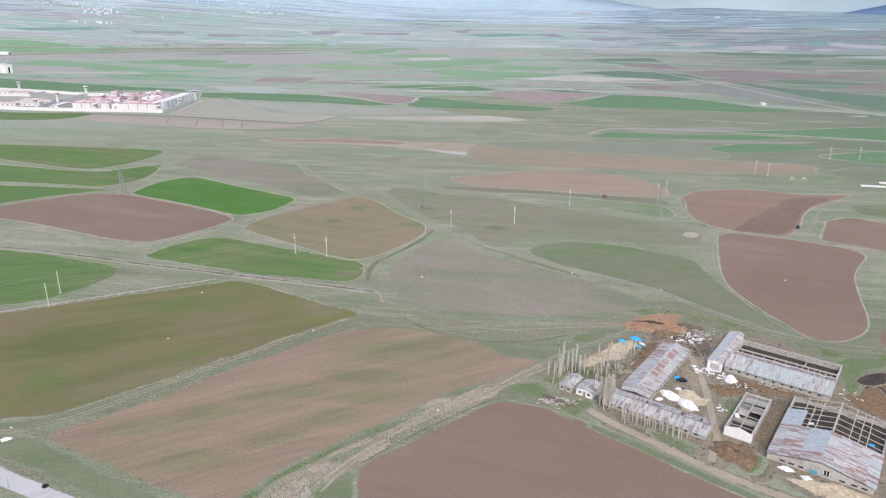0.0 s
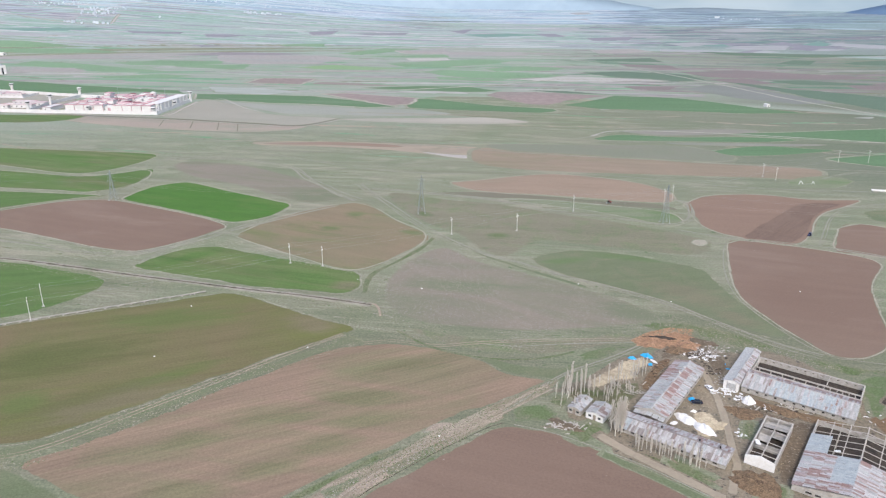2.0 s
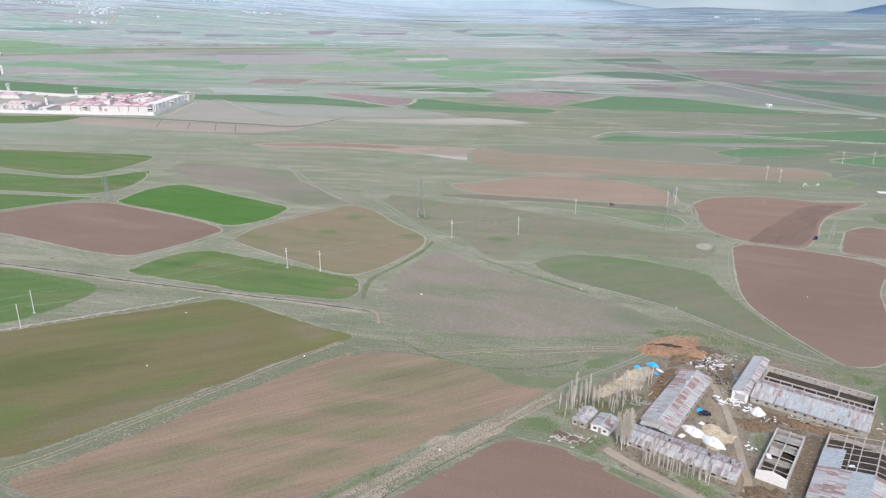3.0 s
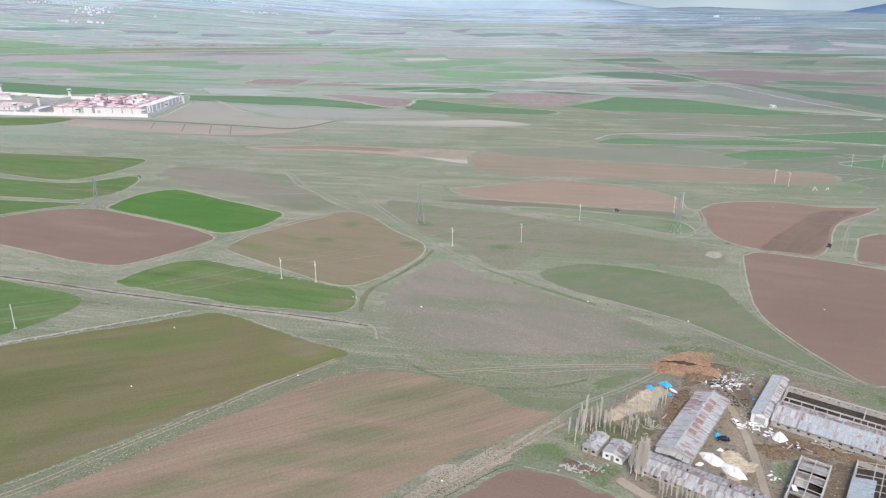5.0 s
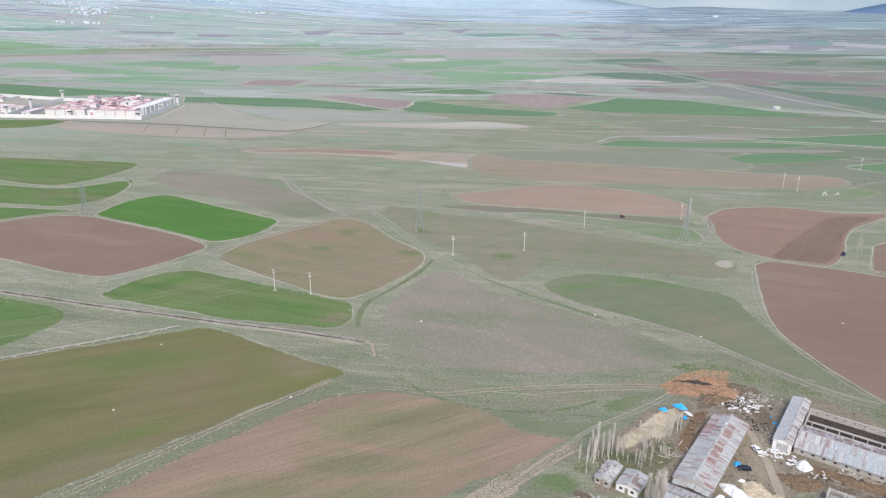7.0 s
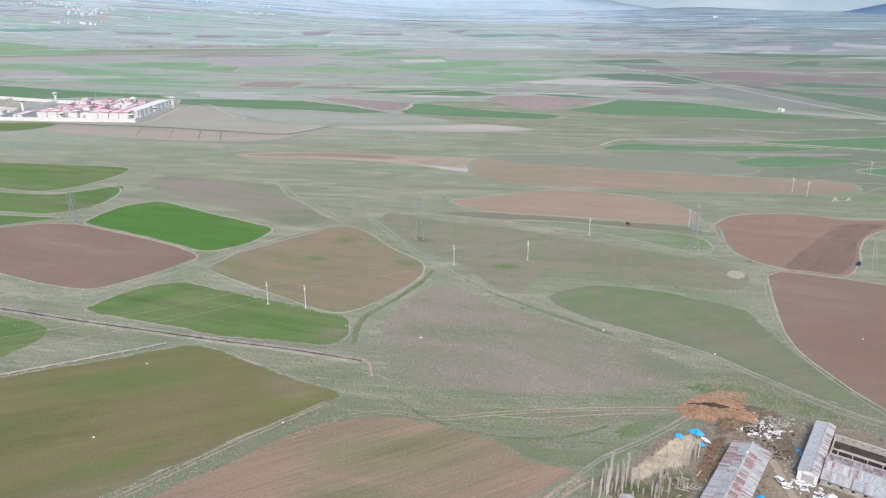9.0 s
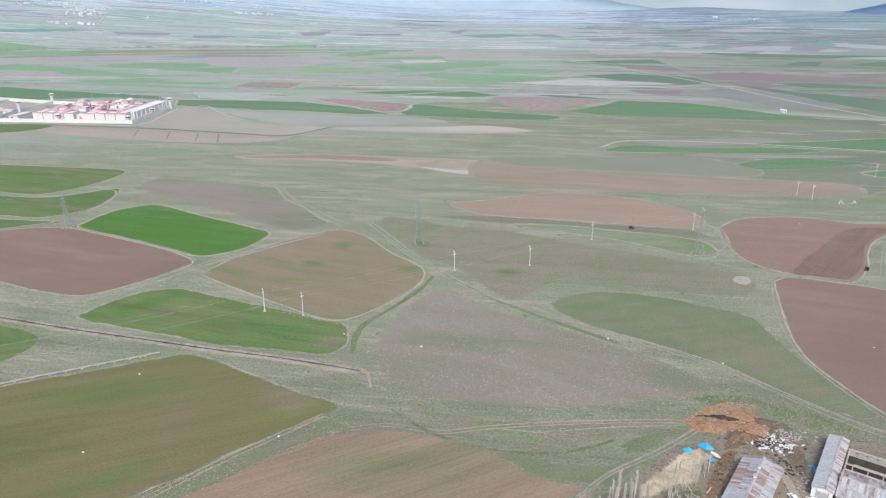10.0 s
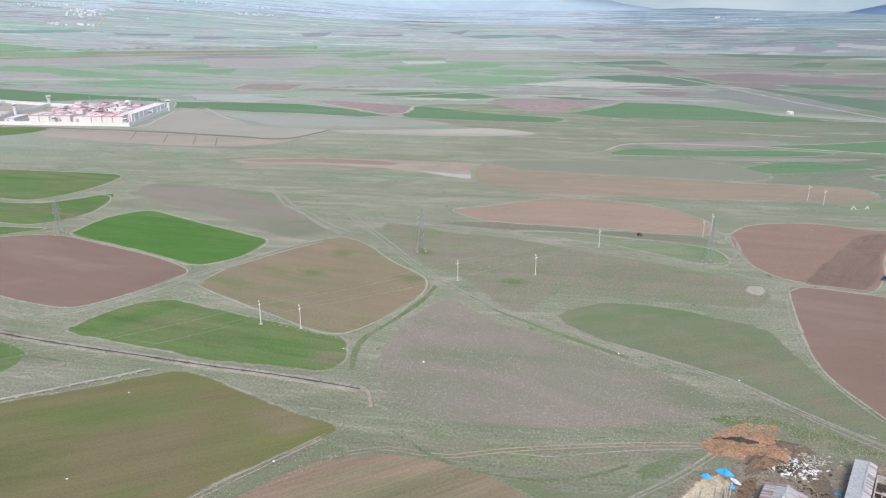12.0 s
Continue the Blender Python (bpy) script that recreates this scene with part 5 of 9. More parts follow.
field("hazed_soil_field", "far strip of dark bare soil", FAR_VIOLET, [(-740, 2297), (-612, 2314), (-660, 2233), (-711, 2231)], 0)
field("hazed_soil_field", "far strip of dark bare soil", FAR_VIOLET, [(-456, 2514), (-364, 2609), (-363, 2463), (-423, 2415)], 0)
field("hazed_soil_field", "far strip of dark bare soil", FAR_VIOLET, [(-288, 2520), (-118, 2619), (-124, 2534), (-255, 2484)], 0)
field("hazed_soil_field", "far strip of dark bare soil", FAR_VIOLET, [(484, 2463), (665, 2524), (597, 2367), (481, 2336)], 0)
field("hazed_soil_field", "far strip of dark bare soil", FAR_VIOLET, [(336, 2649), (412, 2655), (426, 2513), (361, 2508)], 0)
field("hazed_soil_field", "far strip of dark bare soil", FAR_VIOLET, [(35, 2758), (121, 2900), (79, 2644)], 0)
field("hazed_soil_field", "far strip of dark bare soil", FAR_VIOLET, [(805, 2280), (912, 2238), (958, 2175), (844, 2194)], 0)
field("hazed_soil_field", "far strip of dark bare soil", FAR_VIOLET, [(768, 1920), (855, 2016), (875, 1998), (797, 1904)], 0)
field("hazed_soil_field", "far strip of dark bare soil", FAR_VIOLET, [(960, 2196), (1074, 2309), (1063, 2198), (1155, 2079), (1119, 2041), (1068, 2097), (1012, 2135)], 0)
field("hazed_soil_field", "far strip of dark bare soil", FAR_VIOLET, [(964, 2038), (1019, 2116), (1096, 2137), (1077, 2078), (1012, 1984)], 0)
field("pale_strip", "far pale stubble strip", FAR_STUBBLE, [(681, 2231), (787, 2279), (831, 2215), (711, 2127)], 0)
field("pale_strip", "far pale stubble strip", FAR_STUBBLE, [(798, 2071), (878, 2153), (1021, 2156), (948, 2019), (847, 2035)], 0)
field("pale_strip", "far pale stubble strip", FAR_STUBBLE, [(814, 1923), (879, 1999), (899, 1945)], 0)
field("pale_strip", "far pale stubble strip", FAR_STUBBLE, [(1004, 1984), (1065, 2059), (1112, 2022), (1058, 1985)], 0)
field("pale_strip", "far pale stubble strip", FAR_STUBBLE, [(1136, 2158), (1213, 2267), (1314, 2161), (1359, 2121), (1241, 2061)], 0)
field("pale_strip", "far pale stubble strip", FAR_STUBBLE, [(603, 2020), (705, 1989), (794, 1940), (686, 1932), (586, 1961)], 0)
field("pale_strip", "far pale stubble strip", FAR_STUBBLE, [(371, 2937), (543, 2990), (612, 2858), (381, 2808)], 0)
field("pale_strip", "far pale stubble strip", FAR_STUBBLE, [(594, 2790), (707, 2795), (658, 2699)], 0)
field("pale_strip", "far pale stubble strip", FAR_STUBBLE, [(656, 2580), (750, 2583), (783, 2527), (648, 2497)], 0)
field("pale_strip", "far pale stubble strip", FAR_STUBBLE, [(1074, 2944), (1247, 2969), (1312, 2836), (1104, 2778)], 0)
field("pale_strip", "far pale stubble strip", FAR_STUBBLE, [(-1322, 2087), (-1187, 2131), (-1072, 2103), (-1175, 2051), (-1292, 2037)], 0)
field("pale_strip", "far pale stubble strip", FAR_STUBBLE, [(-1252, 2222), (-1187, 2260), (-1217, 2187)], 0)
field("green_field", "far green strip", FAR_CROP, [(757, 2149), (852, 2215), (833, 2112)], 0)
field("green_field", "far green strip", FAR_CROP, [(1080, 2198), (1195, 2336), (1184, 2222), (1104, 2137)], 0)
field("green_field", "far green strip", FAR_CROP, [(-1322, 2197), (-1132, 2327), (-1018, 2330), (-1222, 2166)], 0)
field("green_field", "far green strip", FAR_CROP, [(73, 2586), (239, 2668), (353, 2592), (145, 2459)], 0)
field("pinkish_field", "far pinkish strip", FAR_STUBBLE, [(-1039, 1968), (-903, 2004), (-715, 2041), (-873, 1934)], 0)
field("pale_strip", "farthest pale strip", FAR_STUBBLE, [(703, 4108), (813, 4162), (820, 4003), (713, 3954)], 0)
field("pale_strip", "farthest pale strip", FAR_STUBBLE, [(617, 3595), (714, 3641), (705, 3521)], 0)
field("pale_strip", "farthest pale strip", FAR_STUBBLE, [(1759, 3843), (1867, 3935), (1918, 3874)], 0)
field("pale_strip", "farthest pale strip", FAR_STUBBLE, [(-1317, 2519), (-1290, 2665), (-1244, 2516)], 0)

ribbon("apron_road", "pale concrete track by the far white hall", FAR_PALE, [(-790, 1216), (-700, 1222), (-600, 1232), (-555, 1258)], 6, 0.4)
ribbon("apron_road", "pale concrete track by the far white hall", FAR_PALE, [(-740, 1284), (-660, 1275), (-555, 1258)], 6, 0.4)

# grass and worn ground between the fields
field("grass_strip", "dark green grass along the farm hedge", GRASSY, [(13.7, 249.3), (26.6, 243.8), (39.4, 241.2), (50.6, 243.3), (60.4, 248.2), (51.8, 237.8), (43.4, 231.5), (34.2, 233.5), (24.0, 237.7)], 0)
field("grass_strip", "bright green grass by the farm track", GRASS_BRIGHT, [(50.7, 250.0), (58.6, 256.2), (68.6, 256.9), (60.9, 248.7), (53.3, 246.2)], 0)
field("grass_strip", "greyish grass between the fields and the road", GRASSY, [(-143.3, 181.6), (-130.4, 182.9), (-117.1, 179.0), (-93.0, 164.9), (-69.9, 153.4), (-57.5, 147.3), (-77.7, 147.0), (-100.9, 158.5), (-125.6, 169.1), (-138.2, 173.7)], 0)
field("grass_strip", "bright green grass by the slurry pond", WHEAT, [(149.1, 236.9), (169.8, 238.2), (186.9, 234.1), (181.2, 225.5), (158.1, 228.4), (141.5, 213.1), (135.9, 209.3), (135.5, 213.0), (148.0, 227.0)], 0)
field("grass_strip", "green grass bank along the sandy wash", GRASS, [(-52.8, 154.0), (-49.7, 157.7), (-46.5, 162.5), (-41.4, 168.4), (-34.4, 175.1), (-28.4, 180.0), (-20.5, 186.9), (-13.8, 191.0), (-10.9, 191.4), (-15.3, 186.7), (-22.6, 181.2), (-29.4, 174.9), (-33.1, 171.9), (-38.1, 168.2), (-43.3, 162.3), (-47.4, 154.5)], 0)
field("sandy_wash", "dry sandy wash between two fields", WASH, [(-49.0, 152.7), (-43.4, 162.6), (-37.5, 168.9), (-32.4, 173.0), (-21.8, 182.4), (-13.7, 189.1), (-5.0, 198.3), (4.3, 205.4), (14.2, 213.6), (24.7, 221.5), (35.9, 230.0), (41.0, 234.0), (41.4, 230.6), (36.2, 224.6), (25.0, 214.5), (19.6, 207.4), (13.6, 203.0), (6.0, 195.2), (-1.2, 189.6), (-9.8, 182.6), (-14.6, 177.6), (-22.1, 168.6), (-28.0, 165.2), (-34.9, 161.0), (-32.3, 152.9)], 0)
field("sandy_patch", "bare pale sand in the wash", SAND, [(-44.9, 154.1), (-44.8, 158.5), (-43.3, 162.1), (-40.3, 163.1), (-36.5, 163.4), (-35.3, 159.3), (-37.1, 154.2)], 0, 0.35)
field("sandy_patch", "bare pale sand in the wash", SAND, [(-37.8, 166.6), (-34.4, 169.8), (-30.5, 171.1), (-26.7, 169.9), (-29.9, 166.7), (-34.3, 164.7)], 0, 0.35)
field("sandy_patch", "bare pale sand in the wash", SAND, [(-32.6, 171.9), (-30.8, 175.2), (-23.4, 180.9), (-19.8, 182.7), (-21.6, 179.8), (-27.6, 173.9)], 0, 0.35)
field("sandy_patch", "bare pale sand in the wash", SAND, [(-26.7, 169.3), (-21.9, 174.7), (-16.4, 179.6), (-13.2, 182.2), (-14.6, 178.2), (-20.7, 171.3)], 0, 0.35)
field("sandy_patch", "bare pale sand in the wash", SAND, [(-4.7, 200.7), (-1.8, 204.2), (2.4, 205.0), (5.8, 204.3), (0.5, 201.4)], 0, 0.35)
field("sandy_patch", "bare pale sand in the wash", SAND, [(3.3, 199.4), (9.9, 204.4), (15.8, 208.0), (20.8, 210.3), (18.0, 206.3), (11.8, 203.0), (5.1, 196.1)], 0, 0.35)
field("sandy_patch", "bare pale sand in the wash", SAND, [(17.9, 211.0), (21.2, 216.4), (28.8, 222.0), (37.4, 228.8), (37.1, 226.7), (27.4, 218.8), (22.8, 211.8)], 0, 0.35)
field("grass_patch", "clump of green grass in the wash", FALLOW, [(-14.9, 181.6), (-10.0, 187.0), (-4.5, 191.8), (-2.7, 190.9), (-7.3, 185.9), (-12.3, 181.1)], 0, 0.35)
field("grass_patch", "clump of green grass in the wash", GRASS, [(-31.3, 171.1), (-27.2, 173.6), (-22.9, 176.7), (-25.1, 173.6), (-28.8, 170.9)], 0, 0.35)
field("grass_patch", "thin green grass at the foot of the wash", GRASSY, [(-33.5, 152.9), (-34.9, 158.8), (-32.3, 160.3), (-29.3, 162.8), (-26.1, 165.3), (-23.3, 165.3), (-23.3, 159.9), (-23.0, 153.0)], 0, 0.35)
field("grey_puddle", "dried grey silt in the wash", PLATFORM_B, [(-37.1, 154.2), (-37.5, 158.3), (-35.9, 160.3), (-34.4, 157.9), (-34.2, 154.3)], 0, 0.3)
ribbon("dark_seam", "dark crumbling edge along the ploughed field", CHANNEL, [(-23.3, 168.4), (-16.2, 176.2), (-6.4, 185.3), (4.1, 194.2), (15.5, 203.1), (21.4, 205.7)], 0.35, 0.10)
field("grass_strip", "greenish-brown thin grass below the pasture", FALLOW, [(-11.7, 272.0), (5.0, 266.8), (28.4, 264.0), (51.9, 264.5), (73.2, 270.4), (76.4, 263.9), (62.3, 257.8), (43.0, 250.9), (25.0, 250.5), (4.9, 257.2)], 0)
field("grass_strip", "dark green grass between the pasture path and the farm", GRASS, [(83.7, 278.7), (98.9, 280.2), (114.3, 274.7), (126.0, 261.7), (138.6, 248.8), (154.8, 241.5), (163.1, 239.0), (151.4, 235.2), (139.8, 242.2), (127.2, 253.5), (113.5, 259.4), (101.9, 266.6), (88.9, 270.8)], 0)
field("farmyard", "bare trampled earth of the farmyard", YARD, [(46.4, 197.5), (55.1, 208.0), (68.6, 227.7), (76.5, 250.5), (90.0, 266.4), (101.3, 272.2), (108.8, 256.2), (126.1, 256.5), (139.8, 242.2), (146.9, 224.9), (137.5, 209.3), (148.5, 202.4), (157.2, 189.5), (132.7, 152.7), (104.9, 151.3), (95.7, 163.9), (84.3, 171.4), (72.0, 179.4), (57.4, 189.6)], 0)
field("scrub_strip", "brown scrubby grass under the bare poplars", SCRUB, [(36.3, 218.2), (43.7, 227.2), (54.9, 231.7), (64.4, 231.9), (73.5, 238.7), (75.0, 232.0), (66.8, 220.3), (60.4, 209.9), (53.3, 203.7), (44.5, 207.8), (40.3, 211.4)], 0)
field("scrub_strip", "scrubby grass and weeds between the long shed and the lane", SCRUB, [(54.2, 195.0), (61.2, 190.6), (69.6, 182.8), (77.0, 176.7), (77.6, 173.4), (73.4, 170.7), (66.1, 176.5), (57.9, 184.4), (52.3, 190.5)], 0)
field("scrub_strip", "scrubby weeds beside the great barn", SCRUB, [(96.0, 179.8), (102.4, 185.7), (95.0, 168.9), (90.9, 163.8), (88.7, 166.3)], 0)
field("yard_clearing", "pale dry earth in the middle of the yard", YARD_PALE, [(89.8, 232.3), (98.0, 237.8), (100.3, 228.2), (96.1, 212.3), (90.7, 194.9), (86.1, 179.6), (80.1, 172.6), (77.9, 176.7), (83.0, 188.4), (85.0, 201.4), (85.5, 212.1), (85.4, 221.8)], 0)
field("yard_clearing", "pale dry earth at the lane fork", YARD_PALE, [(73.4, 170.7), (80.9, 178.1), (85.5, 176.8), (80.3, 167.4), (82.9, 163.7), (77.3, 164.9)], 0)
field("yard_grass", "patch of green grass in the yard", GRASS, [(96.5, 205.8), (99.8, 206.9), (96.0, 198.9), (93.2, 197.5)], 0)
field("yard_grass", "patch of green grass beside the lane", GRASS, [(87.4, 170.9), (94.1, 175.3), (95.1, 172.8), (90.9, 168.3), (87.3, 166.8)], 0)
field("straw_yard", "pale yellow loose straw on the ground", STRAW, [(51.8, 230.8), (59.7, 239.8), (69.2, 248.0), (77.4, 249.6), (79.0, 244.8), (73.6, 239.1), (68.4, 231.9), (63.2, 231.0), (57.2, 227.5), (53.0, 225.7)], 0)
field("straw_yard", "yellow straw around the white sheets", STRAW, [(81.4, 212.1), (87.9, 214.1), (88.9, 208.5), (87.2, 200.8), (82.3, 197.3), (78.1, 198.6)], 0)
field("straw_yard", "yellow straw spilled below the big barn", STRAW, [(96.2, 165.1), (104.3, 165.2), (113.3, 161.2), (118.7, 157.0), (122.9, 151.5), (108.2, 152.0), (99.9, 159.6)], 0)
field("muddy_ground", "dark trampled dung behind the sheds", MUD, [(94.5, 212.3), (103.8, 217.0), (113.8, 212.6), (120.0, 209.0), (113.5, 195.2), (107.3, 193.5), (108.9, 203.5), (102.5, 208.8)], 0)
field("muddy_ground", "dark trampled mud between the sheds", MUD, [(106.3, 201.8), (112.5, 206.0), (120.0, 208.3), (114.1, 198.5), (104.7, 185.7), (98.5, 178.4), (94.8, 176.9), (98.1, 185.6)], 0)
field("muddy_ground", "dark trampled mud behind the barn", MUD, [(90.4, 263.7), (100.7, 266.6), (103.6, 251.1), (97.3, 242.3), (97.2, 248.5), (90.1, 250.8), (82.2, 246.8)], 0)
field("muddy_ground", "brown dung-strewn ground beside the barn", SLURRY, [(70.2, 229.8), (78.0, 243.4), (86.0, 248.3), (79.6, 237.4), (71.2, 225.6)], 0)
field("muddy_ground", "dark trodden mud by the head house", MUD, [(100.2, 251.0), (106.2, 248.7), (103.9, 239.2), (99.5, 236.0), (98.9, 242.4)], 0)
field("muddy_ground", "dark mud below the stable wing", SLURRY, [(105.3, 221.0), (117.8, 212.7), (128.2, 206.3), (124.9, 203.4), (113.8, 208.2), (104.9, 214.7)], 0)
field("compound_yard", "grey bare yard inside the compound", PLATFORM_B, [(-643, 965), (-576, 1008), (-513, 994), (-465, 927), (-444, 852), (-499, 843), (-566, 843)], 0)
field("slurry_pond", "brown dried slurry pond with a dark rim", SLURRY, [(143.2, 220.0), (152.1, 225.0), (159.4, 223.5), (165.3, 213.5), (166.3, 197.6), (157.7, 185.0), (143.3, 193.1), (137.1, 201.6), (136.7, 209.3)], 0)
ribbon("pond_rim", "ragged black rim of sludge round the pond", SLUDGE, [(143.6, 218.5), (150.4, 225.0), (157.7, 225.9), (161.5, 221.9), (165.3, 213.5), (169.3, 202.1)], 7, 0.98)
ribbon("pond_rim", "thin dark line of sludge across the pond", SLUDGE, [(137.5, 209.3), (145.4, 213.1), (152.7, 215.5), (154.1, 211.8), (151.8, 204.2)], 1.6, 0.22)

# ---- tracks, ditch, road ----
field("grass_strip", "green grass below the small houses", GRASS, [(38.6, 200.0), (44.1, 204.9), (49.9, 205.7), (51.5, 202.3), (47.6, 197.5), (43.8, 194.8), (40.7, 196.0)], 0)
field("grass_strip", "green grass beside the poplars", GRASS, [(36.0, 218.2), (39.3, 222.2), (42.6, 219.9), (40.1, 213.6), (36.0, 212.8)], 0)
field("bare_patch", "reddish bare earth beside the rubble", SLURRY, [(30.1, 206.8), (33.3, 209.8), (37.3, 207.7), (36.6, 203.4), (31.6, 204.0)], 0, 0.4)
field("grass_strip", "green grass between the long shed and the lane", GRASS, [(65.3, 185.7), (68.6, 188.2), (72.3, 182.9), (76.3, 179.5), (77.9, 176.7), (74.8, 175.0), (69.6, 177.1)], 0)
field("pale_patch", "small bare patch of pale earth", RIM_DRY, [(138.6, 382.0), (142.7, 388.4), (148.3, 387.5), (147.5, 381.2), (142.2, 377.0)], 0, 0.3, 0.1)
field("grass_strip", "green grass around the small houses", GRASS_BRIGHT, [(21.4, 206.0), (24.0, 214.1), (32.3, 217.3), (38.2, 214.4), (40.1, 208.4), (36.5, 204.8), (28.9, 204.7)], 0)
field("grass_strip", "green grass below the lane", GRASSY, [(66.4, 176.5), (70.5, 174.4), (73.6, 171.2), (78.0, 166.6), (74.9, 165.6), (70.0, 167.8), (67.1, 171.6)], 0, 0.3)
field("grass_strip", "bright green grass at the end of the stable", GRASS_BRIGHT, [(145.5, 231.1), (152.4, 236.9), (161.0, 237.1), (168.5, 234.6), (164.9, 228.5), (153.7, 224.2), (147.6, 216.2), (141.0, 209.4), (140.7, 213.0), (144.5, 221.6)], 0)
field("muddy_ground", "dark wet mud beside the slurry pond", SLUDGE, [(147.5, 218.5), (153.2, 223.4), (158.3, 225.1), (162.4, 224.3), (159.0, 218.7), (151.7, 215.5)], 0)
ribbon("dirt_lane", "packed earth lane past the farm sheds", LANE, [(47.9, 200.2), (55.9, 190.5), (65.6, 180.8), (75.8, 170.7), (83.1, 164.2), (95.0, 155.6), (103.7, 149.1)], 3.5, 0.35, steady=True)
ribbon("dirt_lane", "packed earth lane into the farmyard", LANE, [(78.4, 169.7), (81.6, 176.7), (85.6, 184.0), (87.6, 193.2), (91.2, 208.6), (93.3, 220.0), (94.3, 230.2), (95.5, 241.4)], 2.5, 0.35, steady=True)
strands("farm_track", "worn pale earth track from the wash to the straw yard", PATH_DRY, [(19.9, 211.8), (25.3, 217.2), (39.3, 232.2), (47.8, 239.5), (62.6, 248.3), (76.1, 257.6), (83.5, 264.0)], 2.6)
strands("farm_track", "faint trodden track across the pasture foot", PATH_DRY, [(14.2, 260.5), (27.9, 257.6), (51.2, 260.2), (74.8, 261.7), (82.2, 263.5)], 1.8)
strands("field_edge_lane", "pale worn strip along the ploughed field", PATH_DRY, [(21.3, 205.3), (34.0, 200.6), (46.4, 192.6), (59.4, 183.3), (70.1, 173.3), (81.1, 163.2), (87.4, 155.7)], 1.3)
ribbon("road_bank", "rough stony bank beside the gravel road", SCRUB, [(-141.3, 175.9), (-124.1, 166.5), (-111.2, 160.5), (-99.0, 154.6), (-87.6, 149.5)], 3.2, 0.45)
ribbon("road_bank", "rough stony bank below the gravel road", SCRUB, [(-136.1, 167.9), (-119.5, 158.8), (-107.3, 153.4), (-97.4, 148.7)], 2.4, 0.34)
strands("road_edge", "crumbled pale edge of the gravel road", DIRT, [(-140.4, 174.5), (-123.3, 165.3), (-110.6, 159.3), (-98.4, 153.5), (-87.1, 148.4)], 3.4)
field("grass_patch", "patchy green grass round the collapsed posts", THIN_GREEN, [(256, 520), (273, 537), (299, 543), (310, 529), (287, 509), (263, 509)], 0)
ribbon("gravel_road", "grey gravel road with pale edges", GRAVEL, [(-138.8, 172.1), (-121.9, 162.8), (-109.3, 157.0), (-97.4, 151.5), (-86.3, 146.7)], 6, 0.25, steady=True)
strands("dry_path", "pale trodden strip through the dry grass", PATH_FAINT, [(-59, 507), (-39, 465), (-18, 421), (-3, 396), (10, 377), (25, 360), (39, 350), (57, 332), (77.3, 318.3), (97.5, 301.8), (115.9, 279.4), (130.7, 261.8), (145.8, 249.9)], 4.2)
strands("dry_path", "pale trodden strip between the strip fields", PATH_DRY, [(-50, 496), (-8, 483), (31, 469), (67, 447), (107, 428), (136, 416), (154, 429), (163, 462), (156, 473)], 4.9)
strands("dry_path", "wide pale strip of dry grass", PATH_DRY, [(-54, 464), (-73, 486), (-95, 520), (-119, 558), (-163, 586), (-194, 594), (-230, 585)], 6.9)
strands("dry_path", "pale dry strip between green fields", PATH_DRY, [(-68, 453), (-88, 436), (-105, 416), (-118, 401), (-130, 383), (-146, 367), (-164, 357), (-190, 360), (-229, 376), (-278, 393)], 4.9)
strands("dry_path", "pale grassy lane below the brown field", PATH_FAINT, [(137, 406), (162, 392), (183, 386), (205, 377), (226, 368), (247, 352)], 3.9)
strands("dry_path", "pale grassy lane beside the brown field", PATH_FAINT, [(159, 385), (148, 360), (138.0, 325.9), (134.7, 302.7), (138.8, 275.2), (145.7, 254.4), (159.6, 246.3), (179.0, 242.0)], 1.9)
strands("dry_path", "pale grassy lane round the ploughed field", PATH_FAINT, [(207, 377), (224, 403), (246, 437), (270, 457), (306, 467), (339, 468)], 2.8)
strands("dry_path", "pale dry strip across the plain", PATH_DRY, [(-193, 661), (-122, 683), (-44, 663), (35, 635), (109, 613), (203, 594), (311, 568), (375, 559)], 3.9)
strands("dry_path", "pale dry strip across the plain", PATH_DRY, [(355, 645), (397, 627), (440, 614)], 5.9)
ribbon("dry_path", "pale track across the far plain", FAR_PALE, [(147, 703), (183, 738), (275, 730), (354, 708), (434, 682), (475, 667)], 3.9, 0.55)
ribbon("dry_path", "pale track across the far plain", FAR_PALE, [(295, 1669), (369, 1488), (426, 1301), (459, 1146), (481, 1016), (510, 917), (531, 844), (551, 781)], 5.2, 0.73)
ribbon("dry_path", "pale track across the far plain", FAR_PALE, [(-183, 1041), (-69, 1064), (69, 1135), (211, 1233), (352, 1219), (484, 1188)], 6.5, 0.91)
ribbon("dry_path", "grassy bank below the olive field", GRASSY, [(-146.3, 186.3), (-126.2, 187.8), (-112.3, 195.7), (-95.9, 209.9), (-77.5, 225.9), (-60.3, 241.2), (-45.0, 254.1), (-34.6, 262.7)], 5, 0.70)
wheel_tracks("worn wheel ruts in dry grass", [(-37.6, 268.1), (-50.0, 257.1), (-66.8, 241.1), (-81.6, 225.8), (-96.5, 211.4), (-109.6, 197.7), (-121.3, 188.5), (-134.1, 183.5), (-143.3, 181.6)])
wheel_tracks("worn wheel ruts in dry grass", [(-31.9, 258.5), (-18.3, 261.4), (-2.0, 257.6), (16.5, 260.6), (39.9, 262.6), (63.5, 263.6), (82.0, 263.0)])
strands("dry_path", "faint pale strip across the steppe", PATH_DRY, [(-177, 619), (-127, 597), (-84, 570), (-37, 549), (8, 543), (54, 553)], 2.9)
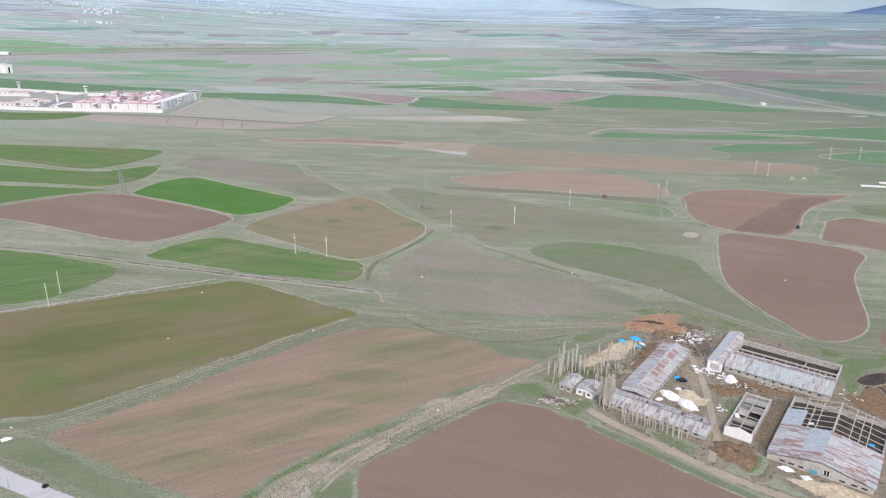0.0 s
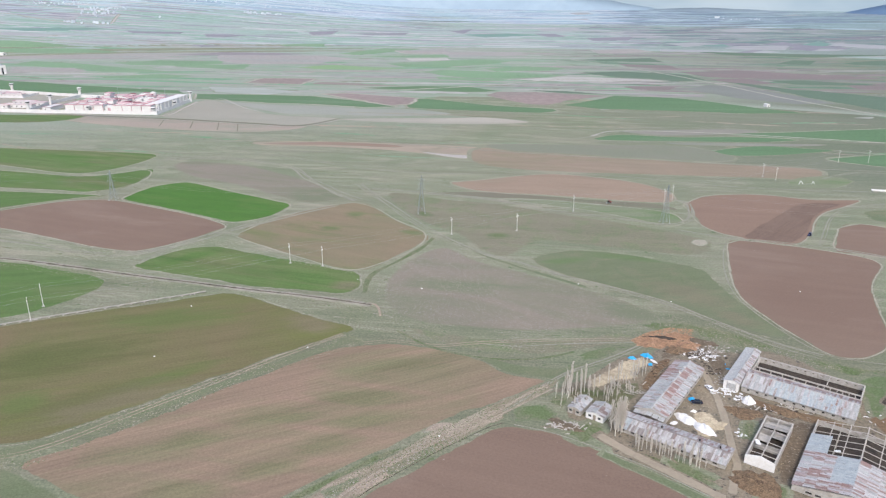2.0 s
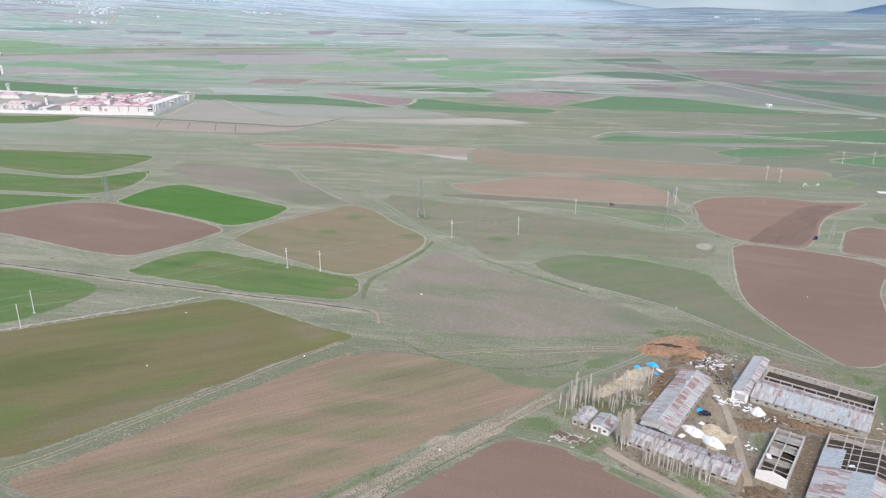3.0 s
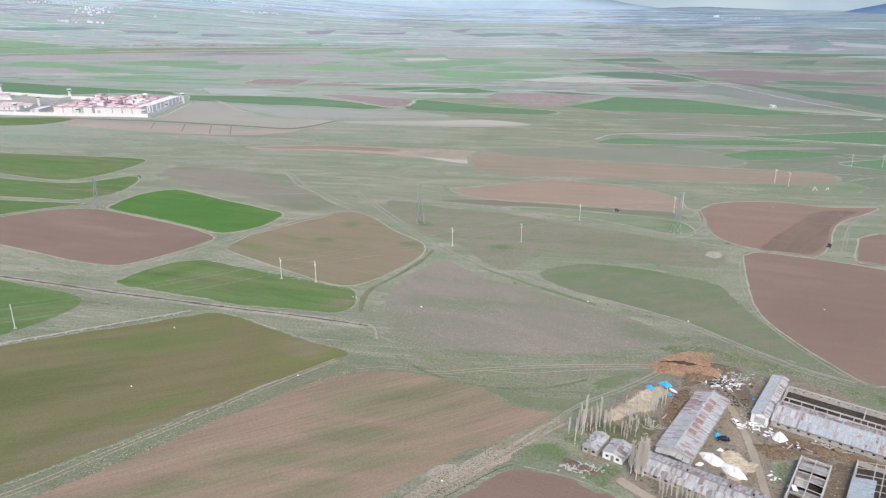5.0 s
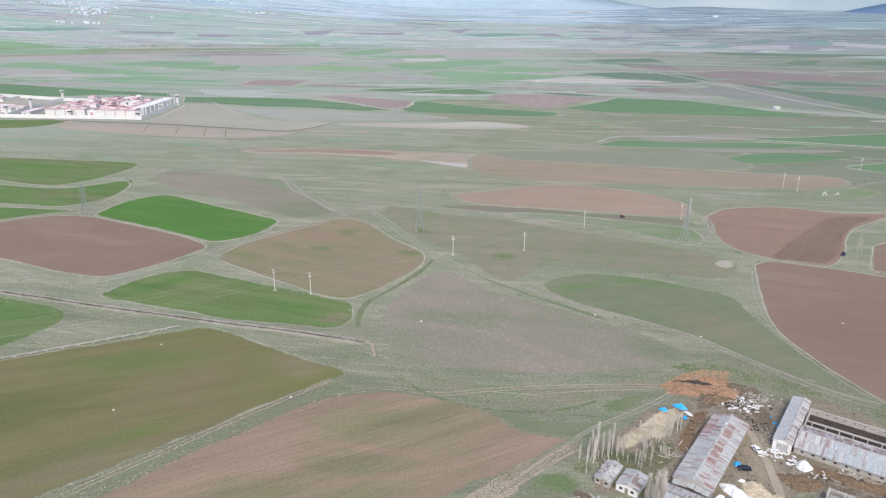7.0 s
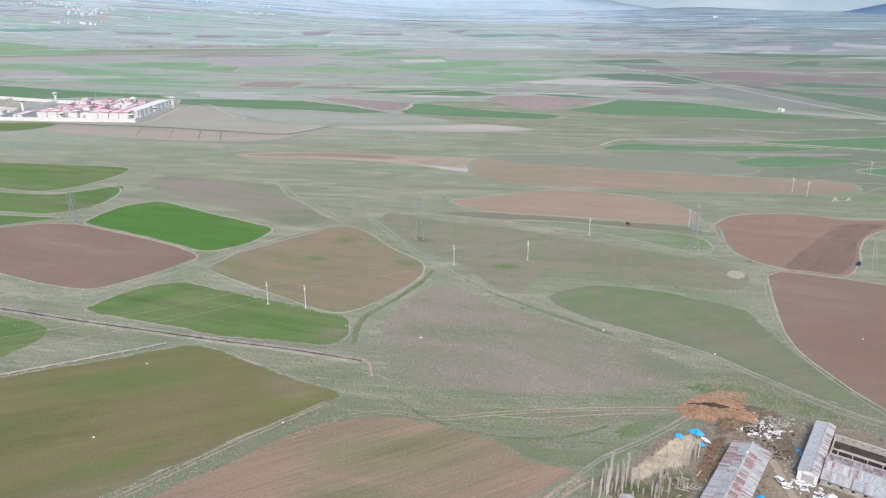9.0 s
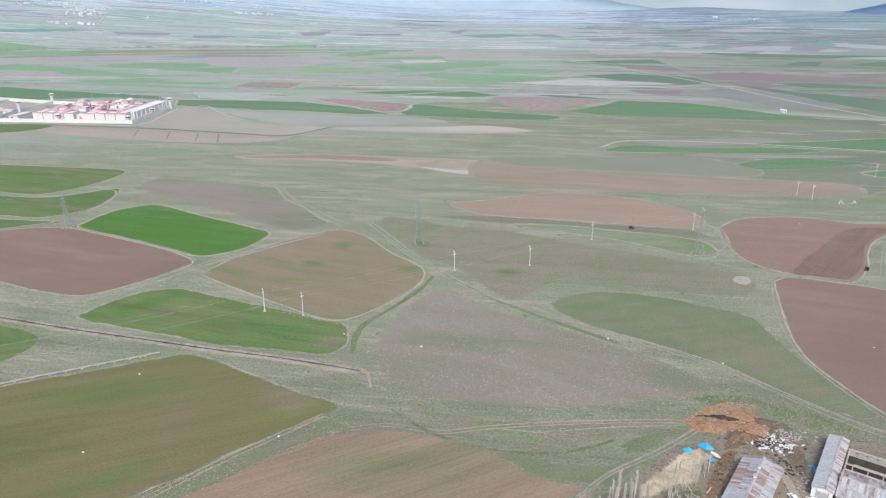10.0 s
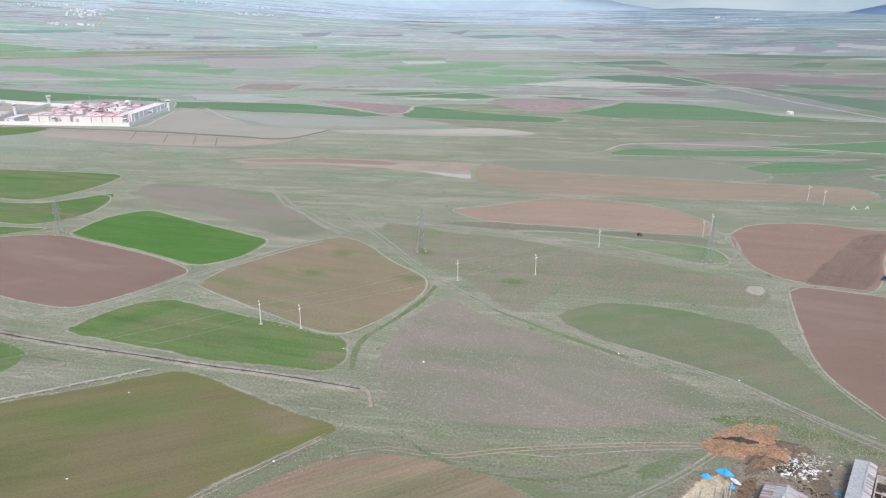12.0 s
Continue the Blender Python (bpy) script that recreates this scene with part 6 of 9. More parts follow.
strands("dry_path", "faint pale strip across the steppe", PATH_DRY, [(-435, 690), (-350, 676), (-267, 687), (-193, 661)], 2.4)
strands("dry_path", "faint pale strip across the steppe", PATH_DRY, [(44, 698), (98, 682), (147, 703), (189, 739)], 3.9)
strands("dry_path", "faint pale strip across the steppe", PATH_DRY, [(71, 753), (154, 744), (244, 763), (326, 753)], 2.9)
strands("dry_path", "faint pale strip across the steppe", PATH_DRY, [(290, 536), (328, 557), (361, 550), (390, 540)], 2.9)
strands("dry_path", "faint pale strip across the steppe", PATH_DRY, [(89, 546), (141, 537), (187, 517), (229, 505), (281, 500), (323, 495)], 2.9)
ribbon("dry_path", "faint pale strip across the steppe", STRAWY, [(-110, 847), (-15, 835), (78, 828), (169, 821), (280, 837)], 3, 0.42)
strands("dry_path", "faint pale strip across the steppe", PATH_DRY, [(-46, 693), (10, 672), (64, 663), (119, 672)], 2.4)
strands("dry_path", "pale dry margin above the brown field", PATH_DRY, [(-112, 390), (-123, 394), (-132, 390), (-142, 371), (-152, 343)], 2.9)
ribbon("dry_path", "green grass seam beside the lane", GRASSY, [(46.9, 190.4), (58.6, 180.4), (69.3, 170.6), (80.2, 160.8), (88.2, 154.0)], 3, 0.42)
ribbon("dry_path", "dark grass bank above the stony pasture", GRASSY, [(6, 385), (22, 360), (36, 346), (51, 332), (68.7, 316.7)], 2.5, 0.35)
strands("wash_track", "trodden tracks along the sandy wash", SAND, [(-33.2, 158.0), (-25.5, 170.4), (-13.4, 184.6), (0.5, 196.8), (15.8, 207.7), (30.7, 221.3), (38.7, 228.0)], 3.9)
ribbon("grass_bank", "dark green grass bank beside the pasture", GRASS, [(-4, 389), (-10, 371), (-22, 350), (-32, 334), (-34.6, 321.6), (-34.5, 306.9)], 3, 0.42)
ribbon("grass_bank", "dark green grass bank below the pasture", GRASS, [(-18.9, 271.9), (-4.2, 257.0), (11.5, 249.3), (26.9, 246.7), (40.4, 248.9), (52.5, 254.1)], 1.5, 0.21)


# ---- the farm ----
FARM_TURN = -36.3


def farm(a, b, z=0.0, turn=0.0):
    """A pose in the farmyard: a metres along the sheds' fronts, b metres back from the lane side."""
    c, s = math.cos(radians(FARM_TURN)), math.sin(radians(FARM_TURN))
    return pose(80 + a * c - b * s, 200 + a * s + b * c, z + 0.1, 0, 0, FARM_TURN + turn)


def walls_round(thing, x0, x1, y0, y1, h, material, thick=0.3, names=("wall", "wall", "wall", "wall"), skip=()):
    """Four walls, each a part, butted end to end."""
    made = []
    spans = [(x0, x1, y0, y0 + thick), (x0, x1, y1 - thick, y1), (x0, x0 + thick, y0 + thick, y1 - thick), (x1 - thick, x1, y0 + thick, y1 - thick)]
    for i, (a, b, c, d) in enumerate(spans):
        if i not in skip:
            made.append(part(names[i], cube(a, b, c, d, -0.2, h), material, thing))
    return made


def holes(thing, name, material, along, fixed, xs, z0, z1, w, depth=0.05, label=""):
    """Small openings with a recessed dark pane and a frame, on a wall; along: 'x' or 'y'."""
    for x in xs:
        if along == "x":
            p = part(name, cube(x - w / 2, x + w / 2, fixed - depth, fixed + depth, z0, z1), material, thing, label)
            part("lintel", cube(x - w / 2 - 0.1, x + w / 2 + 0.1, fixed - depth * 1.8, fixed + depth * 1.8, z1, z1 + 0.12), CONCRETE, p)
        else:
            p = part(name, cube(fixed - depth, fixed + depth, x - w / 2, x + w / 2, z0, z1), material, thing, label)
            part("lintel", cube(fixed - depth * 1.8, fixed + depth * 1.8, x - w / 2 - 0.1, x + w / 2 + 0.1, z1, z1 + 0.12), CONCRETE, p)


def ridge_cap(thing, x, y0, y1, z, material, label=""):
    bm = bmesh.new()
    n = max(2, int((y1 - y0) / 3))
    rows = []
    for k in range(n + 1):
        y = y0 + (y1 - y0) * k / n
        sag = 0.05 * noise.noise(Vector((x, y * 0.4, z)))
        rows.append([bm.verts.new((x + dx, y, z + dz + sag)) for dx, dz in ((-0.35, 0.02), (0, 0.14), (0.35, 0.02))])
    for p, q in zip(rows, rows[1:]):
        for i in range(2):
            bm.faces.new((p[i], p[i + 1], q[i + 1], q[i]))
    return part("ridge_cap", bm, material, thing, label)


def cattle_barn():
    """The long barn with a low-pitched rusting sheet roof."""
    w, l, eave, top = 10.8, 39.5, 2.4, 3.9
    t = root("cattle_barn", farm(-15.3, 18.2), "long cattle barn with patchy grey and rust-red sheet roof", "barn")
    walls_round(t, -w / 2 + 0.3, w / 2 - 0.3, -l / 2 + 0.2, l / 2 - 0.2, eave, PLASTER_WALL)
    for y in (-l / 2 + 0.2, l / 2 - 0.5):
        part("gable_wall", gable(bmesh.new(), -w / 2 + 0.3, w / 2 - 0.3, y, eave, top - 0.1, 0.3), PLASTER_WALL, t)
    for k in range(5):
        part("lean_to_sheet", box(bmesh.new(), -0.95, 0.95, -0.9, 0.9, 0, 0.05, pose(-4.0 + 2.0 * k, -l / 2 - 0.7, 1.9 + 0.25 * (2 - abs(k - 2)), 14, 0, 2 * k - 4)), GREY_ROOFING, t)
    holes(t, "window", DARK_VOID, "y", w / 2 - 0.32, [-15 + 4.2 * k for k in range(8)], 1.0, 1.7, 1.0)
    holes(t, "window", DARK_VOID, "x", -l / 2 + 0.2, (-3, 3), 1.0, 1.8, 1.2)
    door = part("door", cube(-1.4, 1.4, -l / 2 + 0.08, -l / 2 + 0.2, 0, 2.3), TIMBER, t, "grey plank barn door")
    part("door_brace", cube(-1.3, 1.3, -l / 2 + 0.04, -l / 2 + 0.08, 1.2, 1.4), TIMBER, door)
    rng = random.Random(5)

    def west(u, v, r):
        if u > 0.52 and (noise.noise(Vector((u * 5, v * 3, 1))) + u * 0.9 - 0.3) > 0.35:
            return RED_ROOFING if r.random() < 0.75 else RUSTY_ROOFING
        return RUSTY_ROOFING if r.random() < 0.2 else GREY_ROOFING

    def east(u, v, r):
        if v > 0.5 and 0.25 < u < 0.85 and r.random() < 0.75:
            return RED_ROOFING
        return RUSTY_ROOFING if r.random() < 0.35 else GREY_ROOFING

    sheet_roof(t, 0, -w / 2, 0, eave, top, -l / 2, l / 2, 62, 2, west, 0.0, rng)
    sheet_roof(t, 1, w / 2, 0, eave, top, -l / 2, l / 2, 62, 2, east, 0.0, rng)
    part("fascia", cube(-w / 2, -w / 2 + 0.06, -l / 2, l / 2, eave - 0.15, eave), TIMBER, t)
    part("fascia", cube(w / 2 - 0.06, w / 2, -l / 2, l / 2, eave - 0.15, eave), TIMBER, t)
    ridge_cap(t, 0, -l / 2, l / 2, top, GREY_ROOFING)
    for y in (8.5, 13.5):
        v = part("roof_vent", bevelled(cube(-0.35, 0.35, y - 0.45, y + 0.45, top, top + 0.8), 0.08), WHITEWASH, t, "white ridge vent")
        part("vent_cap", cube(-0.5, 0.5, y - 0.6, y + 0.6, top + 0.8, top + 0.92), GREY_ROOFING, v)
    return t


def courtyard_stable():
    """Head house, a roofed wing and a roofless wing round long feeding aisles."""
    head = root("head_house", farm(0.4, 48.0), "narrow whitewashed head house with pale sheet roof", "barn")
    w, l, eave, top = 5.5, 30.0, 2.9, 3.7
    walls_round(head, -w / 2 + 0.2, w / 2 - 0.2, -l / 2 + 0.2, l / 2 - 0.2, eave, WHITEWASH)
    for y in (-l / 2 + 0.2, l / 2 - 0.5):
        part("gable_wall", gable(bmesh.new(), -w / 2 + 0.2, w / 2 - 0.2, y, eave, top - 0.1, 0.3), WHITEWASH, head)
    gate = part("door", cube(-1.3, 1.5, -l / 2 + 0.1, -l / 2 + 0.2, 0, 2.3), PALE_ROOFING, head, "pale sheet-metal double door")
    part("door_frame", cube(-1.45, -1.3, -l / 2 + 0.06, -l / 2 + 0.2, 0, 2.9), CONCRETE, gate)
    part("door_frame", cube(1.5, 1.65, -l / 2 + 0.06, -l / 2 + 0.2, 0, 2.9), CONCRETE, gate)
    sheet_roof(head, 0, -w / 2, 0.6, eave, top, -l / 2, l / 2, 40, 2, lambda u, v, r: PALE_ROOFING)
    sheet_roof(head, 1, w / 2, 0.6, eave, top, -l / 2, l / 2, 40, 1, lambda u, v, r: STRIPED_ROOFING if r.random() < 0.75 else RUSTY_ROOFING)
    ridge_cap(head, 0.6, -l / 2, l / 2, top, GREY_ROOFING)
    holes(head, "window", DARK_VOID, "y", -w / 2 + 0.2, [-11 + 4.5 * k for k in range(6)], 1.2, 2.0, 1.0)

    # the roofed wing; its ridge runs away from the head house
    wing = root("stable_wing", farm(20.8, 41.0, 0, -90), "long low stable wing with streaked grey sheet roof", "barn")
    w, l, eave, top = 14.0, 34.4, 2.0, 4.2
    walls_round(wing, -w / 2 + 0.3, w / 2 - 0.3, -l / 2, l / 2, eave, PLASTER_WALL)
    for y in (-l / 2, l / 2 - 0.3):
        part("gable_wall", gable(bmesh.new(), -w / 2 + 0.3, w / 2 - 0.3, y, eave, top - 0.1, 0.3), PLASTER_WALL, wing)
    holes(wing, "window", DARK_VOID, "y", w / 2 - 0.3, [-15 + 2.9 * k for k in range(11)], 0.9, 1.5, 0.8)
    holes(wing, "window", DARK_VOID, "y", -w / 2 + 0.3, [-15 + 2.9 * k for k in range(11)], 0.9, 1.5, 0.8)
    rng = random.Random(8)

    def front(u, v, r):
        if v > 0.5 and r.random() < 0.18:
            return RUSTY_ROOFING
        if u < 0.24 or u > 0.86:
            return STRIPED_ROOFING if r.random() < 0.5 else GREY_ROOFING
        return STRIPED_ROOFING if r.random() < 0.12 else (BLUE_ROOFING if r.random() < 0.6 else GREY_ROOFING)

    sheet_roof(wing, 0, w / 2, 0, eave, top, -l / 2 - 0.2, l / 2 + 0.2, 58, 2, front, 0.0, rng)
    sheet_roof(wing, 1, -w / 2, 0, eave, top, -l / 2 - 0.2, l / 2 + 0.2, 58, 2, lambda u, v, r: RED_ROOFING if r.random() < 0.4 else RUSTY_ROOFING, 0.0, rng)
    ridge_cap(wing, 0, -l / 2, l / 2, top, STRIPED_ROOFING)
    part("edge_trim", cube(-w / 2, w / 2, l / 2 + 0.2, l / 2 + 0.3, eave - 0.1, eave + 0.05), BEAM, wing)

    # the roofless wing
    shell = root("roofless_stable", farm(20.8, 54.0), "roofless stable shell of concrete walls, posts and beams", "ruin")
    w, l, h = 34.4, 11.8, 2.05
    part("floor", cube(-w / 2 + 0.3, w / 2 - 0.3, -l / 2 + 0.3, l / 2 - 0.3, 0.02, 0.12), SLUDGE, shell, "dark dung-covered floor")
    wl = walls_round(shell, -w / 2, w / 2, -l / 2, l / 2, h, PLASTER_WALL, 0.35, skip=(1,))
    # the outer wall keeps its row of small openings
    n = 13
    pitch = w / n
    for k in range(n):
        x = -w / 2 + k * pitch
        part("wall", cube(x, x + pitch - 0.8, l / 2 - 0.35, l / 2, -0.2, h), PLASTER_WALL, shell)
        part("wall", cube(x + pitch - 0.8, x + pitch, l / 2 - 0.35, l / 2, -0.2, 1.2), PLASTER_WALL, shell)
        part("lintel", cube(x + pitch - 0.8, x + pitch, l / 2 - 0.35, l / 2, 1.7, h), BEAM, shell)
    part("wall_cap", cube(-w / 2, w / 2, l / 2 - 0.45, l / 2 + 0.1, h, h + 0.18), BEAM, shell)
    part("wall_cap", cube(-w / 2, w / 2, -l / 2 - 0.05, -l / 2 + 0.45, h, h + 0.2), BEAM, shell)
    part("wall_cap", cube(w / 2 - 0.42, w / 2 + 0.06, -l / 2 + 0.46, l / 2 - 0.46, h, h + 0.2), BEAM, shell)
    for y in (-2.6,):
        part("beam", cube(-w / 2 + 0.35, w / 2 - 0.35, y - 0.18, y + 0.18, h - 0.15, h + 0.2), BEAM, shell)
        for k in range(9):
            x = -w / 2 + 2 + k * (w - 4) / 8
            part("post", cube(x - 0.15, x + 0.15, y - 0.15, y + 0.15, 0.1, h - 0.15), BEAM, shell)
    for x in (5.8, 9.8, 13.4):
        part("cross_beam", cube(x - 0.12, x + 0.12, -l / 2 + 0.46, -2.78, h - 0.1, h + 0.15), BEAM, shell)
    part("cross_beam", cube(6.1, 6.4, -2.4, l / 2 - 0.4, h - 0.1, h + 0.15), BEAM, shell)
    part("manger", cube(-w / 2 + 2, w / 2 - 2, 0.6, 1.0, 0.1, 0.5), CONCRETE, shell, "long concrete feeding trough")


def small_shell():
    """The small roofless shed with a white front."""
    t = root("roofless_shed", farm(19.0, 6.1), "small roofless concrete shed with a white front wall", "ruin")
    w, l, h = 8.0, 25.4, 2.7
    part("floor", cube(-w / 2 + 0.3, w / 2 - 0.3, -l / 2 + 0.3, l / 2 - 0.3, 0.02, 0.1), SLUDGE, t, "dark muddy floor")
    walls_round(t, -w / 2, w / 2, -l / 2, l / 2, h, PLASTER_WALL, 0.3, skip=(0,))
    part("front_wall", cube(-w / 2 - 0.1, w / 2 + 0.1, -l / 2 - 0.05, -l / 2 + 0.3, -0.2, h), WHITEWASH, t, "white plastered front wall")
    part("front_gable", gable(bmesh.new(), -w / 2 - 0.1, w / 2 + 0.1, -l / 2 - 0.05, h, h + 1.0, 0.35), WHITEWASH, t, "white plastered gable")
    part("wall_cap", cube(-w / 2 - 0.06, -w / 2 + 0.4, -l / 2 + 0.3, l / 2 - 0.1, h, h + 0.16), BEAM, t)
    part("wall_cap", cube(w / 2 - 0.4, w / 2 + 0.06, -l / 2 + 0.3, l / 2 - 0.1, h, h + 0.16), BEAM, t)
    part("ridge_beam", cube(-0.14, 0.14, -l / 2 + 0.3, l / 2 - 0.1, h + 0.05, h + 0.35), BEAM, t)
    for k in range(7):
        y = -l / 2 + 2.6 + k * 3.6
        for s in (-1, 1):
            part("rafter", bar(bmesh.new(), (s * w / 2 * 0.96, y, h + 0.08), (s * 0.14, y, h + 0.3), 0.12), BEAM, t)
    for k, y in enumerate((-3.5, 5.0)):
        part("partition", cube(-w / 2 + 0.31, w / 2 - 0.31, y, y + 0.25, 0.1, 2.2), CONCRETE, t)
    part("collapsed_slab", box(bmesh.new(), -3.4, -0.2, -1.6, 1.6, 0, 0.15, pose(0.0, 1.0, 1.5, 10, 5, 2)), CONCRETE, t, "fallen concrete slab")
    part("collapsed_slab", box(bmesh.new(), 0.2, 3.4, -1.4, 1.4, 0, 0.15, pose(0.0, 4.2, 1.3, -14, -6, -3)), CONCRETE, t, "fallen concrete slab")
    part("loose_sheet", box(bmesh.new(), -0.7, 0.7, -1.0, 1.0, 0, 0.04, pose(-2.6, -4.4, 2.9, 12, 8, 30)), WHITE_SHEET, t, "white scrap of sheet")
    part("collapsed_slab", box(bmesh.new(), -3.5, 3.5, -2.6, 2.4, 0, 0.15, pose(0, 9.0, 2.0, -8, -4, -2)), CONCRETE, t, "fallen concrete slab")


def great_barn():
    """The wide barn, half of its roof stripped to the frame."""
    w, l, eave, top = 28.0, 39.8, 1.5, 4.2
    t = root("great_barn", farm(42.3, 8.4), "wide barn, half roofed with rusty sheets, half bare roof frame", "barn")
    part("floor", cube(-w / 2 + 0.4, w / 2 - 0.4, -l / 2 + 0.4, l / 2 - 0.4, 0.0, 0.08), SLUDGE, t, "dark dung-covered floor")
    walls_round(t, -w / 2 + 0.2, w / 2 - 0.2, -l / 2 + 0.2, l / 2 - 0.2, eave - 0.05, PLASTER_WALL, 0.35)
    part("gable_wall", gable(bmesh.new(), -w / 2 + 0.2, w / 2 - 0.2, -l / 2 + 0.2, eave - 0.05, top - 0.15, 0.35), PLASTER_WALL, t)
    holes(t, "window", DARK_VOID, "x", -l / 2 + 0.2, (-9.5, -7.2, -4.6, 6.0, 9.0, 11.4), 0.55, 1.1, 1.5)
    gate = part("door", cube(-2.2, -0.4, -l / 2 + 0.1, -l / 2 + 0.2, 0, 1.3), TEAL_PAINT, t, "faded blue metal door")
    part("door_frame", cube(-2.4, -2.2, -l / 2 + 0.05, -l / 2 + 0.2, 0, 1.9), TIMBER, gate)
    side = part("window", cube(1.2, 2.6, -l / 2 + 0.12, -l / 2 + 0.2, 0.9, 2.4), WINDOW, t, "tall window with a pale frame")
    for x in (1.1, 1.85, 2.6):
        part("window_frame", cube(x, x + 0.12, -l / 2 + 0.06, -l / 2 + 0.2, 0.8, 2.5), WHITEWASH, side)
    # roof skeleton
    split = -0.5
    for k in range(12):
        y = -l / 2 + 0.6 + k * (l - 1.2) / 11
        if y < split - 6:
            continue
        for s in (-1, 1):
            part("rafter", bar(bmesh.new(), (s * (w / 2 - 0.2), y, eave), (0, y, top), 0.12), BEAM, t)
        part("post", cube(-0.18, 0.18, y - 0.18, y + 0.18, 0.05, top - 0.15), BEAM, t)
        for s in (-1, 1):
            part("post", cube(s * w / 4 - 0.15, s * w / 4 + 0.15, y - 0.15, y + 0.15, 0.05, (eave + top) / 2 - 0.1), BEAM, t)
    for s in (-1, 1):
        for k in range(4):
            v = k / 3.0
            x, z = s * (w / 2 - 0.2) * (1 - v), eave + (top - eave) * v + 0.16
            if v < 1 or s > 0:
                part("purlin", cube(x - 0.13, x + 0.13, split - 4, l / 2 - 0.2, z - 0.1, z + 0.12), BEAM, t)
    rng = random.Random(21)

    def skin(side):
        def pick(u, v, r):
            y = -l / 2 + u * l
            if side < 0:
                if y > 9.7 or (y > split and v > 0.42):
                    return None
                if y > split:
                    return BLUE_ROOFING
                if v > 0.55 and y < split:
                    return BLUE_ROOFING if y > -14.5 else RUSTY_ROOFING
            else:
                if y > split:
                    return None
                if v > 0.9 and y > -12:
                    return BLUE_ROOFING
                if v < 0.3 and r.random() < 0.35:
                    return BLUE_ROOFING
            return RED_ROOFING if r.random() < 0.28 else (PALE_ROOFING if r.random() < 0.15 else GREY_ROOFING if r.random() < 0.25 else RUSTY_ROOFING)
        return pick

    sheet_roof(t, 0, -w / 2, 0, eave + 0.3, top + 0.3, -l / 2, l / 2, 52, 5, skin(-1), 0.0, rng)
    sheet_roof(t, 1, w / 2, 0, eave + 0.3, top + 0.3, -l / 2, l / 2, 52, 5, skin(1), 0.0, rng)
    ridge_cap(t, 0, -l / 2, split, top + 0.25, BLUE_ROOFING)
    part("loose_sheet", box(bmesh.new(), -0.8, 0.8, -0.6, 0.6, 0, 0.05, pose(w / 2 - 3.5, split + 1.5, 3.0, 0, 12, 20)), BLUE_SHEET, t, "bright blue loose sheet")
    part("loose_sheet", box(bmesh.new(), -0.8, 0.8, -0.5, 0.5, 0, 0.05, pose(-6, split + 1.2, 4.0, 0, -10, 20)), WHITE_SHEET, t, "white loose sheet")


def lane_shed():
    """The long low shed along the lane."""
    t = root("long_shed", farm(-5.4, -8.6, 0, -90), "long low shed with streaked rusty grey sheet roof", "shed")
    w, l, eave, top = 10.2, 33.9, 1.35, 2.75
    walls_round(t, -w / 2 + 0.3, w / 2 - 0.3, -l / 2 + 0.1, l / 2 - 0.1, eave, PLASTER_WALL)
    for y in (-l / 2 + 0.1, l / 2 - 0.4):
        part("gable_wall", gable(bmesh.new(), -w / 2 + 0.3, w / 2 - 0.3, y, eave, top - 0.1, 0.3), PLASTER_WALL, t)
    holes(t, "window", DARK_VOID, "y", w / 2 - 0.3, [-14 + 3.1 * k for k in range(10)], 0.6, 1.15, 1.1)
    door = part("door", cube(w / 2 - 0.35, w / 2 - 0.25, 6.5, 7.9, 0, 1.5), TIMBER, t, "weathered plank door")
    part("door_brace", cube(w / 2 - 0.25, w / 2 - 0.21, 6.6, 7.8, 0.9, 1.05), TIMBER, door)
    rng = random.Random(31)
    sheet_roof(t, 0, w / 2, 0, eave, top, -l / 2, l / 2, 56, 2, lambda u, v, r: (GREY_ROOFING if r.random() < 0.5 else BLUE_ROOFING) if u < 0.12 else (STRIPED_ROOFING if r.random() < 0.8 else GREY_ROOFING), 0.0, rng)
    sheet_roof(t, 1, -w / 2, 0, eave, top, -l / 2, l / 2, 56, 2, lambda u, v, r: RUSTY_ROOFING if r.random() < 0.5 else STRIPED_ROOFING, 0.0, rng)
    ridge_cap(t, 0, -l / 2, l / 2, top, STRIPED_ROOFING)
    for y in (-4.0, 7.5, 13.5):
        part("chimney", bevelled(cube(-0.75, -0.35, y, y + 0.4, top - 0.3, top + 0.7), 0.05), DARK_VOID, t, "sooty chimney stub")


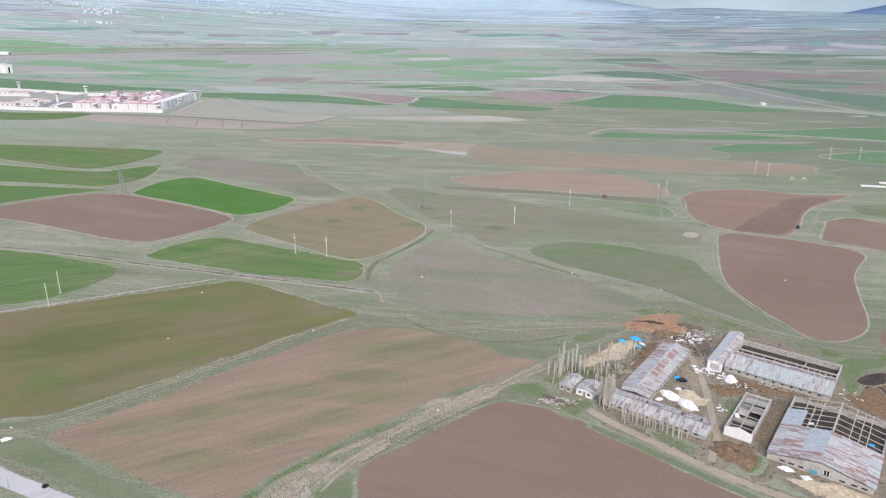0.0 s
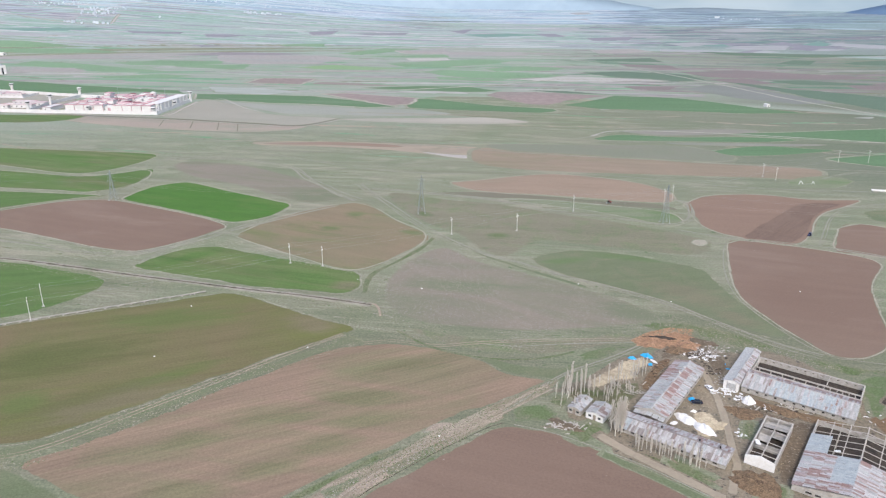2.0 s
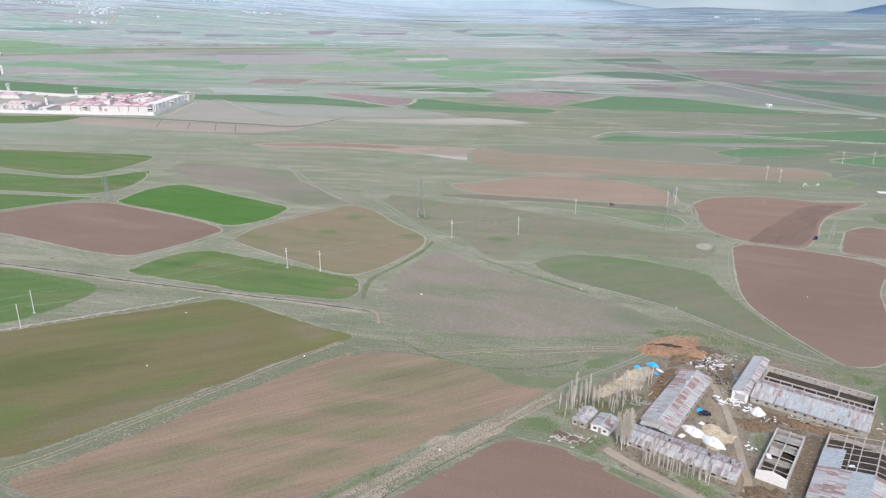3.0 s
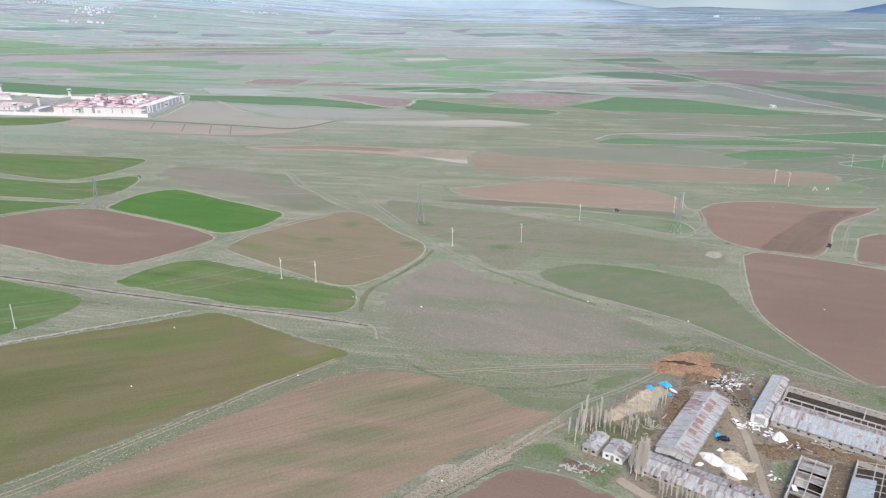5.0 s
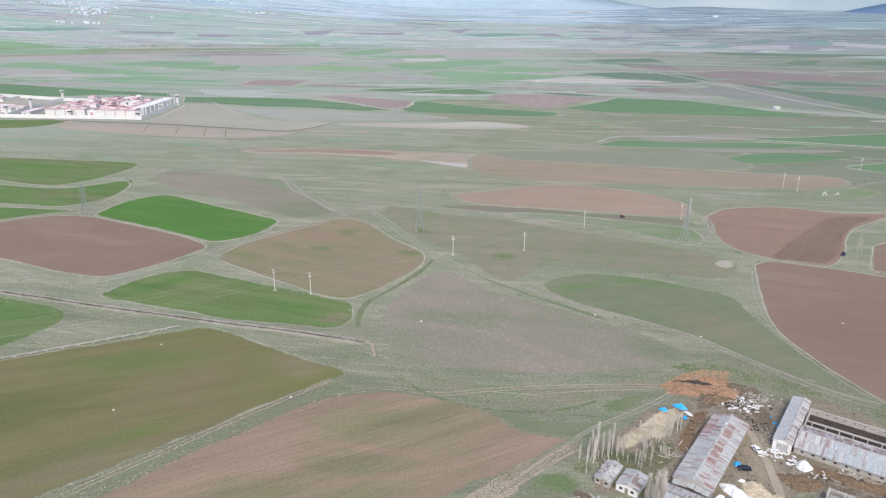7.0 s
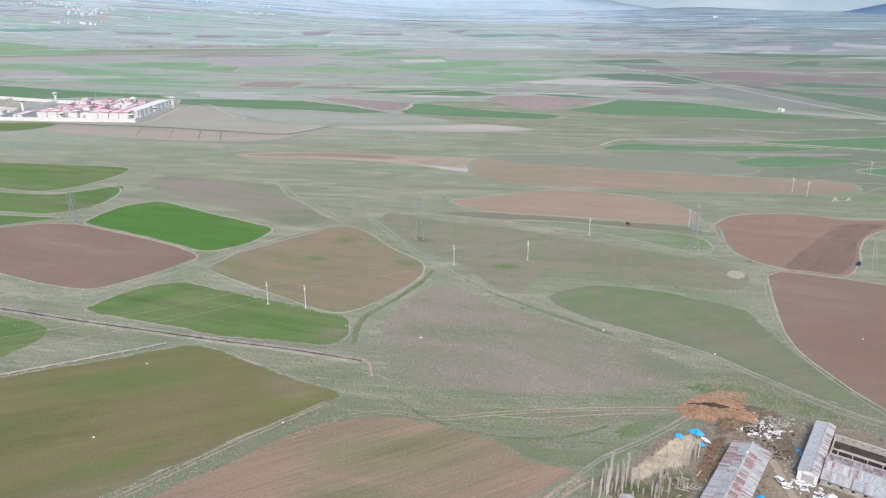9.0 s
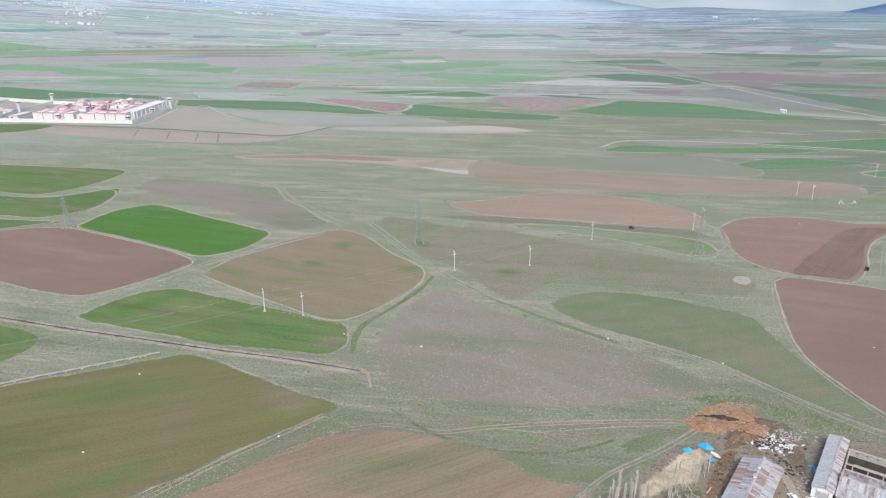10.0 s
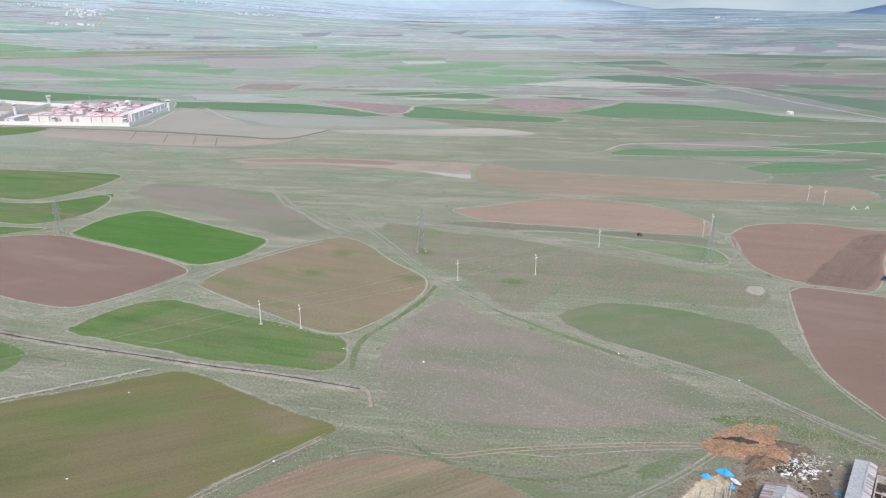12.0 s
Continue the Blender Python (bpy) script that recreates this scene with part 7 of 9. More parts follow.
def cottage(name, label, a, b, w, l, eave, top, wall, roof_a, roof_b, seed):
    t = root(name, farm(a, b), label, "house")
    walls_round(t, -w / 2 + 0.2, w / 2 - 0.2, -l / 2 + 0.2, l / 2 - 0.2, eave, wall)
    for y in (-l / 2 + 0.2, l / 2 - 0.5):
        part("gable_wall", gable(bmesh.new(), -w / 2 + 0.2, w / 2 - 0.2, y, eave, top - 0.1, 0.3), wall, t)
    holes(t, "window", WINDOW, "x", -l / 2 + 0.2, (-w * 0.25, w * 0.25), 0.8, 1.5, 0.9)
    part("door", cube(-0.45, 0.45, -l / 2 + 0.1, -l / 2 + 0.2, 0, 1.8), TIMBER, t, "brown wooden door")
    rng = random.Random(seed)
    for s, pick in ((-1, roof_a), (1, roof_b)):
        sheet_roof(t, 0, s * w / 2, 0, eave, top, -l / 2, l / 2, int(l / 0.9), 2, lambda u, v, r: pick if r.random() < 0.6 else STRIPED_ROOFING, 0.0, rng)
    ridge_cap(t, 0, -l / 2, l / 2, top, GREY_ROOFING)
    part("chimney", bevelled(cube(0.5, 1.0, l * 0.2, l * 0.2 + 0.5, eave, top + 0.7), 0.05), PLASTER_WALL, t)


cattle_barn()
courtyard_stable()
small_shell()
great_barn()
lane_shed()
cottage("small_house", "small grey cottage with a sagging patched sheet roof", -36.0, -9.0, 4.9, 9.3, 1.9, 2.7, PLASTER_WALL, STRIPED_ROOFING, GREY_ROOFING, 41)
cottage("small_house", "small whitewashed cottage with a rusty streaked sheet roof", -29.2, -8.9, 6.4, 8.2, 2.0, 2.8, WHITEWASH, GREY_ROOFING, STRIPED_ROOFING, 42)


# ---- bare poplars ----
def poplar(name, height, spread, boughs, seed, label):
    """A bare upright tree: a tapered trunk, steep limbs and fine twigs."""
    rng = random.Random(seed)
    t = root(name, pose(0, 0, -500), label, "tree", "bare trees round the farm")
    bm = bmesh.new()
    pts = [Vector((0, 0, -0.2))]
    for k in range(1, 7):
        pts.append(Vector((rng.uniform(-0.12, 0.12), rng.uniform(-0.12, 0.12), height * k / 6)))
    r = 0.012 * height
    for k in range(6):
        bar(bm, pts[k], pts[k + 1], r * (1 - k / 6.4), r * (1 - (k + 1) / 6.4), 6)
    part("trunk", bm, BARK, t, "pale slender trunk")
    limbs, twigs = bmesh.new(), bmesh.new()
    for k in range(boughs):
        h = height * rng.uniform(0.12, 0.92)
        a = rng.uniform(0, math.tau)
        base = Vector((0, 0, h))
        run = (height - h) * rng.uniform(0.3, 0.6) + 0.4
        out = spread * rng.uniform(0.5, 1.2) * (0.2 + 0.95 * (1 - h / height))
        tip = base + Vector((math.cos(a) * out, math.sin(a) * out, run))
        mid = base.lerp(tip, 0.5) + Vector((math.cos(a), math.sin(a), 0)) * out * 0.18
        bar(limbs, base, mid, 0.045, 0.03, 3)
        bar(limbs, mid, tip, 0.03, 0.015, 3)
        for j in range(10):
            s = base.lerp(tip, rng.uniform(0.2, 1.0))
            b = a + rng.uniform(-1.2, 1.2)
            e = s + Vector((math.cos(b) * rng.uniform(0.1, 0.4), math.sin(b) * rng.uniform(0.1, 0.4), rng.uniform(0.3, 0.9)))
            bar(twigs, s, e, 0.017, 0.008, 3)
    part("limb_crown", limbs, TWIG, t)
    part("twig_crown", twigs, TWIG, t)
    return t


KINDS = [
    poplar("poplar_tree", 10.5, 0.42, 44, 1, "tall slender bare poplar with steep pale branches"),
    poplar("poplar_tree", 8.5, 0.4, 34, 2, "slender bare poplar with steep pale branches"),
    poplar("poplar_tree", 6.2, 0.34, 24, 3, "young thin bare poplar"),
    poplar("poplar_tree", 11.5, 1.2, 70, 4, "broad bare poplar with dense grey-brown branches"),
    poplar("bare_sapling", 4.0, 0.45, 14, 5, "thin pale leafless sapling"),
]
used_kinds = set()


def plant(kind, x, y, rng, size=1.0):
    s = size * rng.uniform(0.85, 1.15)
    m = pose(x, y, 0, rng.uniform(-1.2, 1.2), rng.uniform(-1.2, 1.2), rng.uniform(0, 360)) @ Matrix.Scale(s, 4)
    if kind in used_kinds:
        ob = copy_thing(KINDS[kind], pose(0, 0, 0))
    else:
        used_kinds.add(kind)
        ob = KINDS[kind]
    ob.matrix_basis = m


def tree_row(p, q, n, kinds, jitter, seed, size=1.0):
    """n trees spread unevenly from p to q."""
    rng = random.Random(seed)
    for k in range(n):
        u = (k + 0.5 + rng.uniform(-0.35, 0.35)) / n
        x = p[0] + (q[0] - p[0]) * u + rng.gauss(0, jitter)
        y = p[1] + (q[1] - p[1]) * u + rng.gauss(0, jitter)
        plant(rng.choice(kinds), x, y, rng, size)


tree_row((39.4, 219.8), (50.0, 224.3), 12, [0, 1, 1, 2], 0.9, 1, 0.92)
tree_row((43.3, 221.5), (43.8, 222.3), 1, [0], 0.2, 2, 1.25)
tree_row((51.3, 223.2), (72.9, 236.4), 16, [2, 4, 1], 1.8, 3, 0.80)
tree_row((50.4, 218.5), (65.6, 226.5), 16, [4, 2, 2], 2.5, 4, 0.80)
tree_row((53.4, 199.8), (56.8, 202.4), 7, [3], 0.8, 5, 0.95)
tree_row((57.6, 194.0), (75.5, 182.3), 30, [2, 1, 4, 2], 0.9, 6, 0.78)
tree_row((67.6, 231.9), (71.4, 237.3), 4, [1], 1.0, 8, 0.80)
tree_row((43.2, 211.5), (66.1, 225.5), 14, [4, 4, 2], 4.0, 10, 0.7)


# ---- heaps, sheets and clutter in the yard ----
mound("dung_mound", "heap of orange-brown dried dung cakes", DUNG_CAKE, 83.5, 262.0, 7.0, 4.6, 0.7, 15, 0.8, seed=1)
mound("dung_mound", "heap of orange-brown dried dung cakes", DUNG_CAKE, 95.0, 267.0, 6.0, 3.0, 0.6, -20, 0.8, seed=2)
mound("dung_mound", "heap of orange-brown dried dung cakes", DUNG_CAKE, 97.0, 259.5, 3.8, 4.4, 0.7, 40, 0.8, seed=3)
mound("manure_mound", "dark brown manure heap", MANURE, 91.0, 255.0, 4.5, 3.2, 0.9, 10, 0.5, seed=4)
mound("manure_mound", "low sprawl of black sludge and manure", SLUDGE, 88.0, 265.5, 6.0, 1.6, 0.5, -10, 0.5, seed=5)
mound("manure_mound", "brown manure heap beside the barn", MANURE, 79.0, 233.5, 6.5, 2.6, 1.0, 54, 0.5, seed=6)
mound("manure_mound", "oval heap of old manure", MANURE, 98.4, 212.0, 5.6, 3.6, 0.9, -20, 0.4, seed=7)
mound("manure_mound", "round heap of crumbly brown manure", MANURE, 88.3, 175.2, 7.4, 6.2, 1.5, -50, 0.6, seed=8)
mound("manure_mound", "long low manure heap behind the shed", MANURE, 112.0, 212.5, 6.0, 2.6, 0.9, -36, 0.5, seed=9)
mound("straw_mound", "low heap of yellow straw in the yard", STRAW, 87.0, 205.0, 3.4, 2.6, 0.25, 10, 0.4, seed=12)
mound("straw_mound", "low heap of yellow straw below the barn", STRAW, 112.0, 158.5, 7.0, 2.4, 0.3, -36, 0.4, seed=13)
mound("rubble_mound", "pale rubble heap of broken blocks", MUD, 39.5, 203.8, 5.2, 2.4, 0.4, -38, 0.7, seed=14)
mound("rubble_mound", "grey heap of rubble and ash", MUD, 103.0, 262.0, 6.0, 2.6, 0.4, -25, 0.7, seed=15)


def draped_sheet(name, label, material, x, y, rx, ry, h, turn, seed, full=1.3):
    """A plastic sheet thrown over a pile: straight hems between pulled-out corners, folds running to them."""
    rng = random.Random(seed)
    n = 6 if full > 2 else rng.choice((4, 4, 5, 5))
    corners = []
    for k in range(n):
        a = (k + rng.uniform(-0.22, 0.22)) * math.tau / n
        r = rng.uniform(0.85, 1.1) if full > 2 else rng.uniform(0.8, 1.3)
        corners.append(Vector((math.cos(a) * rx * r, math.sin(a) * ry * r, 0)))
    bm = bmesh.new()
    rings, cuts = 7, 7
    top = bm.verts.new((0, 0, h))
    prev = None
    for r in range(1, rings + 1):
        u = r / rings
        ring = []
        for k in range(n):
            for c in range(cuts):
                w = c / cuts
                hem = corners[k].lerp(corners[(k + 1) % n], w)
                hem *= 1 + 0.06 * math.sin(math.pi * w) + 0.16 * noise.noise(hem * 1.1 + Vector((seed, 0, 0)))
                q = hem * u
                fold = 0.16 * h * math.sin(math.pi * u) * math.cos(math.tau * w)
                z = h * (1 - u ** full) + fold + 0.25 * h * (1 - u * u) * noise.noise(q * 0.9 + Vector((seed, 4, 1)))
                ring.append(bm.verts.new((q.x, q.y, max(z, 0.02) + 0.12)))
        m = len(ring)
        for k in range(m):
            e = (k + 1) % m
            if prev is None:
                bm.faces.new((top, ring[k], ring[e]))
            else:
                bm.faces.new((prev[k], ring[k], ring[e], prev[e]))
        prev = ring
    hem_low = [bm.verts.new((v.co.x * 1.01, v.co.y * 1.01, -0.05)) for v in prev]
    for k in range(len(prev)):
        e = (k + 1) % len(prev)
        bm.faces.new((prev[k], hem_low[k], hem_low[e], prev[e]))
    ob = part(name, bm, material)
    ob.matrix_world = pose(x, y, 0, 0, 0, turn)
    return tagged(ob, label, "tarpaulin")


draped_sheet("blue_tarpaulin", "bright blue tarpaulin over a small pile", BLUE_SHEET, 71.6, 248.4, 1.7, 1.2, 0.8, -25, 21)
draped_sheet("blue_tarpaulin", "bright blue tarpaulin over a pile", BLUE_SHEET, 77.6, 250.0, 2.3, 1.7, 1.2, -30, 22)
draped_sheet("blue_tarpaulin", "crumpled small blue tarpaulin", BLUE_SHEET, 77.2, 243.8, 1.1, 1.0, 0.5, 10, 23)
draped_sheet("white_sheet", "white plastic sheet trailing from the tarpaulin", WHITE_SHEET, 79.0, 246.3, 0.9, 1.8, 0.35, 20, 24)
draped_sheet("blue_tarpaulin", "crumpled blue tarpaulin beside the dark car", BLUE_SHEET, 84.2, 219.9, 1.2, 0.9, 0.8, 10, 25)
draped_sheet("white_sheet", "white plastic sheet over a fodder pile", WHITE_SHEET, 78.3, 208.2, 4.4, 2.3, 1.1, -57, 26, full=3.0)
draped_sheet("white_sheet", "white plastic sheet over a fodder pile", WHITE_SHEET, 82.3, 202.5, 4.3, 2.5, 1.2, -52, 27, full=3.0)
draped_sheet("white_sheet", "small white bundle beside the sheeted pile", WHITE_SHEET, 74.0, 205.6, 1.2, 1.0, 0.8, 0, 28)
draped_sheet("white_sheet", "small white bundle beside the sheeted pile", WHITE_SHEET, 82.4, 212.4, 1.0, 0.8, 0.7, 0, 29)
draped_sheet("white_sheet", "white plastic sheet over a peaked pile", WHITE_SHEET, 102.6, 218.4, 2.4, 2.1, 2.2, -20, 30)
draped_sheet("white_sheet", "white plastic sheet over a low pile", WHITE_SHEET, 99.6, 168.8, 2.2, 1.4, 0.9, -36, 31)
draped_sheet("white_sheet", "white plastic sheet over a low pile", WHITE_SHEET, 103.4, 164.6, 2.1, 1.1, 0.8, -30, 32)


def sacks(name, label, material, x, y, rx, ry, n, seed, size=0.55, group="scattered rubbish in the yard"):
    """Rubbish scattered in a patch: each bag or block a thing of its own."""
    rng = random.Random(seed)
    first = None
    for k in range(n):
        m = pose(x + rng.gauss(0, rx * 0.5), y + rng.gauss(0, ry * 0.5), 0.14, 0, 0, rng.uniform(0, 180)) @ Matrix.Diagonal((rng.uniform(0.3, 1.3), rng.uniform(0.3, 1.0), rng.uniform(0.3, 1.0), 1))
        if first is None:
            bm = bmesh.new()
            bmesh.ops.create_icosphere(bm, subdivisions=2, radius=size)
            for v in bm.verts:
                v.co = Vector((v.co.x * 1.3, v.co.y * 0.9, max(v.co.z * 0.5, -0.08))) * (1 + 0.6 * noise.noise(v.co * 3.0 + Vector((seed, 0, 0))))
            first = tagged(part(name, bm, material), label, "rubbish", group)
            first.matrix_basis = m
        else:
            copy_thing(first, pose(0, 0, 0)).matrix_basis = m


sacks("plastic_bag", "white plastic bag lying on the ground", WHITE_SHEET, 98.5, 250.5, 7, 4, 60, 51, 0.42)
sacks("plastic_bag", "white plastic bag lying in the yard", WHITE_SHEET, 98.5, 225.5, 4.2, 2.6, 50, 52, 0.52)
sacks("plastic_bag", "white plastic bag lying in the yard", WHITE_SHEET, 101.5, 221.5, 3, 2, 8, 53, 0.6)
sacks("rubble_block", "pale block of rubble", RUBBLE, 39.5, 203.8, 5.5, 2.4, 70, 54, 0.5)
sacks("rubble_block", "pale block of rubble by the farm", RUBBLE, 102, 254, 9, 5, 80, 55, 0.42)
sacks("dark_sack", "dark sack in the rubbish", SLUDGE, 97, 252, 8, 4, 40, 56, 0.6)
sacks("plastic_bag", "white scrap on the trampled ground", WHITE_SHEET, 110, 215, 9, 4, 10, 57, 0.4)
sacks("plastic_bag", "white scrap by the slurry pond", WHITE_SHEET, 140, 208, 9, 6, 8, 58, 0.4)
sacks("blue_sack", "blue plastic sack in the rubbish", BLUE_SHEET, 104.5, 241, 3, 3, 4, 59, 0.6)
sacks("dark_sack", "dark scrap in the yard", SLUDGE, 97.5, 240, 3.5, 5, 24, 60, 0.5)
sacks("dark_sack", "dark scrap strewn beside the sheds", SLUDGE, 112, 213, 10, 3, 40, 62, 0.45)
sacks("rubble_block", "pale block of rubble in the yard", RUBBLE, 100, 232, 4, 6, 30, 63, 0.35)
sacks("dark_sack", "dark scrap between the trees and the barn", SLUDGE, 80, 236, 5, 8, 40, 64, 0.4)
sacks("plastic_bag", "white scrap beside the roofless shed", WHITE_SHEET, 93.0, 200.5, 2.0, 3.0, 9, 61, 0.6)


def planks(label, x, y, rx, ry, n, seed):
    """Weathered boards lying loose, some propped on others."""
    rng = random.Random(seed)
    first = None
    for k in range(n):
        m = pose(x + rng.gauss(0, rx * 0.5), y + rng.gauss(0, ry * 0.5), rng.uniform(0.1, 0.45), rng.uniform(-8, 8), rng.uniform(-10, 10), rng.uniform(0, 180)) @ Matrix.Diagonal((rng.uniform(0.5, 1.2), rng.uniform(0.7, 1.4), 1, 1))
        if first is None:
            first = tagged(part("loose_plank", bevelled(cube(-1.3, 1.3, -0.13, 0.13, -0.03, 0.03), 0.01), PALE_TIMBER), label, "plank", "loose planks round the farm")
            first.matrix_basis = m
        else:
            copy_thing(first, pose(0, 0, 0)).matrix_basis = m


planks("pale weathered plank on the rubble heap", 39.5, 203.8, 3.6, 1.8, 36, 71)
planks("pale weathered plank among the rubbish", 101, 255, 9, 5, 26, 72)
planks("pale weathered plank beside the stable wing", 113, 214, 9, 3, 24, 73)
planks("pale weathered plank under the trees", 66, 226, 8, 6, 26, 74)


# ---- vehicles ----
def rounded_body(profile, half, taper=0.86):
    """A car body from its side outline (y, z), as wide as half on each side, narrowing towards the top."""
    bm = bmesh.new()
    zs = [p[1] for p in profile]
    lo, hi = min(zs), max(zs)
    sides = []
    for s in (-1, 1):
        sides.append([bm.verts.new((s * half * (1 - (1 - taper) * max(0, (z - 0.85) / (hi - 0.85))), y, z)) for y, z in profile])
    bm.faces.new(sides[0])
    bm.faces.new(sides[1][::-1])
    n = len(profile)
    for i in range(n):
        j = (i + 1) % n
        bm.faces.new((sides[0][j], sides[0][i], sides[1][i], sides[1][j]))
    bmesh.ops.recalc_face_normals(bm, faces=bm.faces)
    return bevelled(bm, 0.05)


def wheel(parent, x, y, r, w, name="wheel"):
    bm = bmesh.new()
    bar(bm, (x - w / 2, y, r), (x + w / 2, y, r), r, r, 14)
    wh = part(name, bm, RUBBER, parent, "black tyre")
    bm = bmesh.new()
    bar(bm, (x - w / 2 - 0.01, y, r), (x + w / 2 + 0.01, y, r), r * 0.58, r * 0.58, 10)
    part("rim", bm, STEEL, wh)


def car(label, paint, m):
    t = root("car", m @ Matrix.Scale(0.88, 4), label, "car", "parked cars in the yard")
    part("body", rounded_body([(-2.1, 0.3), (-2.15, 0.7), (-1.95, 0.92), (-1.45, 0.98), (-1.0, 1.42), (0.5, 1.46), (1.15, 1.0), (2.0, 0.85), (2.1, 0.55), (2.05, 0.3)], 0.84), paint, t)
    part("windscreen", box(bmesh.new(), -0.66, 0.66, -0.03, 0.03, -0.27, 0.27, pose(0, 0.84, 1.26, 54, 0, 0)), WINDOW, t)
    part("rear_window", box(bmesh.new(), -0.64, 0.64, -0.03, 0.03, -0.26, 0.26, pose(0, -1.25, 1.22, -46, 0, 0)), WINDOW, t)
    for s in (-1, 1):
        part("side_window", box(bmesh.new(), -0.02, 0.02, -0.95, 0.8, -0.16, 0.16, pose(s * 0.785, -0.12, 1.2, 0, -s * 12, 0)), WINDOW, t)
        part("headlight", cube(s * 0.62 - 0.16, s * 0.62 + 0.16, 2.03, 2.1, 0.6, 0.74), PORCELAIN, t)
        part("tail_light", cube(s * 0.66 - 0.12, s * 0.66 + 0.12, -2.15, -2.08, 0.66, 0.82), TRACTOR_RED, t)
        for y in (-1.3, 1.3):
            wheel(t, s * 0.76, y, 0.31, 0.2)


car("dark blue hatchback parked on the yard", CAR_BLACK, pose(85.2, 217.4, 0.12, 0, 0, 82))
car("white saloon car parked on the yard", CAR_WHITE, pose(92.6, 226.4, 0.12, 0, 0, 12))


def tractor(label, paint, m):
    t = root("tractor", m @ Matrix.Scale(0.8, 4), label, "tractor")
    part("bonnet", bevelled(cube(-0.4, 0.4, 0.2, 1.9, 0.75, 1.45), 0.08), paint, t)
    cab = part("cab", bevelled(cube(-0.7, 0.7, -1.1, 0.2, 0.9, 2.4), 0.1), WINDOW, t, "dark glazed cab")
    part("cab_roof", bevelled(cube(-0.8, 0.8, -1.2, 0.3, 2.4, 2.55), 0.05), paint, cab)
    part("chassis", cube(-0.3, 0.3, -1.2, 1.8, 0.5, 0.8), RUBBER, t)
    for s in (-1, 1):
        wheel(t, s * 0.85, -0.7, 0.78, 0.45, "rear_wheel")
        wheel(t, s * 0.75, 1.35, 0.45, 0.3, "front_wheel")
        part("mudguard", cube(s * 0.85 - 0.25, s * 0.85 + 0.25, -1.2, -0.2, 1.58, 1.66), paint, t)
    plough = part("plough_frame", cube(-0.9, 0.9, -2.6, -2.4, 0.5, 0.65), STEEL, t)
    part("drawbar", cube(-0.08, 0.08, -2.4, -1.2, 0.5, 0.62), STEEL, t)
    for k in range(4):
        part("plough_share", cube(-0.8 + k * 0.5, -0.7 + k * 0.5, -2.75, -2.3, 0.05, 0.5), STEEL, plough)


tractor("small blue tractor with a plough on brown soil", TRACTOR_BLUE, pose(211.5, 396.5, 0.08, 0, 0, 130))
tractor("small red tractor with a plough on a strip field", TRACTOR_RED, pose(111.4, 462.5, 0.08, 0, 0, -80))


# ---- power lines ----
def power_pole(x, y, turn, height=10.2):
    t = root("power_pole", pose(x, y, 0, 0, 0, turn), "pale concrete pole with three insulators on short arms", "power pole", "poles of the two lines")
    part("pole", bar(bmesh.new(), (0, 0, -0.2), (0, 0, height), 0.15, 0.1, 8), POLE, t)
    part("footing", bevelled(cube(-0.6, 0.6, -0.6, 0.6, -0.1, 0.3), 0.06), CONCRETE, t)
    for k, s in enumerate((1, -1, 1)):
        z = height - 0.35 - k * 0.85
        arm = part("cross_arm", cube(min(0, s * 0.8), max(0, s * 0.8), -0.07, 0.07, z - 0.07, z + 0.07), POLE, t)
        part("insulator", bar(bmesh.new(), (s * 0.75, 0, z + 0.05), (s * 0.75, 0, z + 0.4), 0.19, 0.15, 8), PORCELAIN, arm)
    return t


LINE_A = [(-170.9, 291.1), (-76, 346), (6, 394), (84, 443), (156, 472), (247, 541), (334, 595)]
LINE_B = [(-168.5, 276.8), (-59, 342), (44, 402), (147, 461), (252, 530), (360, 596)]


def cable(name, label, p, q, sag, r, parent=None):
    """A slack wire between two points."""
    cv = bpy.data.curves.new(name, "CURVE")
    cv.dimensions, cv.bevel_depth, cv.bevel_resolution, cv.resolution_u = "3D", r, 0, 1
    s = cv.splines.new("POLY")
    n = 14
    s.points.add(n)
    for k in range(n + 1):
        u = k / n
        c = Vector(p).lerp(Vector(q), u)
        s.points[k].co = (c.x, c.y, c.z - 4 * sag * u * (1 - u), 1)
    cv.materials.append(WIRE)
    ob = new(name, cv)
    ob.parent = parent
    return tagged(ob, label, "cable") if parent is None else ob


first_pole = None
for line in (LINE_A, LINE_B):
    for i, (x, y) in enumerate(line):
        x0, y0 = line[max(i - 1, 0)]
        x1, y1 = line[min(i + 1, len(line) - 1)]
        heading = math.degrees(math.atan2(y1 - y0, x1 - x0)) + 90
        if first_pole is None:
            first_pole = power_pole(x, y, heading)
        else:
            copy_thing(first_pole, pose(x, y, 0, 0, 0, heading))
    far_ends = [(2 * line[0][0] - line[1][0], 2 * line[0][1] - line[1][1])] + line
    for (x0, y0), (x1, y1) in zip(far_ends, line):
        d = Vector((y1 - y0, x0 - x1, 0)).normalized()
        for k, s in enumerate((-1, 1, -1)):
            z = 10.2 - 0.35 - k * 0.85 + 0.4
            cable("power_cable", "thin aluminium power cable between poles", Vector((x0, y0, z)) + d * 0.75 * s, Vector((x1, y1, z)) + d * 0.75 * s, 1.6, 0.013)


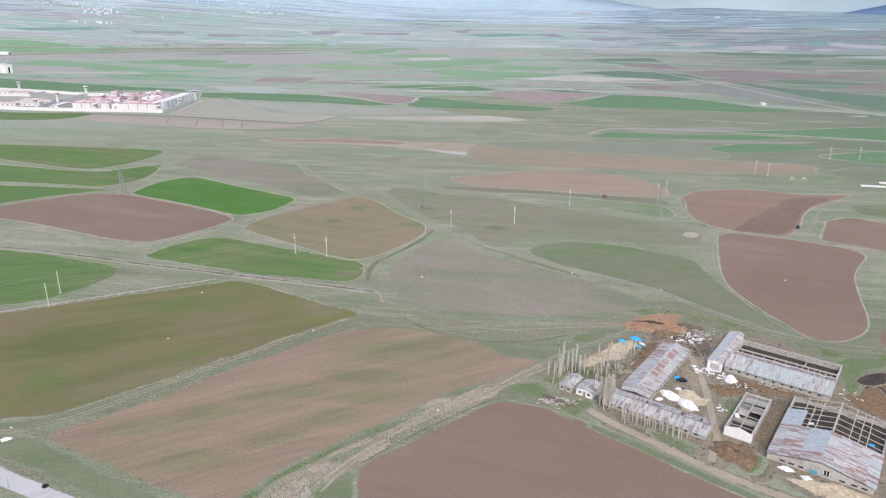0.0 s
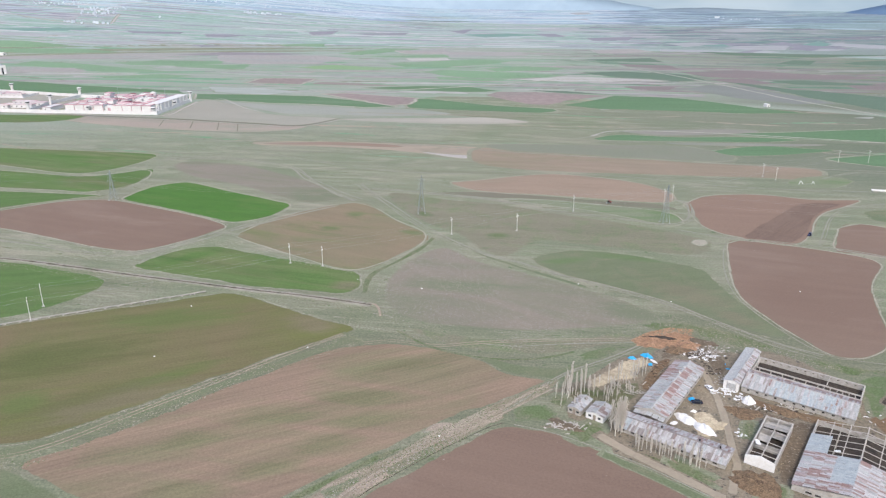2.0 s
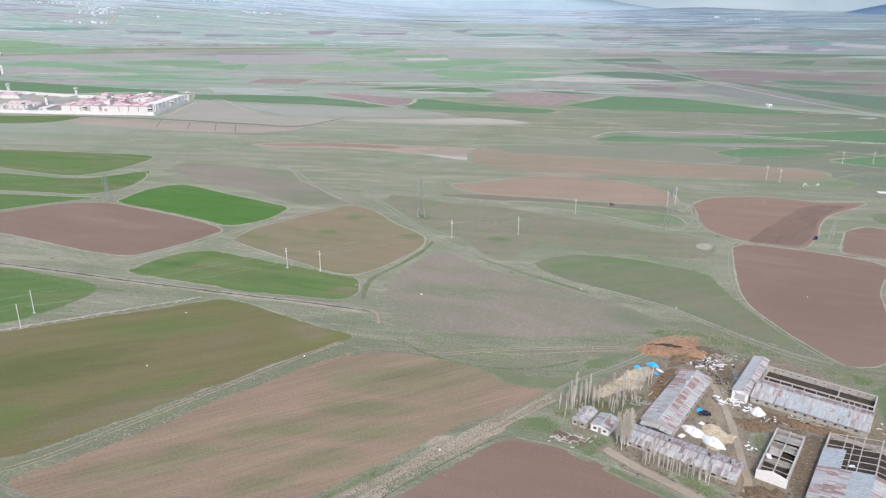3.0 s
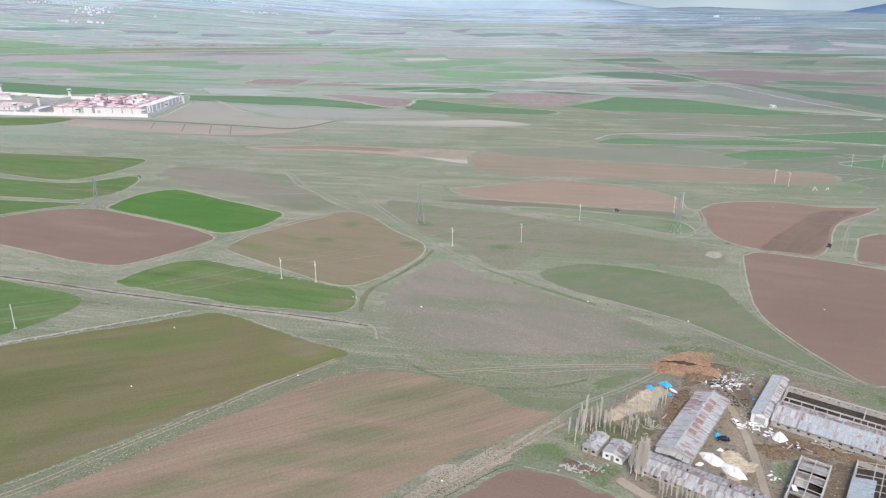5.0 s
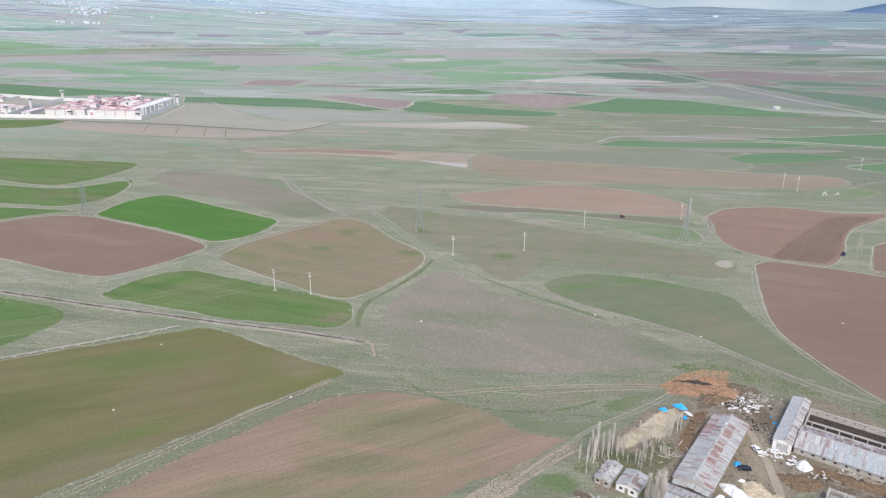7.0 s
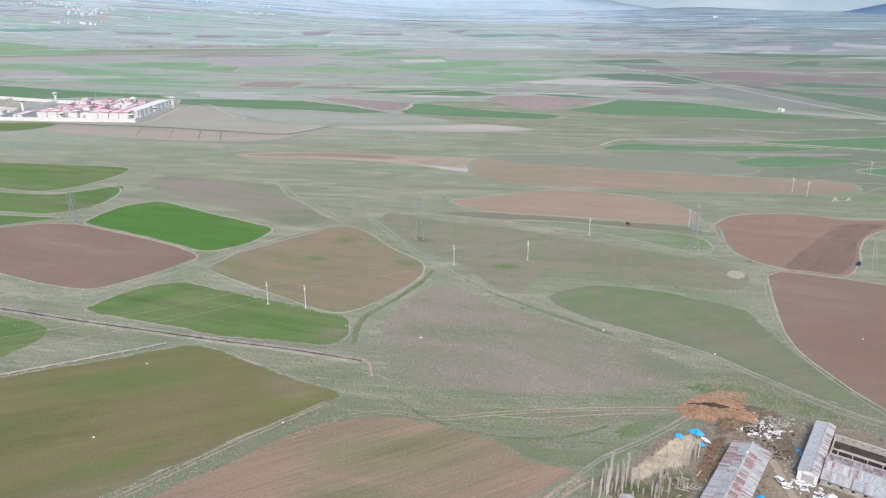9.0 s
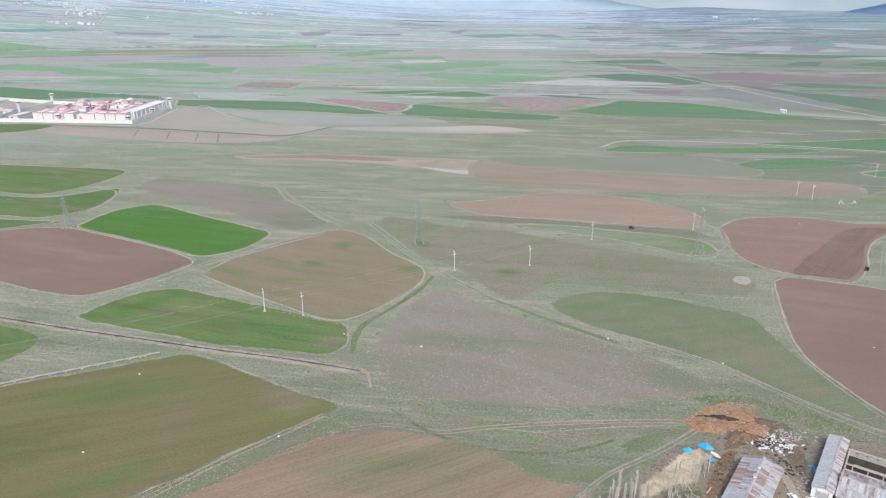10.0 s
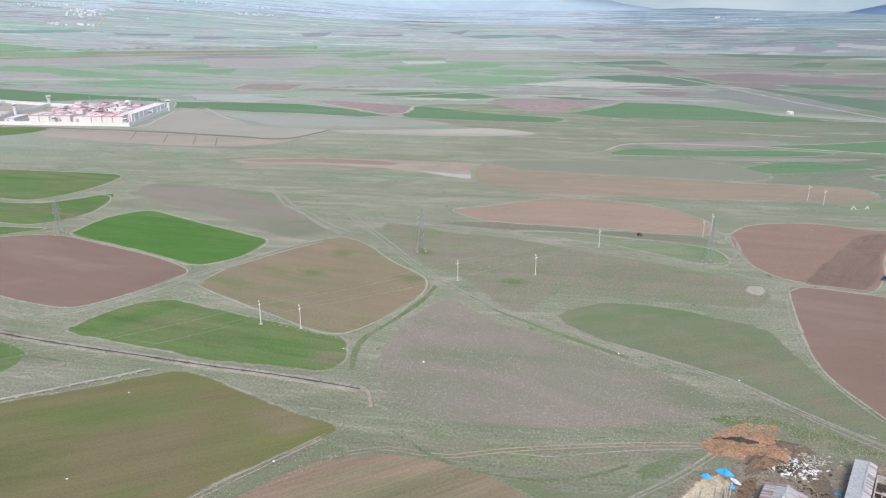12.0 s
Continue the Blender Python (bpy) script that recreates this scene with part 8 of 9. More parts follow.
def pylon(x, y, turn, height):
    """A lattice tower: four legs, bracing, three pairs of arms."""
    t = root("lattice_pylon", pose(x, y, 0, 0, 0, turn), "grey galvanised steel lattice pylon on concrete feet", "pylon", "high-voltage pylons")

    def half(z):
        u = z / height
        return 2.2 - 1.6 * min(1, u / 0.62) if u < 0.62 else 0.6 - 0.45 * (u - 0.62) / 0.38

    levels = [0, 0.2, 0.36, 0.49, 0.6, 0.7, 0.79, 0.87, 0.94, 1.0]
    corners = ((-1, -1), (1, -1), (1, 1), (-1, 1))
    for sx, sy in corners:
        bm = tube(bmesh.new(), [(sx * half(a * height), sy * half(a * height), a * height) for a in levels], [0.085] * len(levels))
        leg = part("leg", bm, STEEL, t)
        part("footing", bevelled(cube(sx * 2.2 - 0.5, sx * 2.2 + 0.5, sy * 2.2 - 0.5, sy * 2.2 + 0.5, -0.2, 0.35), 0.06), CONCRETE, leg)
    bm = bmesh.new()
    for a, b in zip(levels, levels[1:]):
        p, q = half(a * height), half(b * height)
        for i in range(4):
            (ax, ay), (bx, by) = corners[i], corners[(i + 1) % 4]
            bar(bm, (ax * p, ay * p, a * height), (bx * q, by * q, b * height), 0.036, 0.036, 3)
            bar(bm, (bx * p, by * p, a * height), (ax * q, ay * q, b * height), 0.036, 0.036, 3)
            bar(bm, (ax * q, ay * q, b * height), (bx * q, by * q, b * height), 0.036, 0.036, 3)
    tagged(part("bracing", bm, STEEL, t), kind="stuff")
    for z, reach in ((0.66, 2.0), (0.77, 1.8), (0.88, 1.6)):
        for s in (-1, 1):
            bm = bmesh.new()
            h = half(z * height)
            for e in (-1, 1):
                bar(bm, (s * h, e * h, z * height), (s * reach, 0, z * height + 0.1), 0.06, 0.05, 3)
            bar(bm, (s * h, 0, z * height + 1.0), (s * reach, 0, z * height + 0.1), 0.05, 0.05, 3)
            arm = part("cross_arm", bm, STEEL, t)
            part("insulator", bar(bmesh.new(), (s * reach, 0, z * height + 0.05), (s * reach, 0, z * height - 1.1), 0.06, 0.06, 6), STEEL, arm)


PYLONS = [(-215.5, 461.1, 19.5), (-12.3, 436.3, 24.0), (135.2, 419.8, 23.5)]
for x, y, h in PYLONS:
    pylon(x, y, 8, h)
for (x0, y0, h0), (x1, y1, h1) in zip([(-470.0, 505.0, 22.0)] + PYLONS, PYLONS + [(330.0, 392.0, 23.0)]):
    for z, reach in ((0.66, 2.0), (0.88, 1.6)):
        for s in (-1, 1):
            d = Vector((y1 - y0, x0 - x1, 0)).normalized() * reach * s
            cable("high_voltage_cable", "thin grey conductor strung between pylons", Vector((x0, y0, h0 * z - 1.1)) + d, Vector((x1, y1, h1 * z - 1.1)) + d, 4.5, 0.014)


# ---- ditch and irrigation flume ----
ditch = root("drainage_ditch", pose(0, 0, 0), "straight drainage ditch with pale earth banks", "ditch")
DITCH = [(-263, 359), (-234, 351), (-214, 347), (-182, 338), (-149.5, 328.0), (-118.5, 319.5), (-88.9, 311.3), (-60.6, 304.2), (-41.4, 298.5), (-30.2, 294.8)]
ribbon("bank", "", BANK, DITCH, 5.6, 0.7, [(-1, 0), (-0.6, 0.3), (-0.2, 0.3), (0, 0.16), (0.2, 0.3), (0.6, 0.3), (1, 0)], z=0.05, parent=ditch)
ribbon("channel_bed", "", CHANNEL, DITCH, 2.3, 0.3, [(-1, 0.16), (-0.4, 0.11), (0.4, 0.11), (1, 0.16)], z=0.2, parent=ditch)
ditch_b = root("drainage_ditch", pose(0, 0, 0), "low sandy spill at the end of the ditch", "ditch")
ribbon("bank", "", DIRT, [(-32.2, 297.4), (-28.7, 295.5), (-26.4, 289.8), (-25.6, 283.5)], 1.8, 0.4, [(-1, 0), (-0.4, 0.12), (0, 0.08), (0.4, 0.12), (1, 0)], z=0.14, parent=ditch_b)


def flume(p, q):
    """A concrete half-pipe flume laid in sections on low blocks."""
    p, q = Vector((*p, 0)), Vector((*q, 0))
    t = root("irrigation_flume", pose(p.x, p.y, 0, 0, 0, math.degrees(math.atan2(q.y - p.y, q.x - p.x))), "grey concrete irrigation flume laid in sections on blocks", "flume")
    span = (q - p).length
    n = int(span / 5)
    bm = bmesh.new()
    prof = [(-0.4, 0.7), (-0.32, 0.7), (-0.24, 0.45), (0, 0.36), (0.24, 0.45), (0.32, 0.7), (0.4, 0.7), (0.32, 0.38), (0, 0.28), (-0.32, 0.38)]
    a = [bm.verts.new((0.06, y, z)) for y, z in prof]
    b = [bm.verts.new((span / n - 0.06, y, z)) for y, z in prof]
    bm.faces.new(a)
    bm.faces.new(b[::-1])
    for i in range(len(prof)):
        j = (i + 1) % len(prof)
        bm.faces.new((a[j], a[i], b[i], b[j]))
    section = part("flume_section", bm, CONCRETE, t)
    foot = part("support_block", bevelled(cube(-0.35, 0.35, -0.5, 0.5, -0.1, 0.42), 0.05), RUBBLE, t)
    rng = random.Random(4)
    for k in range(1, n):
        for src in (section, foot):
            o = src.copy()
            scene.collection.objects.link(o)
            o.matrix_basis = pose(k * span / n, rng.uniform(-0.12, 0.12), rng.uniform(-0.05, 0.03), 0, 0, rng.uniform(-0.8, 0.8))


flume((-195.7, 263.7), (-106.2, 308.0))

# ---- loose stones and blocks on the fields ----
def blocks(label, spots, material, size):
    first = None
    rng = random.Random(len(spots))
    for x, y in spots:
        m = pose(x, y, 0.2, 0, 0, rng.uniform(0, 90)) @ Matrix.Scale(size * rng.uniform(0.8, 1.2), 4)
        if first is None:
            bm = bmesh.new()
            bmesh.ops.create_icosphere(bm, subdivisions=2, radius=0.6)
            for v in bm.verts:
                v.co = Vector((v.co.x * 1.2, v.co.y * 0.9, v.co.z * 0.7)) * (1 + 0.3 * noise.noise(v.co * 2))
            first = tagged(part("white_block", bm, material), label, "block", "pale blocks on the fields")
            first.matrix_basis = m
        else:
            copy_thing(first, pose(0, 0, 0)).matrix_basis = m


blocks("pale stone block lying on the open field", [(-106.3, 247.0), (-107.8, 292.4), (-51.0, 255.0), (-0.4, 197.7), (64.8, 321.0), (102.6, 301.2), (-8.8, 314.0), (-39.6, 324.5), (-132.1, 185.9), (166.3, 313.9), (216, 474)], WHITEWASH, 0.5)
blocks("pale concrete block beside the irrigation flume", [(-143.3, 289.6), (-138.8, 291.7), (-166.3, 277.4), (-115.7, 302.9), (-112.2, 304.4)], RUBBLE, 0.6)


def stones(name, label, material, outline, n, seed, lo, hi):
    """Small stones strewn over a plot."""
    rng = random.Random(seed)
    xs, ys = [p[0] for p in outline], [p[1] for p in outline]
    verts, faces = [], []

    def inside(x, y):
        c = False
        for (ax, ay), (bx, by) in zip(outline, outline[1:] + outline[:1]):
            if (ay > y) != (by > y) and x < (bx - ax) * (y - ay) / (by - ay) + ax:
                c = not c
        return c

    while n:
        x, y = rng.uniform(min(xs), max(xs)), rng.uniform(min(ys), max(ys))
        if not inside(x, y) or noise.noise(Vector((x * 0.05, y * 0.05, seed))) < rng.uniform(-0.5, 0.35):
            continue
        n -= 1
        r = rng.uniform(lo, hi) * rng.uniform(0.5, 1)
        k, a = len(verts), rng.uniform(0, 6)
        for i in range(5):
            verts.append((x + r * rng.uniform(0.7, 1.2) * math.cos(a + i * 1.257), y + r * rng.uniform(0.7, 1.2) * math.sin(a + i * 1.257), 0.02))
        verts.append((x, y, 0.08 + r * 0.4))
        faces += [(k + i, k + (i + 1) % 5, k + 5) for i in range(5)]
    me = bpy.data.meshes.new(name)
    me.from_pydata(verts, [], faces)
    me.materials.append(material)
    return tagged(new(name, me), label, "stones", kind="stuff")


stones("loose_stones", "small grey-pink stones strewn over the pasture", STONE, [(-30.2, 312.8), (-26, 338), (-12, 365), (3, 375), (21, 352), (61.4, 322.5), (102.9, 285.2), (109.4, 274.6), (75.1, 263.4), (50.5, 256.0), (27.1, 249.6), (4.9, 257.2), (-13.8, 265.3), (-24.7, 284.2)], 6500, 3, 0.1, 0.3)
stones("loose_stones", "small pale stones and scraps north of the farm", STONE, [(101.3, 272.2), (114.1, 281.2), (125.6, 272.7), (138.8, 249.3), (151.8, 240.1), (135.4, 242.1), (126.1, 256.5), (107.7, 256.2)], 900, 4, 0.08, 0.28)
stones("grass_tufts", "low tufts of dry grass beside the tracks", VERGE, [(-59, 507), (-35, 465), (-0, 396), (25, 360), (63, 332), (107.0, 290.2), (140.0, 251.8), (134.1, 248.7), (99.1, 280.8), (55.8, 322.3), (21, 349), (-3, 383), (-42, 454)], 3000, 5, 0.112, 0.375)
stones("grass_tufts", "dry tufts of grass along the verge", RIM_DRY, [(-143, 178), (-96, 216), (-37, 269), (-29, 260), (-65, 232), (-118, 180)], 1500, 11, 0.09, 0.3)
stones("grass_tufts", "dark green tufts along the verge", GRASS, [(-143, 178), (-96, 216), (-37, 269), (-29, 260), (-65, 232), (-118, 180)], 1600, 12, 0.112, 0.375)
stones("grass_tufts", "dry tufts of grass by the ditch", RIM_DRY, [(-34, 272), (-27, 290), (-60, 304), (-110, 318), (-180, 336), (-230, 344), (-160, 318), (-93, 309), (-60, 290)], 800, 13, 0.09, 0.27)
stones("grass_tufts", "green tufts of grass by the ditch", GRASS, [(-34, 272), (-27, 290), (-60, 304), (-110, 318), (-180, 336), (-230, 344), (-160, 318), (-93, 309), (-60, 290)], 1500, 14, 0.112, 0.315)
stones("grass_tufts", "dry tufts between the green and brown fields", RIM_DRY, [(-37, 330), (-60, 345), (-100, 372), (-128, 396), (-155, 362), (-250, 372), (-280, 395), (-270, 365), (-160, 345), (-125, 375), (-80, 350)], 2200, 15, 0.112, 0.413)
stones("grass_tufts", "green tufts north of the farm", GRASS, [(80, 277), (110, 276), (140, 250), (160, 240), (150, 236), (126, 254), (104, 262)], 1500, 16, 0.112, 0.375)
WASH_LINE = [(-49.0, 152.7), (-43.4, 162.6), (-37.5, 168.9), (-32.4, 173.0), (-21.8, 182.4), (-13.7, 189.1), (-5.0, 198.3), (4.3, 205.4), (14.2, 213.6), (24.7, 221.5), (35.9, 230.0), (41.0, 234.0), (41.4, 230.6), (36.2, 224.6), (25.0, 214.5), (19.6, 207.4), (13.6, 203.0), (6.0, 195.2), (-1.2, 189.6), (-9.8, 182.6), (-14.6, 177.6), (-22.1, 168.6), (-28.0, 165.2), (-34.9, 161.0), (-32.3, 152.9)]
stones("grass_tufts", "dark weeds and clods along the sandy wash", SCRUB, WASH_LINE, 1300, 17, 0.09, 0.3)
stones("grass_tufts", "green tufts along the sandy wash", GRASS, WASH_LINE, 1800, 18, 0.112, 0.375)
stones("sand_clods", "pale clods of sand along the wash", SAND, WASH_LINE, 900, 19, 0.09, 0.3)
stones("dung_cakes", "scattered orange-brown dried dung cakes", DUNG_CAKE, [(74.7, 263.3), (84.1, 270.7), (93.7, 274.9), (102.9, 273.3), (98.7, 263.8), (94.7, 254.9), (89.3, 255.8), (86.4, 262.0), (78.3, 257.6)], 2600, 7, 0.18, 0.55)
stones("yard_litter", "small pale litter trodden into the yard", RUBBLE, [(71.8, 232.0), (85.4, 258.3), (97.7, 253.4), (104.2, 246.2), (98.8, 228.2), (101.5, 216.2), (120.0, 209.0), (106.9, 188.8), (97.7, 179.8), (90.9, 188.5), (90.2, 201.5), (77.9, 197.9), (75.4, 208.3)], 900, 8, 0.07, 0.22)
stones("straw_litter", "loose straw trodden into the yard", STRAW, [(71.8, 232.0), (85.4, 258.3), (97.7, 253.4), (104.2, 246.2), (98.8, 228.2), (101.5, 216.2), (120.0, 209.0), (106.9, 188.8), (97.7, 179.8), (90.9, 188.5), (90.2, 201.5), (77.9, 197.9), (75.4, 208.3)], 350, 9, 0.08, 0.28)
stones("loose_stones", "pale stones along the sandy wash", STONE, [(-42.3, 157.8), (-34.7, 167.2), (-21.5, 179.2), (-3.2, 196.7), (15.8, 208.1), (13.6, 203.1), (-3.0, 189.6), (-19.4, 174.8), (-30.8, 162.3), (-35.5, 154.0)], 500, 6, 0.1, 0.35)

# ---- roadside ----
t = root("road_post", pose(-116.8, 158.3, 0), "thin grey roadside post", "post")
part("post", bar(bmesh.new(), (0, 0, -0.2), (0, 0, 3.2), 0.09, 0.07, 8), STEEL, t)
part("footing", cube(-0.25, 0.25, -0.25, 0.25, -0.1, 0.3), CONCRETE, t)
bm = bmesh.new()
for k in range(20):
    a0, a1 = k * math.tau / 20, (k + 1) * math.tau / 20
    ring = []
    for a in (a0, a1):
        ring.append([bm.verts.new((math.cos(a) * r, math.sin(a) * r, z)) for r, z in ((0.35, 0.0), (0.75, 0.0), (0.85, 0.2), (0.75, 0.4), (0.35, 0.4))])
    for i in range(5):
        j = (i + 1) % 5
        bm.faces.new((ring[0][i], ring[0][j], ring[1][j], ring[1][i]))
tyre = tagged(part("old_tyre", bm, RUBBER), "worn black tyre lying in the grass", "tyre")
tyre.matrix_world = pose(-107.0, 158.4, 0.1)
mound("white_sheet", "white plastic scrap lying on the grass", WHITE_SHEET, -130.2, 179.7, 1.7, 0.8, 0.7, 30, 0.3, "tarpaulin", 71)


# ---- walled compound ----
PRISON_TURN = -3.0


def compound(a, b, z=0.0, turn=0.0):
    c, s = math.cos(radians(PRISON_TURN)), math.sin(radians(PRISON_TURN))
    return pose(-318 + a * c - b * s, 811 + a * s + b * c, z, 0, 0, PRISON_TURN + turn)


def watch_tower(a, b, h=13.0):
    t = root("watch_tower", compound(a, b), "white round watchtower with a wider lookout top", "tower", "watchtowers of the compound")
    part("shaft", bar(bmesh.new(), (0, 0, -0.2), (0, 0, h - 3.2), 1.7, 1.5, 12), CREAM, t)
    cab = part("lookout", bar(bmesh.new(), (0, 0, h - 3.2), (0, 0, h - 0.6), 1.8, 2.5, 12), WINDOW, t, "dark glazed lookout")
    part("parapet", bar(bmesh.new(), (0, 0, h - 3.4), (0, 0, h - 2.2), 2.2, 2.7, 12), CREAM, cab)
    part("cap", bar(bmesh.new(), (0, 0, h - 0.9), (0, 0, h), 2.9, 2.6, 12), CREAM, cab)


def perimeter_wall(points, h=5.0):
    t = root("perimeter_wall", compound(0, 0), "long cream concrete wall round the compound", "wall")
    for (ax, ay), (bx, by) in zip(points, points[1:]):
        n = max(1, int(math.hypot(bx - ax, by - ay) / 14))
        for k in range(n):
            p = (ax + (bx - ax) * k / n, ay + (by - ay) * k / n)
            q = (ax + (bx - ax) * (k + 1) / n, ay + (by - ay) * (k + 1) / n)
            d = math.degrees(math.atan2(q[1] - p[1], q[0] - p[0]))
            s = math.hypot(q[0] - p[0], q[1] - p[1])
            panel = part("wall_panel", box(bmesh.new(), 0.1, s - 0.1, -0.25, 0.25, -0.2, h, pose(p[0], p[1], 0, 0, 0, d)), CREAM, t)
            part("pier", box(bmesh.new(), -0.4, 0.4, -0.4, 0.4, -0.2, h + 0.3, pose(p[0], p[1], 0, 0, 0, d)), CREAM, panel)


def parapet(bm, x0, x1, y0, y1, z0, z1, t=0.5):
    """A low band round the edge of a flat roof."""
    for a, b, c, d in ((x0, x1, y0, y0 + t), (x0, x1, y1 - t, y1), (x0, x0 + t, y0 + t, y1 - t), (x1 - t, x1, y0 + t, y1 - t)):
        box(bm, a, b, c, d, z0, z1)
    return bm


def cell_block():
    """The main block: rows of framed bays under faded red roofs round yards."""
    t = root("prison_block", compound(-9, 10), "large white block with framed bays and faded red roofs", "building")
    part("plinth", cube(-106, 0, 0, 100, -0.2, 2.0), CREAM, t)
    rng = random.Random(9)
    # two runs of four framed bays with a gateway between them
    x = -104
    for run in range(2):
        for k in range(4):
            w = 10.4
            bay = part("front_bay", cube(x, x + w, -0.5, 12, 2.0, 9.2), CREAM, t)
            part("bay_frame", cube(x - 0.3, x + w + 0.3, -0.9, -0.5, 8.8, 9.5), PINK_ROOF, bay, "faded red band")
            part("bay_frame", cube(x + w, x + w + 0.6, -0.9, -0.5, 2.0, 8.8), PINK_ROOF, bay, "faded red band")
            part("bay_roof", parapet(bmesh.new(), x - 0.3, x + w + 0.3, -0.4, 12.5, 9.2, 9.8), PINK_ROOF, bay, "faded red parapet")
            for r in range(2):
                for c in range(3):
                    part("window", cube(x + 1.6 + c * 2.8, x + 2.6 + c * 2.8, -0.56, -0.5, 3.6 + r * 2.8, 4.5 + r * 2.8), WHITEWASH, bay)
            x += 11.2
        if run == 0:
            gate = part("gatehouse", cube(x, x + 9.5, 3, 12, 2.0, 7.4), CREAM, t)
            part("gate_door", cube(x + 3, x + 6.5, 2.9, 3.0, 2.0, 5.6), PINK_ROOF, gate, "faded red gate")
            x += 11
    part("side_range", cube(-13, -0.5, 12.6, 98, 2.0, 9.4), CREAM, t)
    side = part("side_roof", cube(-13.4, 0, 12.3, 98.4, 9.4, 9.9), CREAM, t)
    part("roof_edge", cube(-14.2, -13.4, 12.3, 98.4, 9.4, 10.4), PINK_ROOF, side, "faded red edge")
    for k in range(9):
        part("pilaster", cube(-0.5, 0.5, 6 + k * 11, 7.4 + k * 11, -0.2, 9.4), CREAM, t)
    # inner blocks of uneven height, flat white or low red roofs with red parapets
    for i in range(8):
        for j in range(7):
            cx, cy = -99 + i * 11.4, 20 + j * 12.2
            sx, sy = rng.uniform(3.6, 5.4), rng.uniform(3.4, 5.6)
            h = 7.6 + rng.uniform(-1.8, 3.0) + 0.01 * cy
            b = part("inner_block", cube(cx - sx, cx + sx, cy - sy, cy + sy, 2.0, h), CREAM, t)
            if rng.random() < 0.5:
                roof = bmesh.new()
                e = [roof.verts.new((cx + u * (sx + 0.5), cy + v * (sy + 0.5), h)) for u, v in ((-1, -1), (1, -1), (1, 1), (-1, 1))]
                c = [roof.verts.new((cx - sx * 0.4, cy, h + 1.1)), roof.verts.new((cx + sx * 0.4, cy, h + 1.1))]
                for f in ((e[0], e[1], c[1], c[0]), (e[1], e[2], c[1]), (e[2], e[3], c[0], c[1]), (e[3], e[0], c[0]), (e[3], e[2], e[1], e[0])):
                    roof.faces.new(f)
                part("hip_roof", roof, PINK_ROOF, b, "faded red hip roof")
            else:
                part("parapet", parapet(bmesh.new(), cx - sx - 0.3, cx + sx + 0.3, cy - sy - 0.3, cy + sy + 0.3, h - 0.5, h + 0.6, 0.9), PINK_ROOF if rng.random() < 0.75 else CREAM, b)
            if rng.random() < 0.22:
                part("yard_screen", cube(cx - sx, cx + sx, cy + sy + 0.3, cy + sy + 0.6, 2.0, h + 1.4), DARK_RED, b, "dark red screen wall")
    drum = part("round_turret", bar(bmesh.new(), (-40, 88, 2), (-40, 88, 12.5), 3.4, 3.4, 14), CREAM, t)
    part("turret_roof", bar(bmesh.new(), (-40, 88, 12.5), (-40, 88, 14), 4.2, 1.0, 14), CREAM, drum)
    for cx, cy in ((-88, 94), (-26, 90), (-8, 96)):
        part("antenna_mast", bar(bmesh.new(), (cx, cy, 9), (cx, cy, 18), 0.2, 0.12, 6), STEEL, t)


perimeter_wall([(-330, 22), (-200, 7), (-155, 3.5), (-4, 3.5), (-8, 112)], 3.8)
perimeter_wall([(-8, 112), (-164, 135), (-234, 156), (-330, 180)], 4.0)
perimeter_wall([(-164, 135), (-166, 68), (-154, 7)], 4.0)
perimeter_wall([(-234, 156), (-232, 118), (-330, 122)], 3.2)
cell_block()
for a, b in ((-8, 112), (-165, 135), (-278, 168), (-164, 66), (-154, 5), (-300, 122)):
    watch_tower(a, b)
for a, b, h in ((-84, 6, 9.0), (-8, 62, 8.0), (-10, 8, 8.0)):
    watch_tower(a, b, h)
for a, b, w, l, h in ((-186, 40, 34, 9, 4), (-176, 58, 22, 8, 4), (-208, 34, 26, 8, 3.5), (-196, 66, 26, 8, 4), (-250, 128, 26, 9, 4), (-282, 136, 30, 9, 4.5), (-262, 142, 22, 8, 4), (-140, 30, 10, 26, 4), (-128, 60, 9, 30, 4)):
    t = root("service_building", compound(a, b), "low white service building with a faded red roof edge", "building", "service buildings of the compound")
    part("wall_shell", cube(-w / 2, w / 2, -l / 2, l / 2, -0.2, h), CREAM, t)
    roof = part("roof", cube(-w / 2 - 0.5, w / 2 + 0.5, -l / 2 - 0.5, l / 2 + 0.5, h, h + 0.4), CREAM, t)
    part("roof_edge", parapet(bmesh.new(), -w / 2 - 0.6, w / 2 + 0.6, -l / 2 - 0.6, l / 2 + 0.6, h + 0.4, h + 0.8, 0.6), PINK_ROOF, roof)
    for k in range(int(w / 6)):
        part("window", cube(-w / 2 + 3 + k * 6, -w / 2 + 4.5 + k * 6, -l / 2 - 0.05, -l / 2, 1.5, 2.8), WINDOW, t)
ribbon("service_road", "pale concrete road round the compound wall", FAR_PALE, [(-560, 832), (-490, 820), (-429, 815), (-318, 806), (-310, 870), (-312, 925)], 4.5, 0.4)
ribbon("retaining_bank", "dark strip of bank below the compound platform", FALLOW_DARK, [(-420, 808), (-378, 800), (-303, 789), (-201, 764), (-150, 752), (-113, 799)], 3.2, 0.3, steady=True)
ribbon("retaining_kerb", "pale kerb along the foot of the compound bank", MID_PALE, [(-400, 800), (-303, 782), (-201, 757), (-148, 744), (-109, 797)], 1.8, 0.2, steady=True)
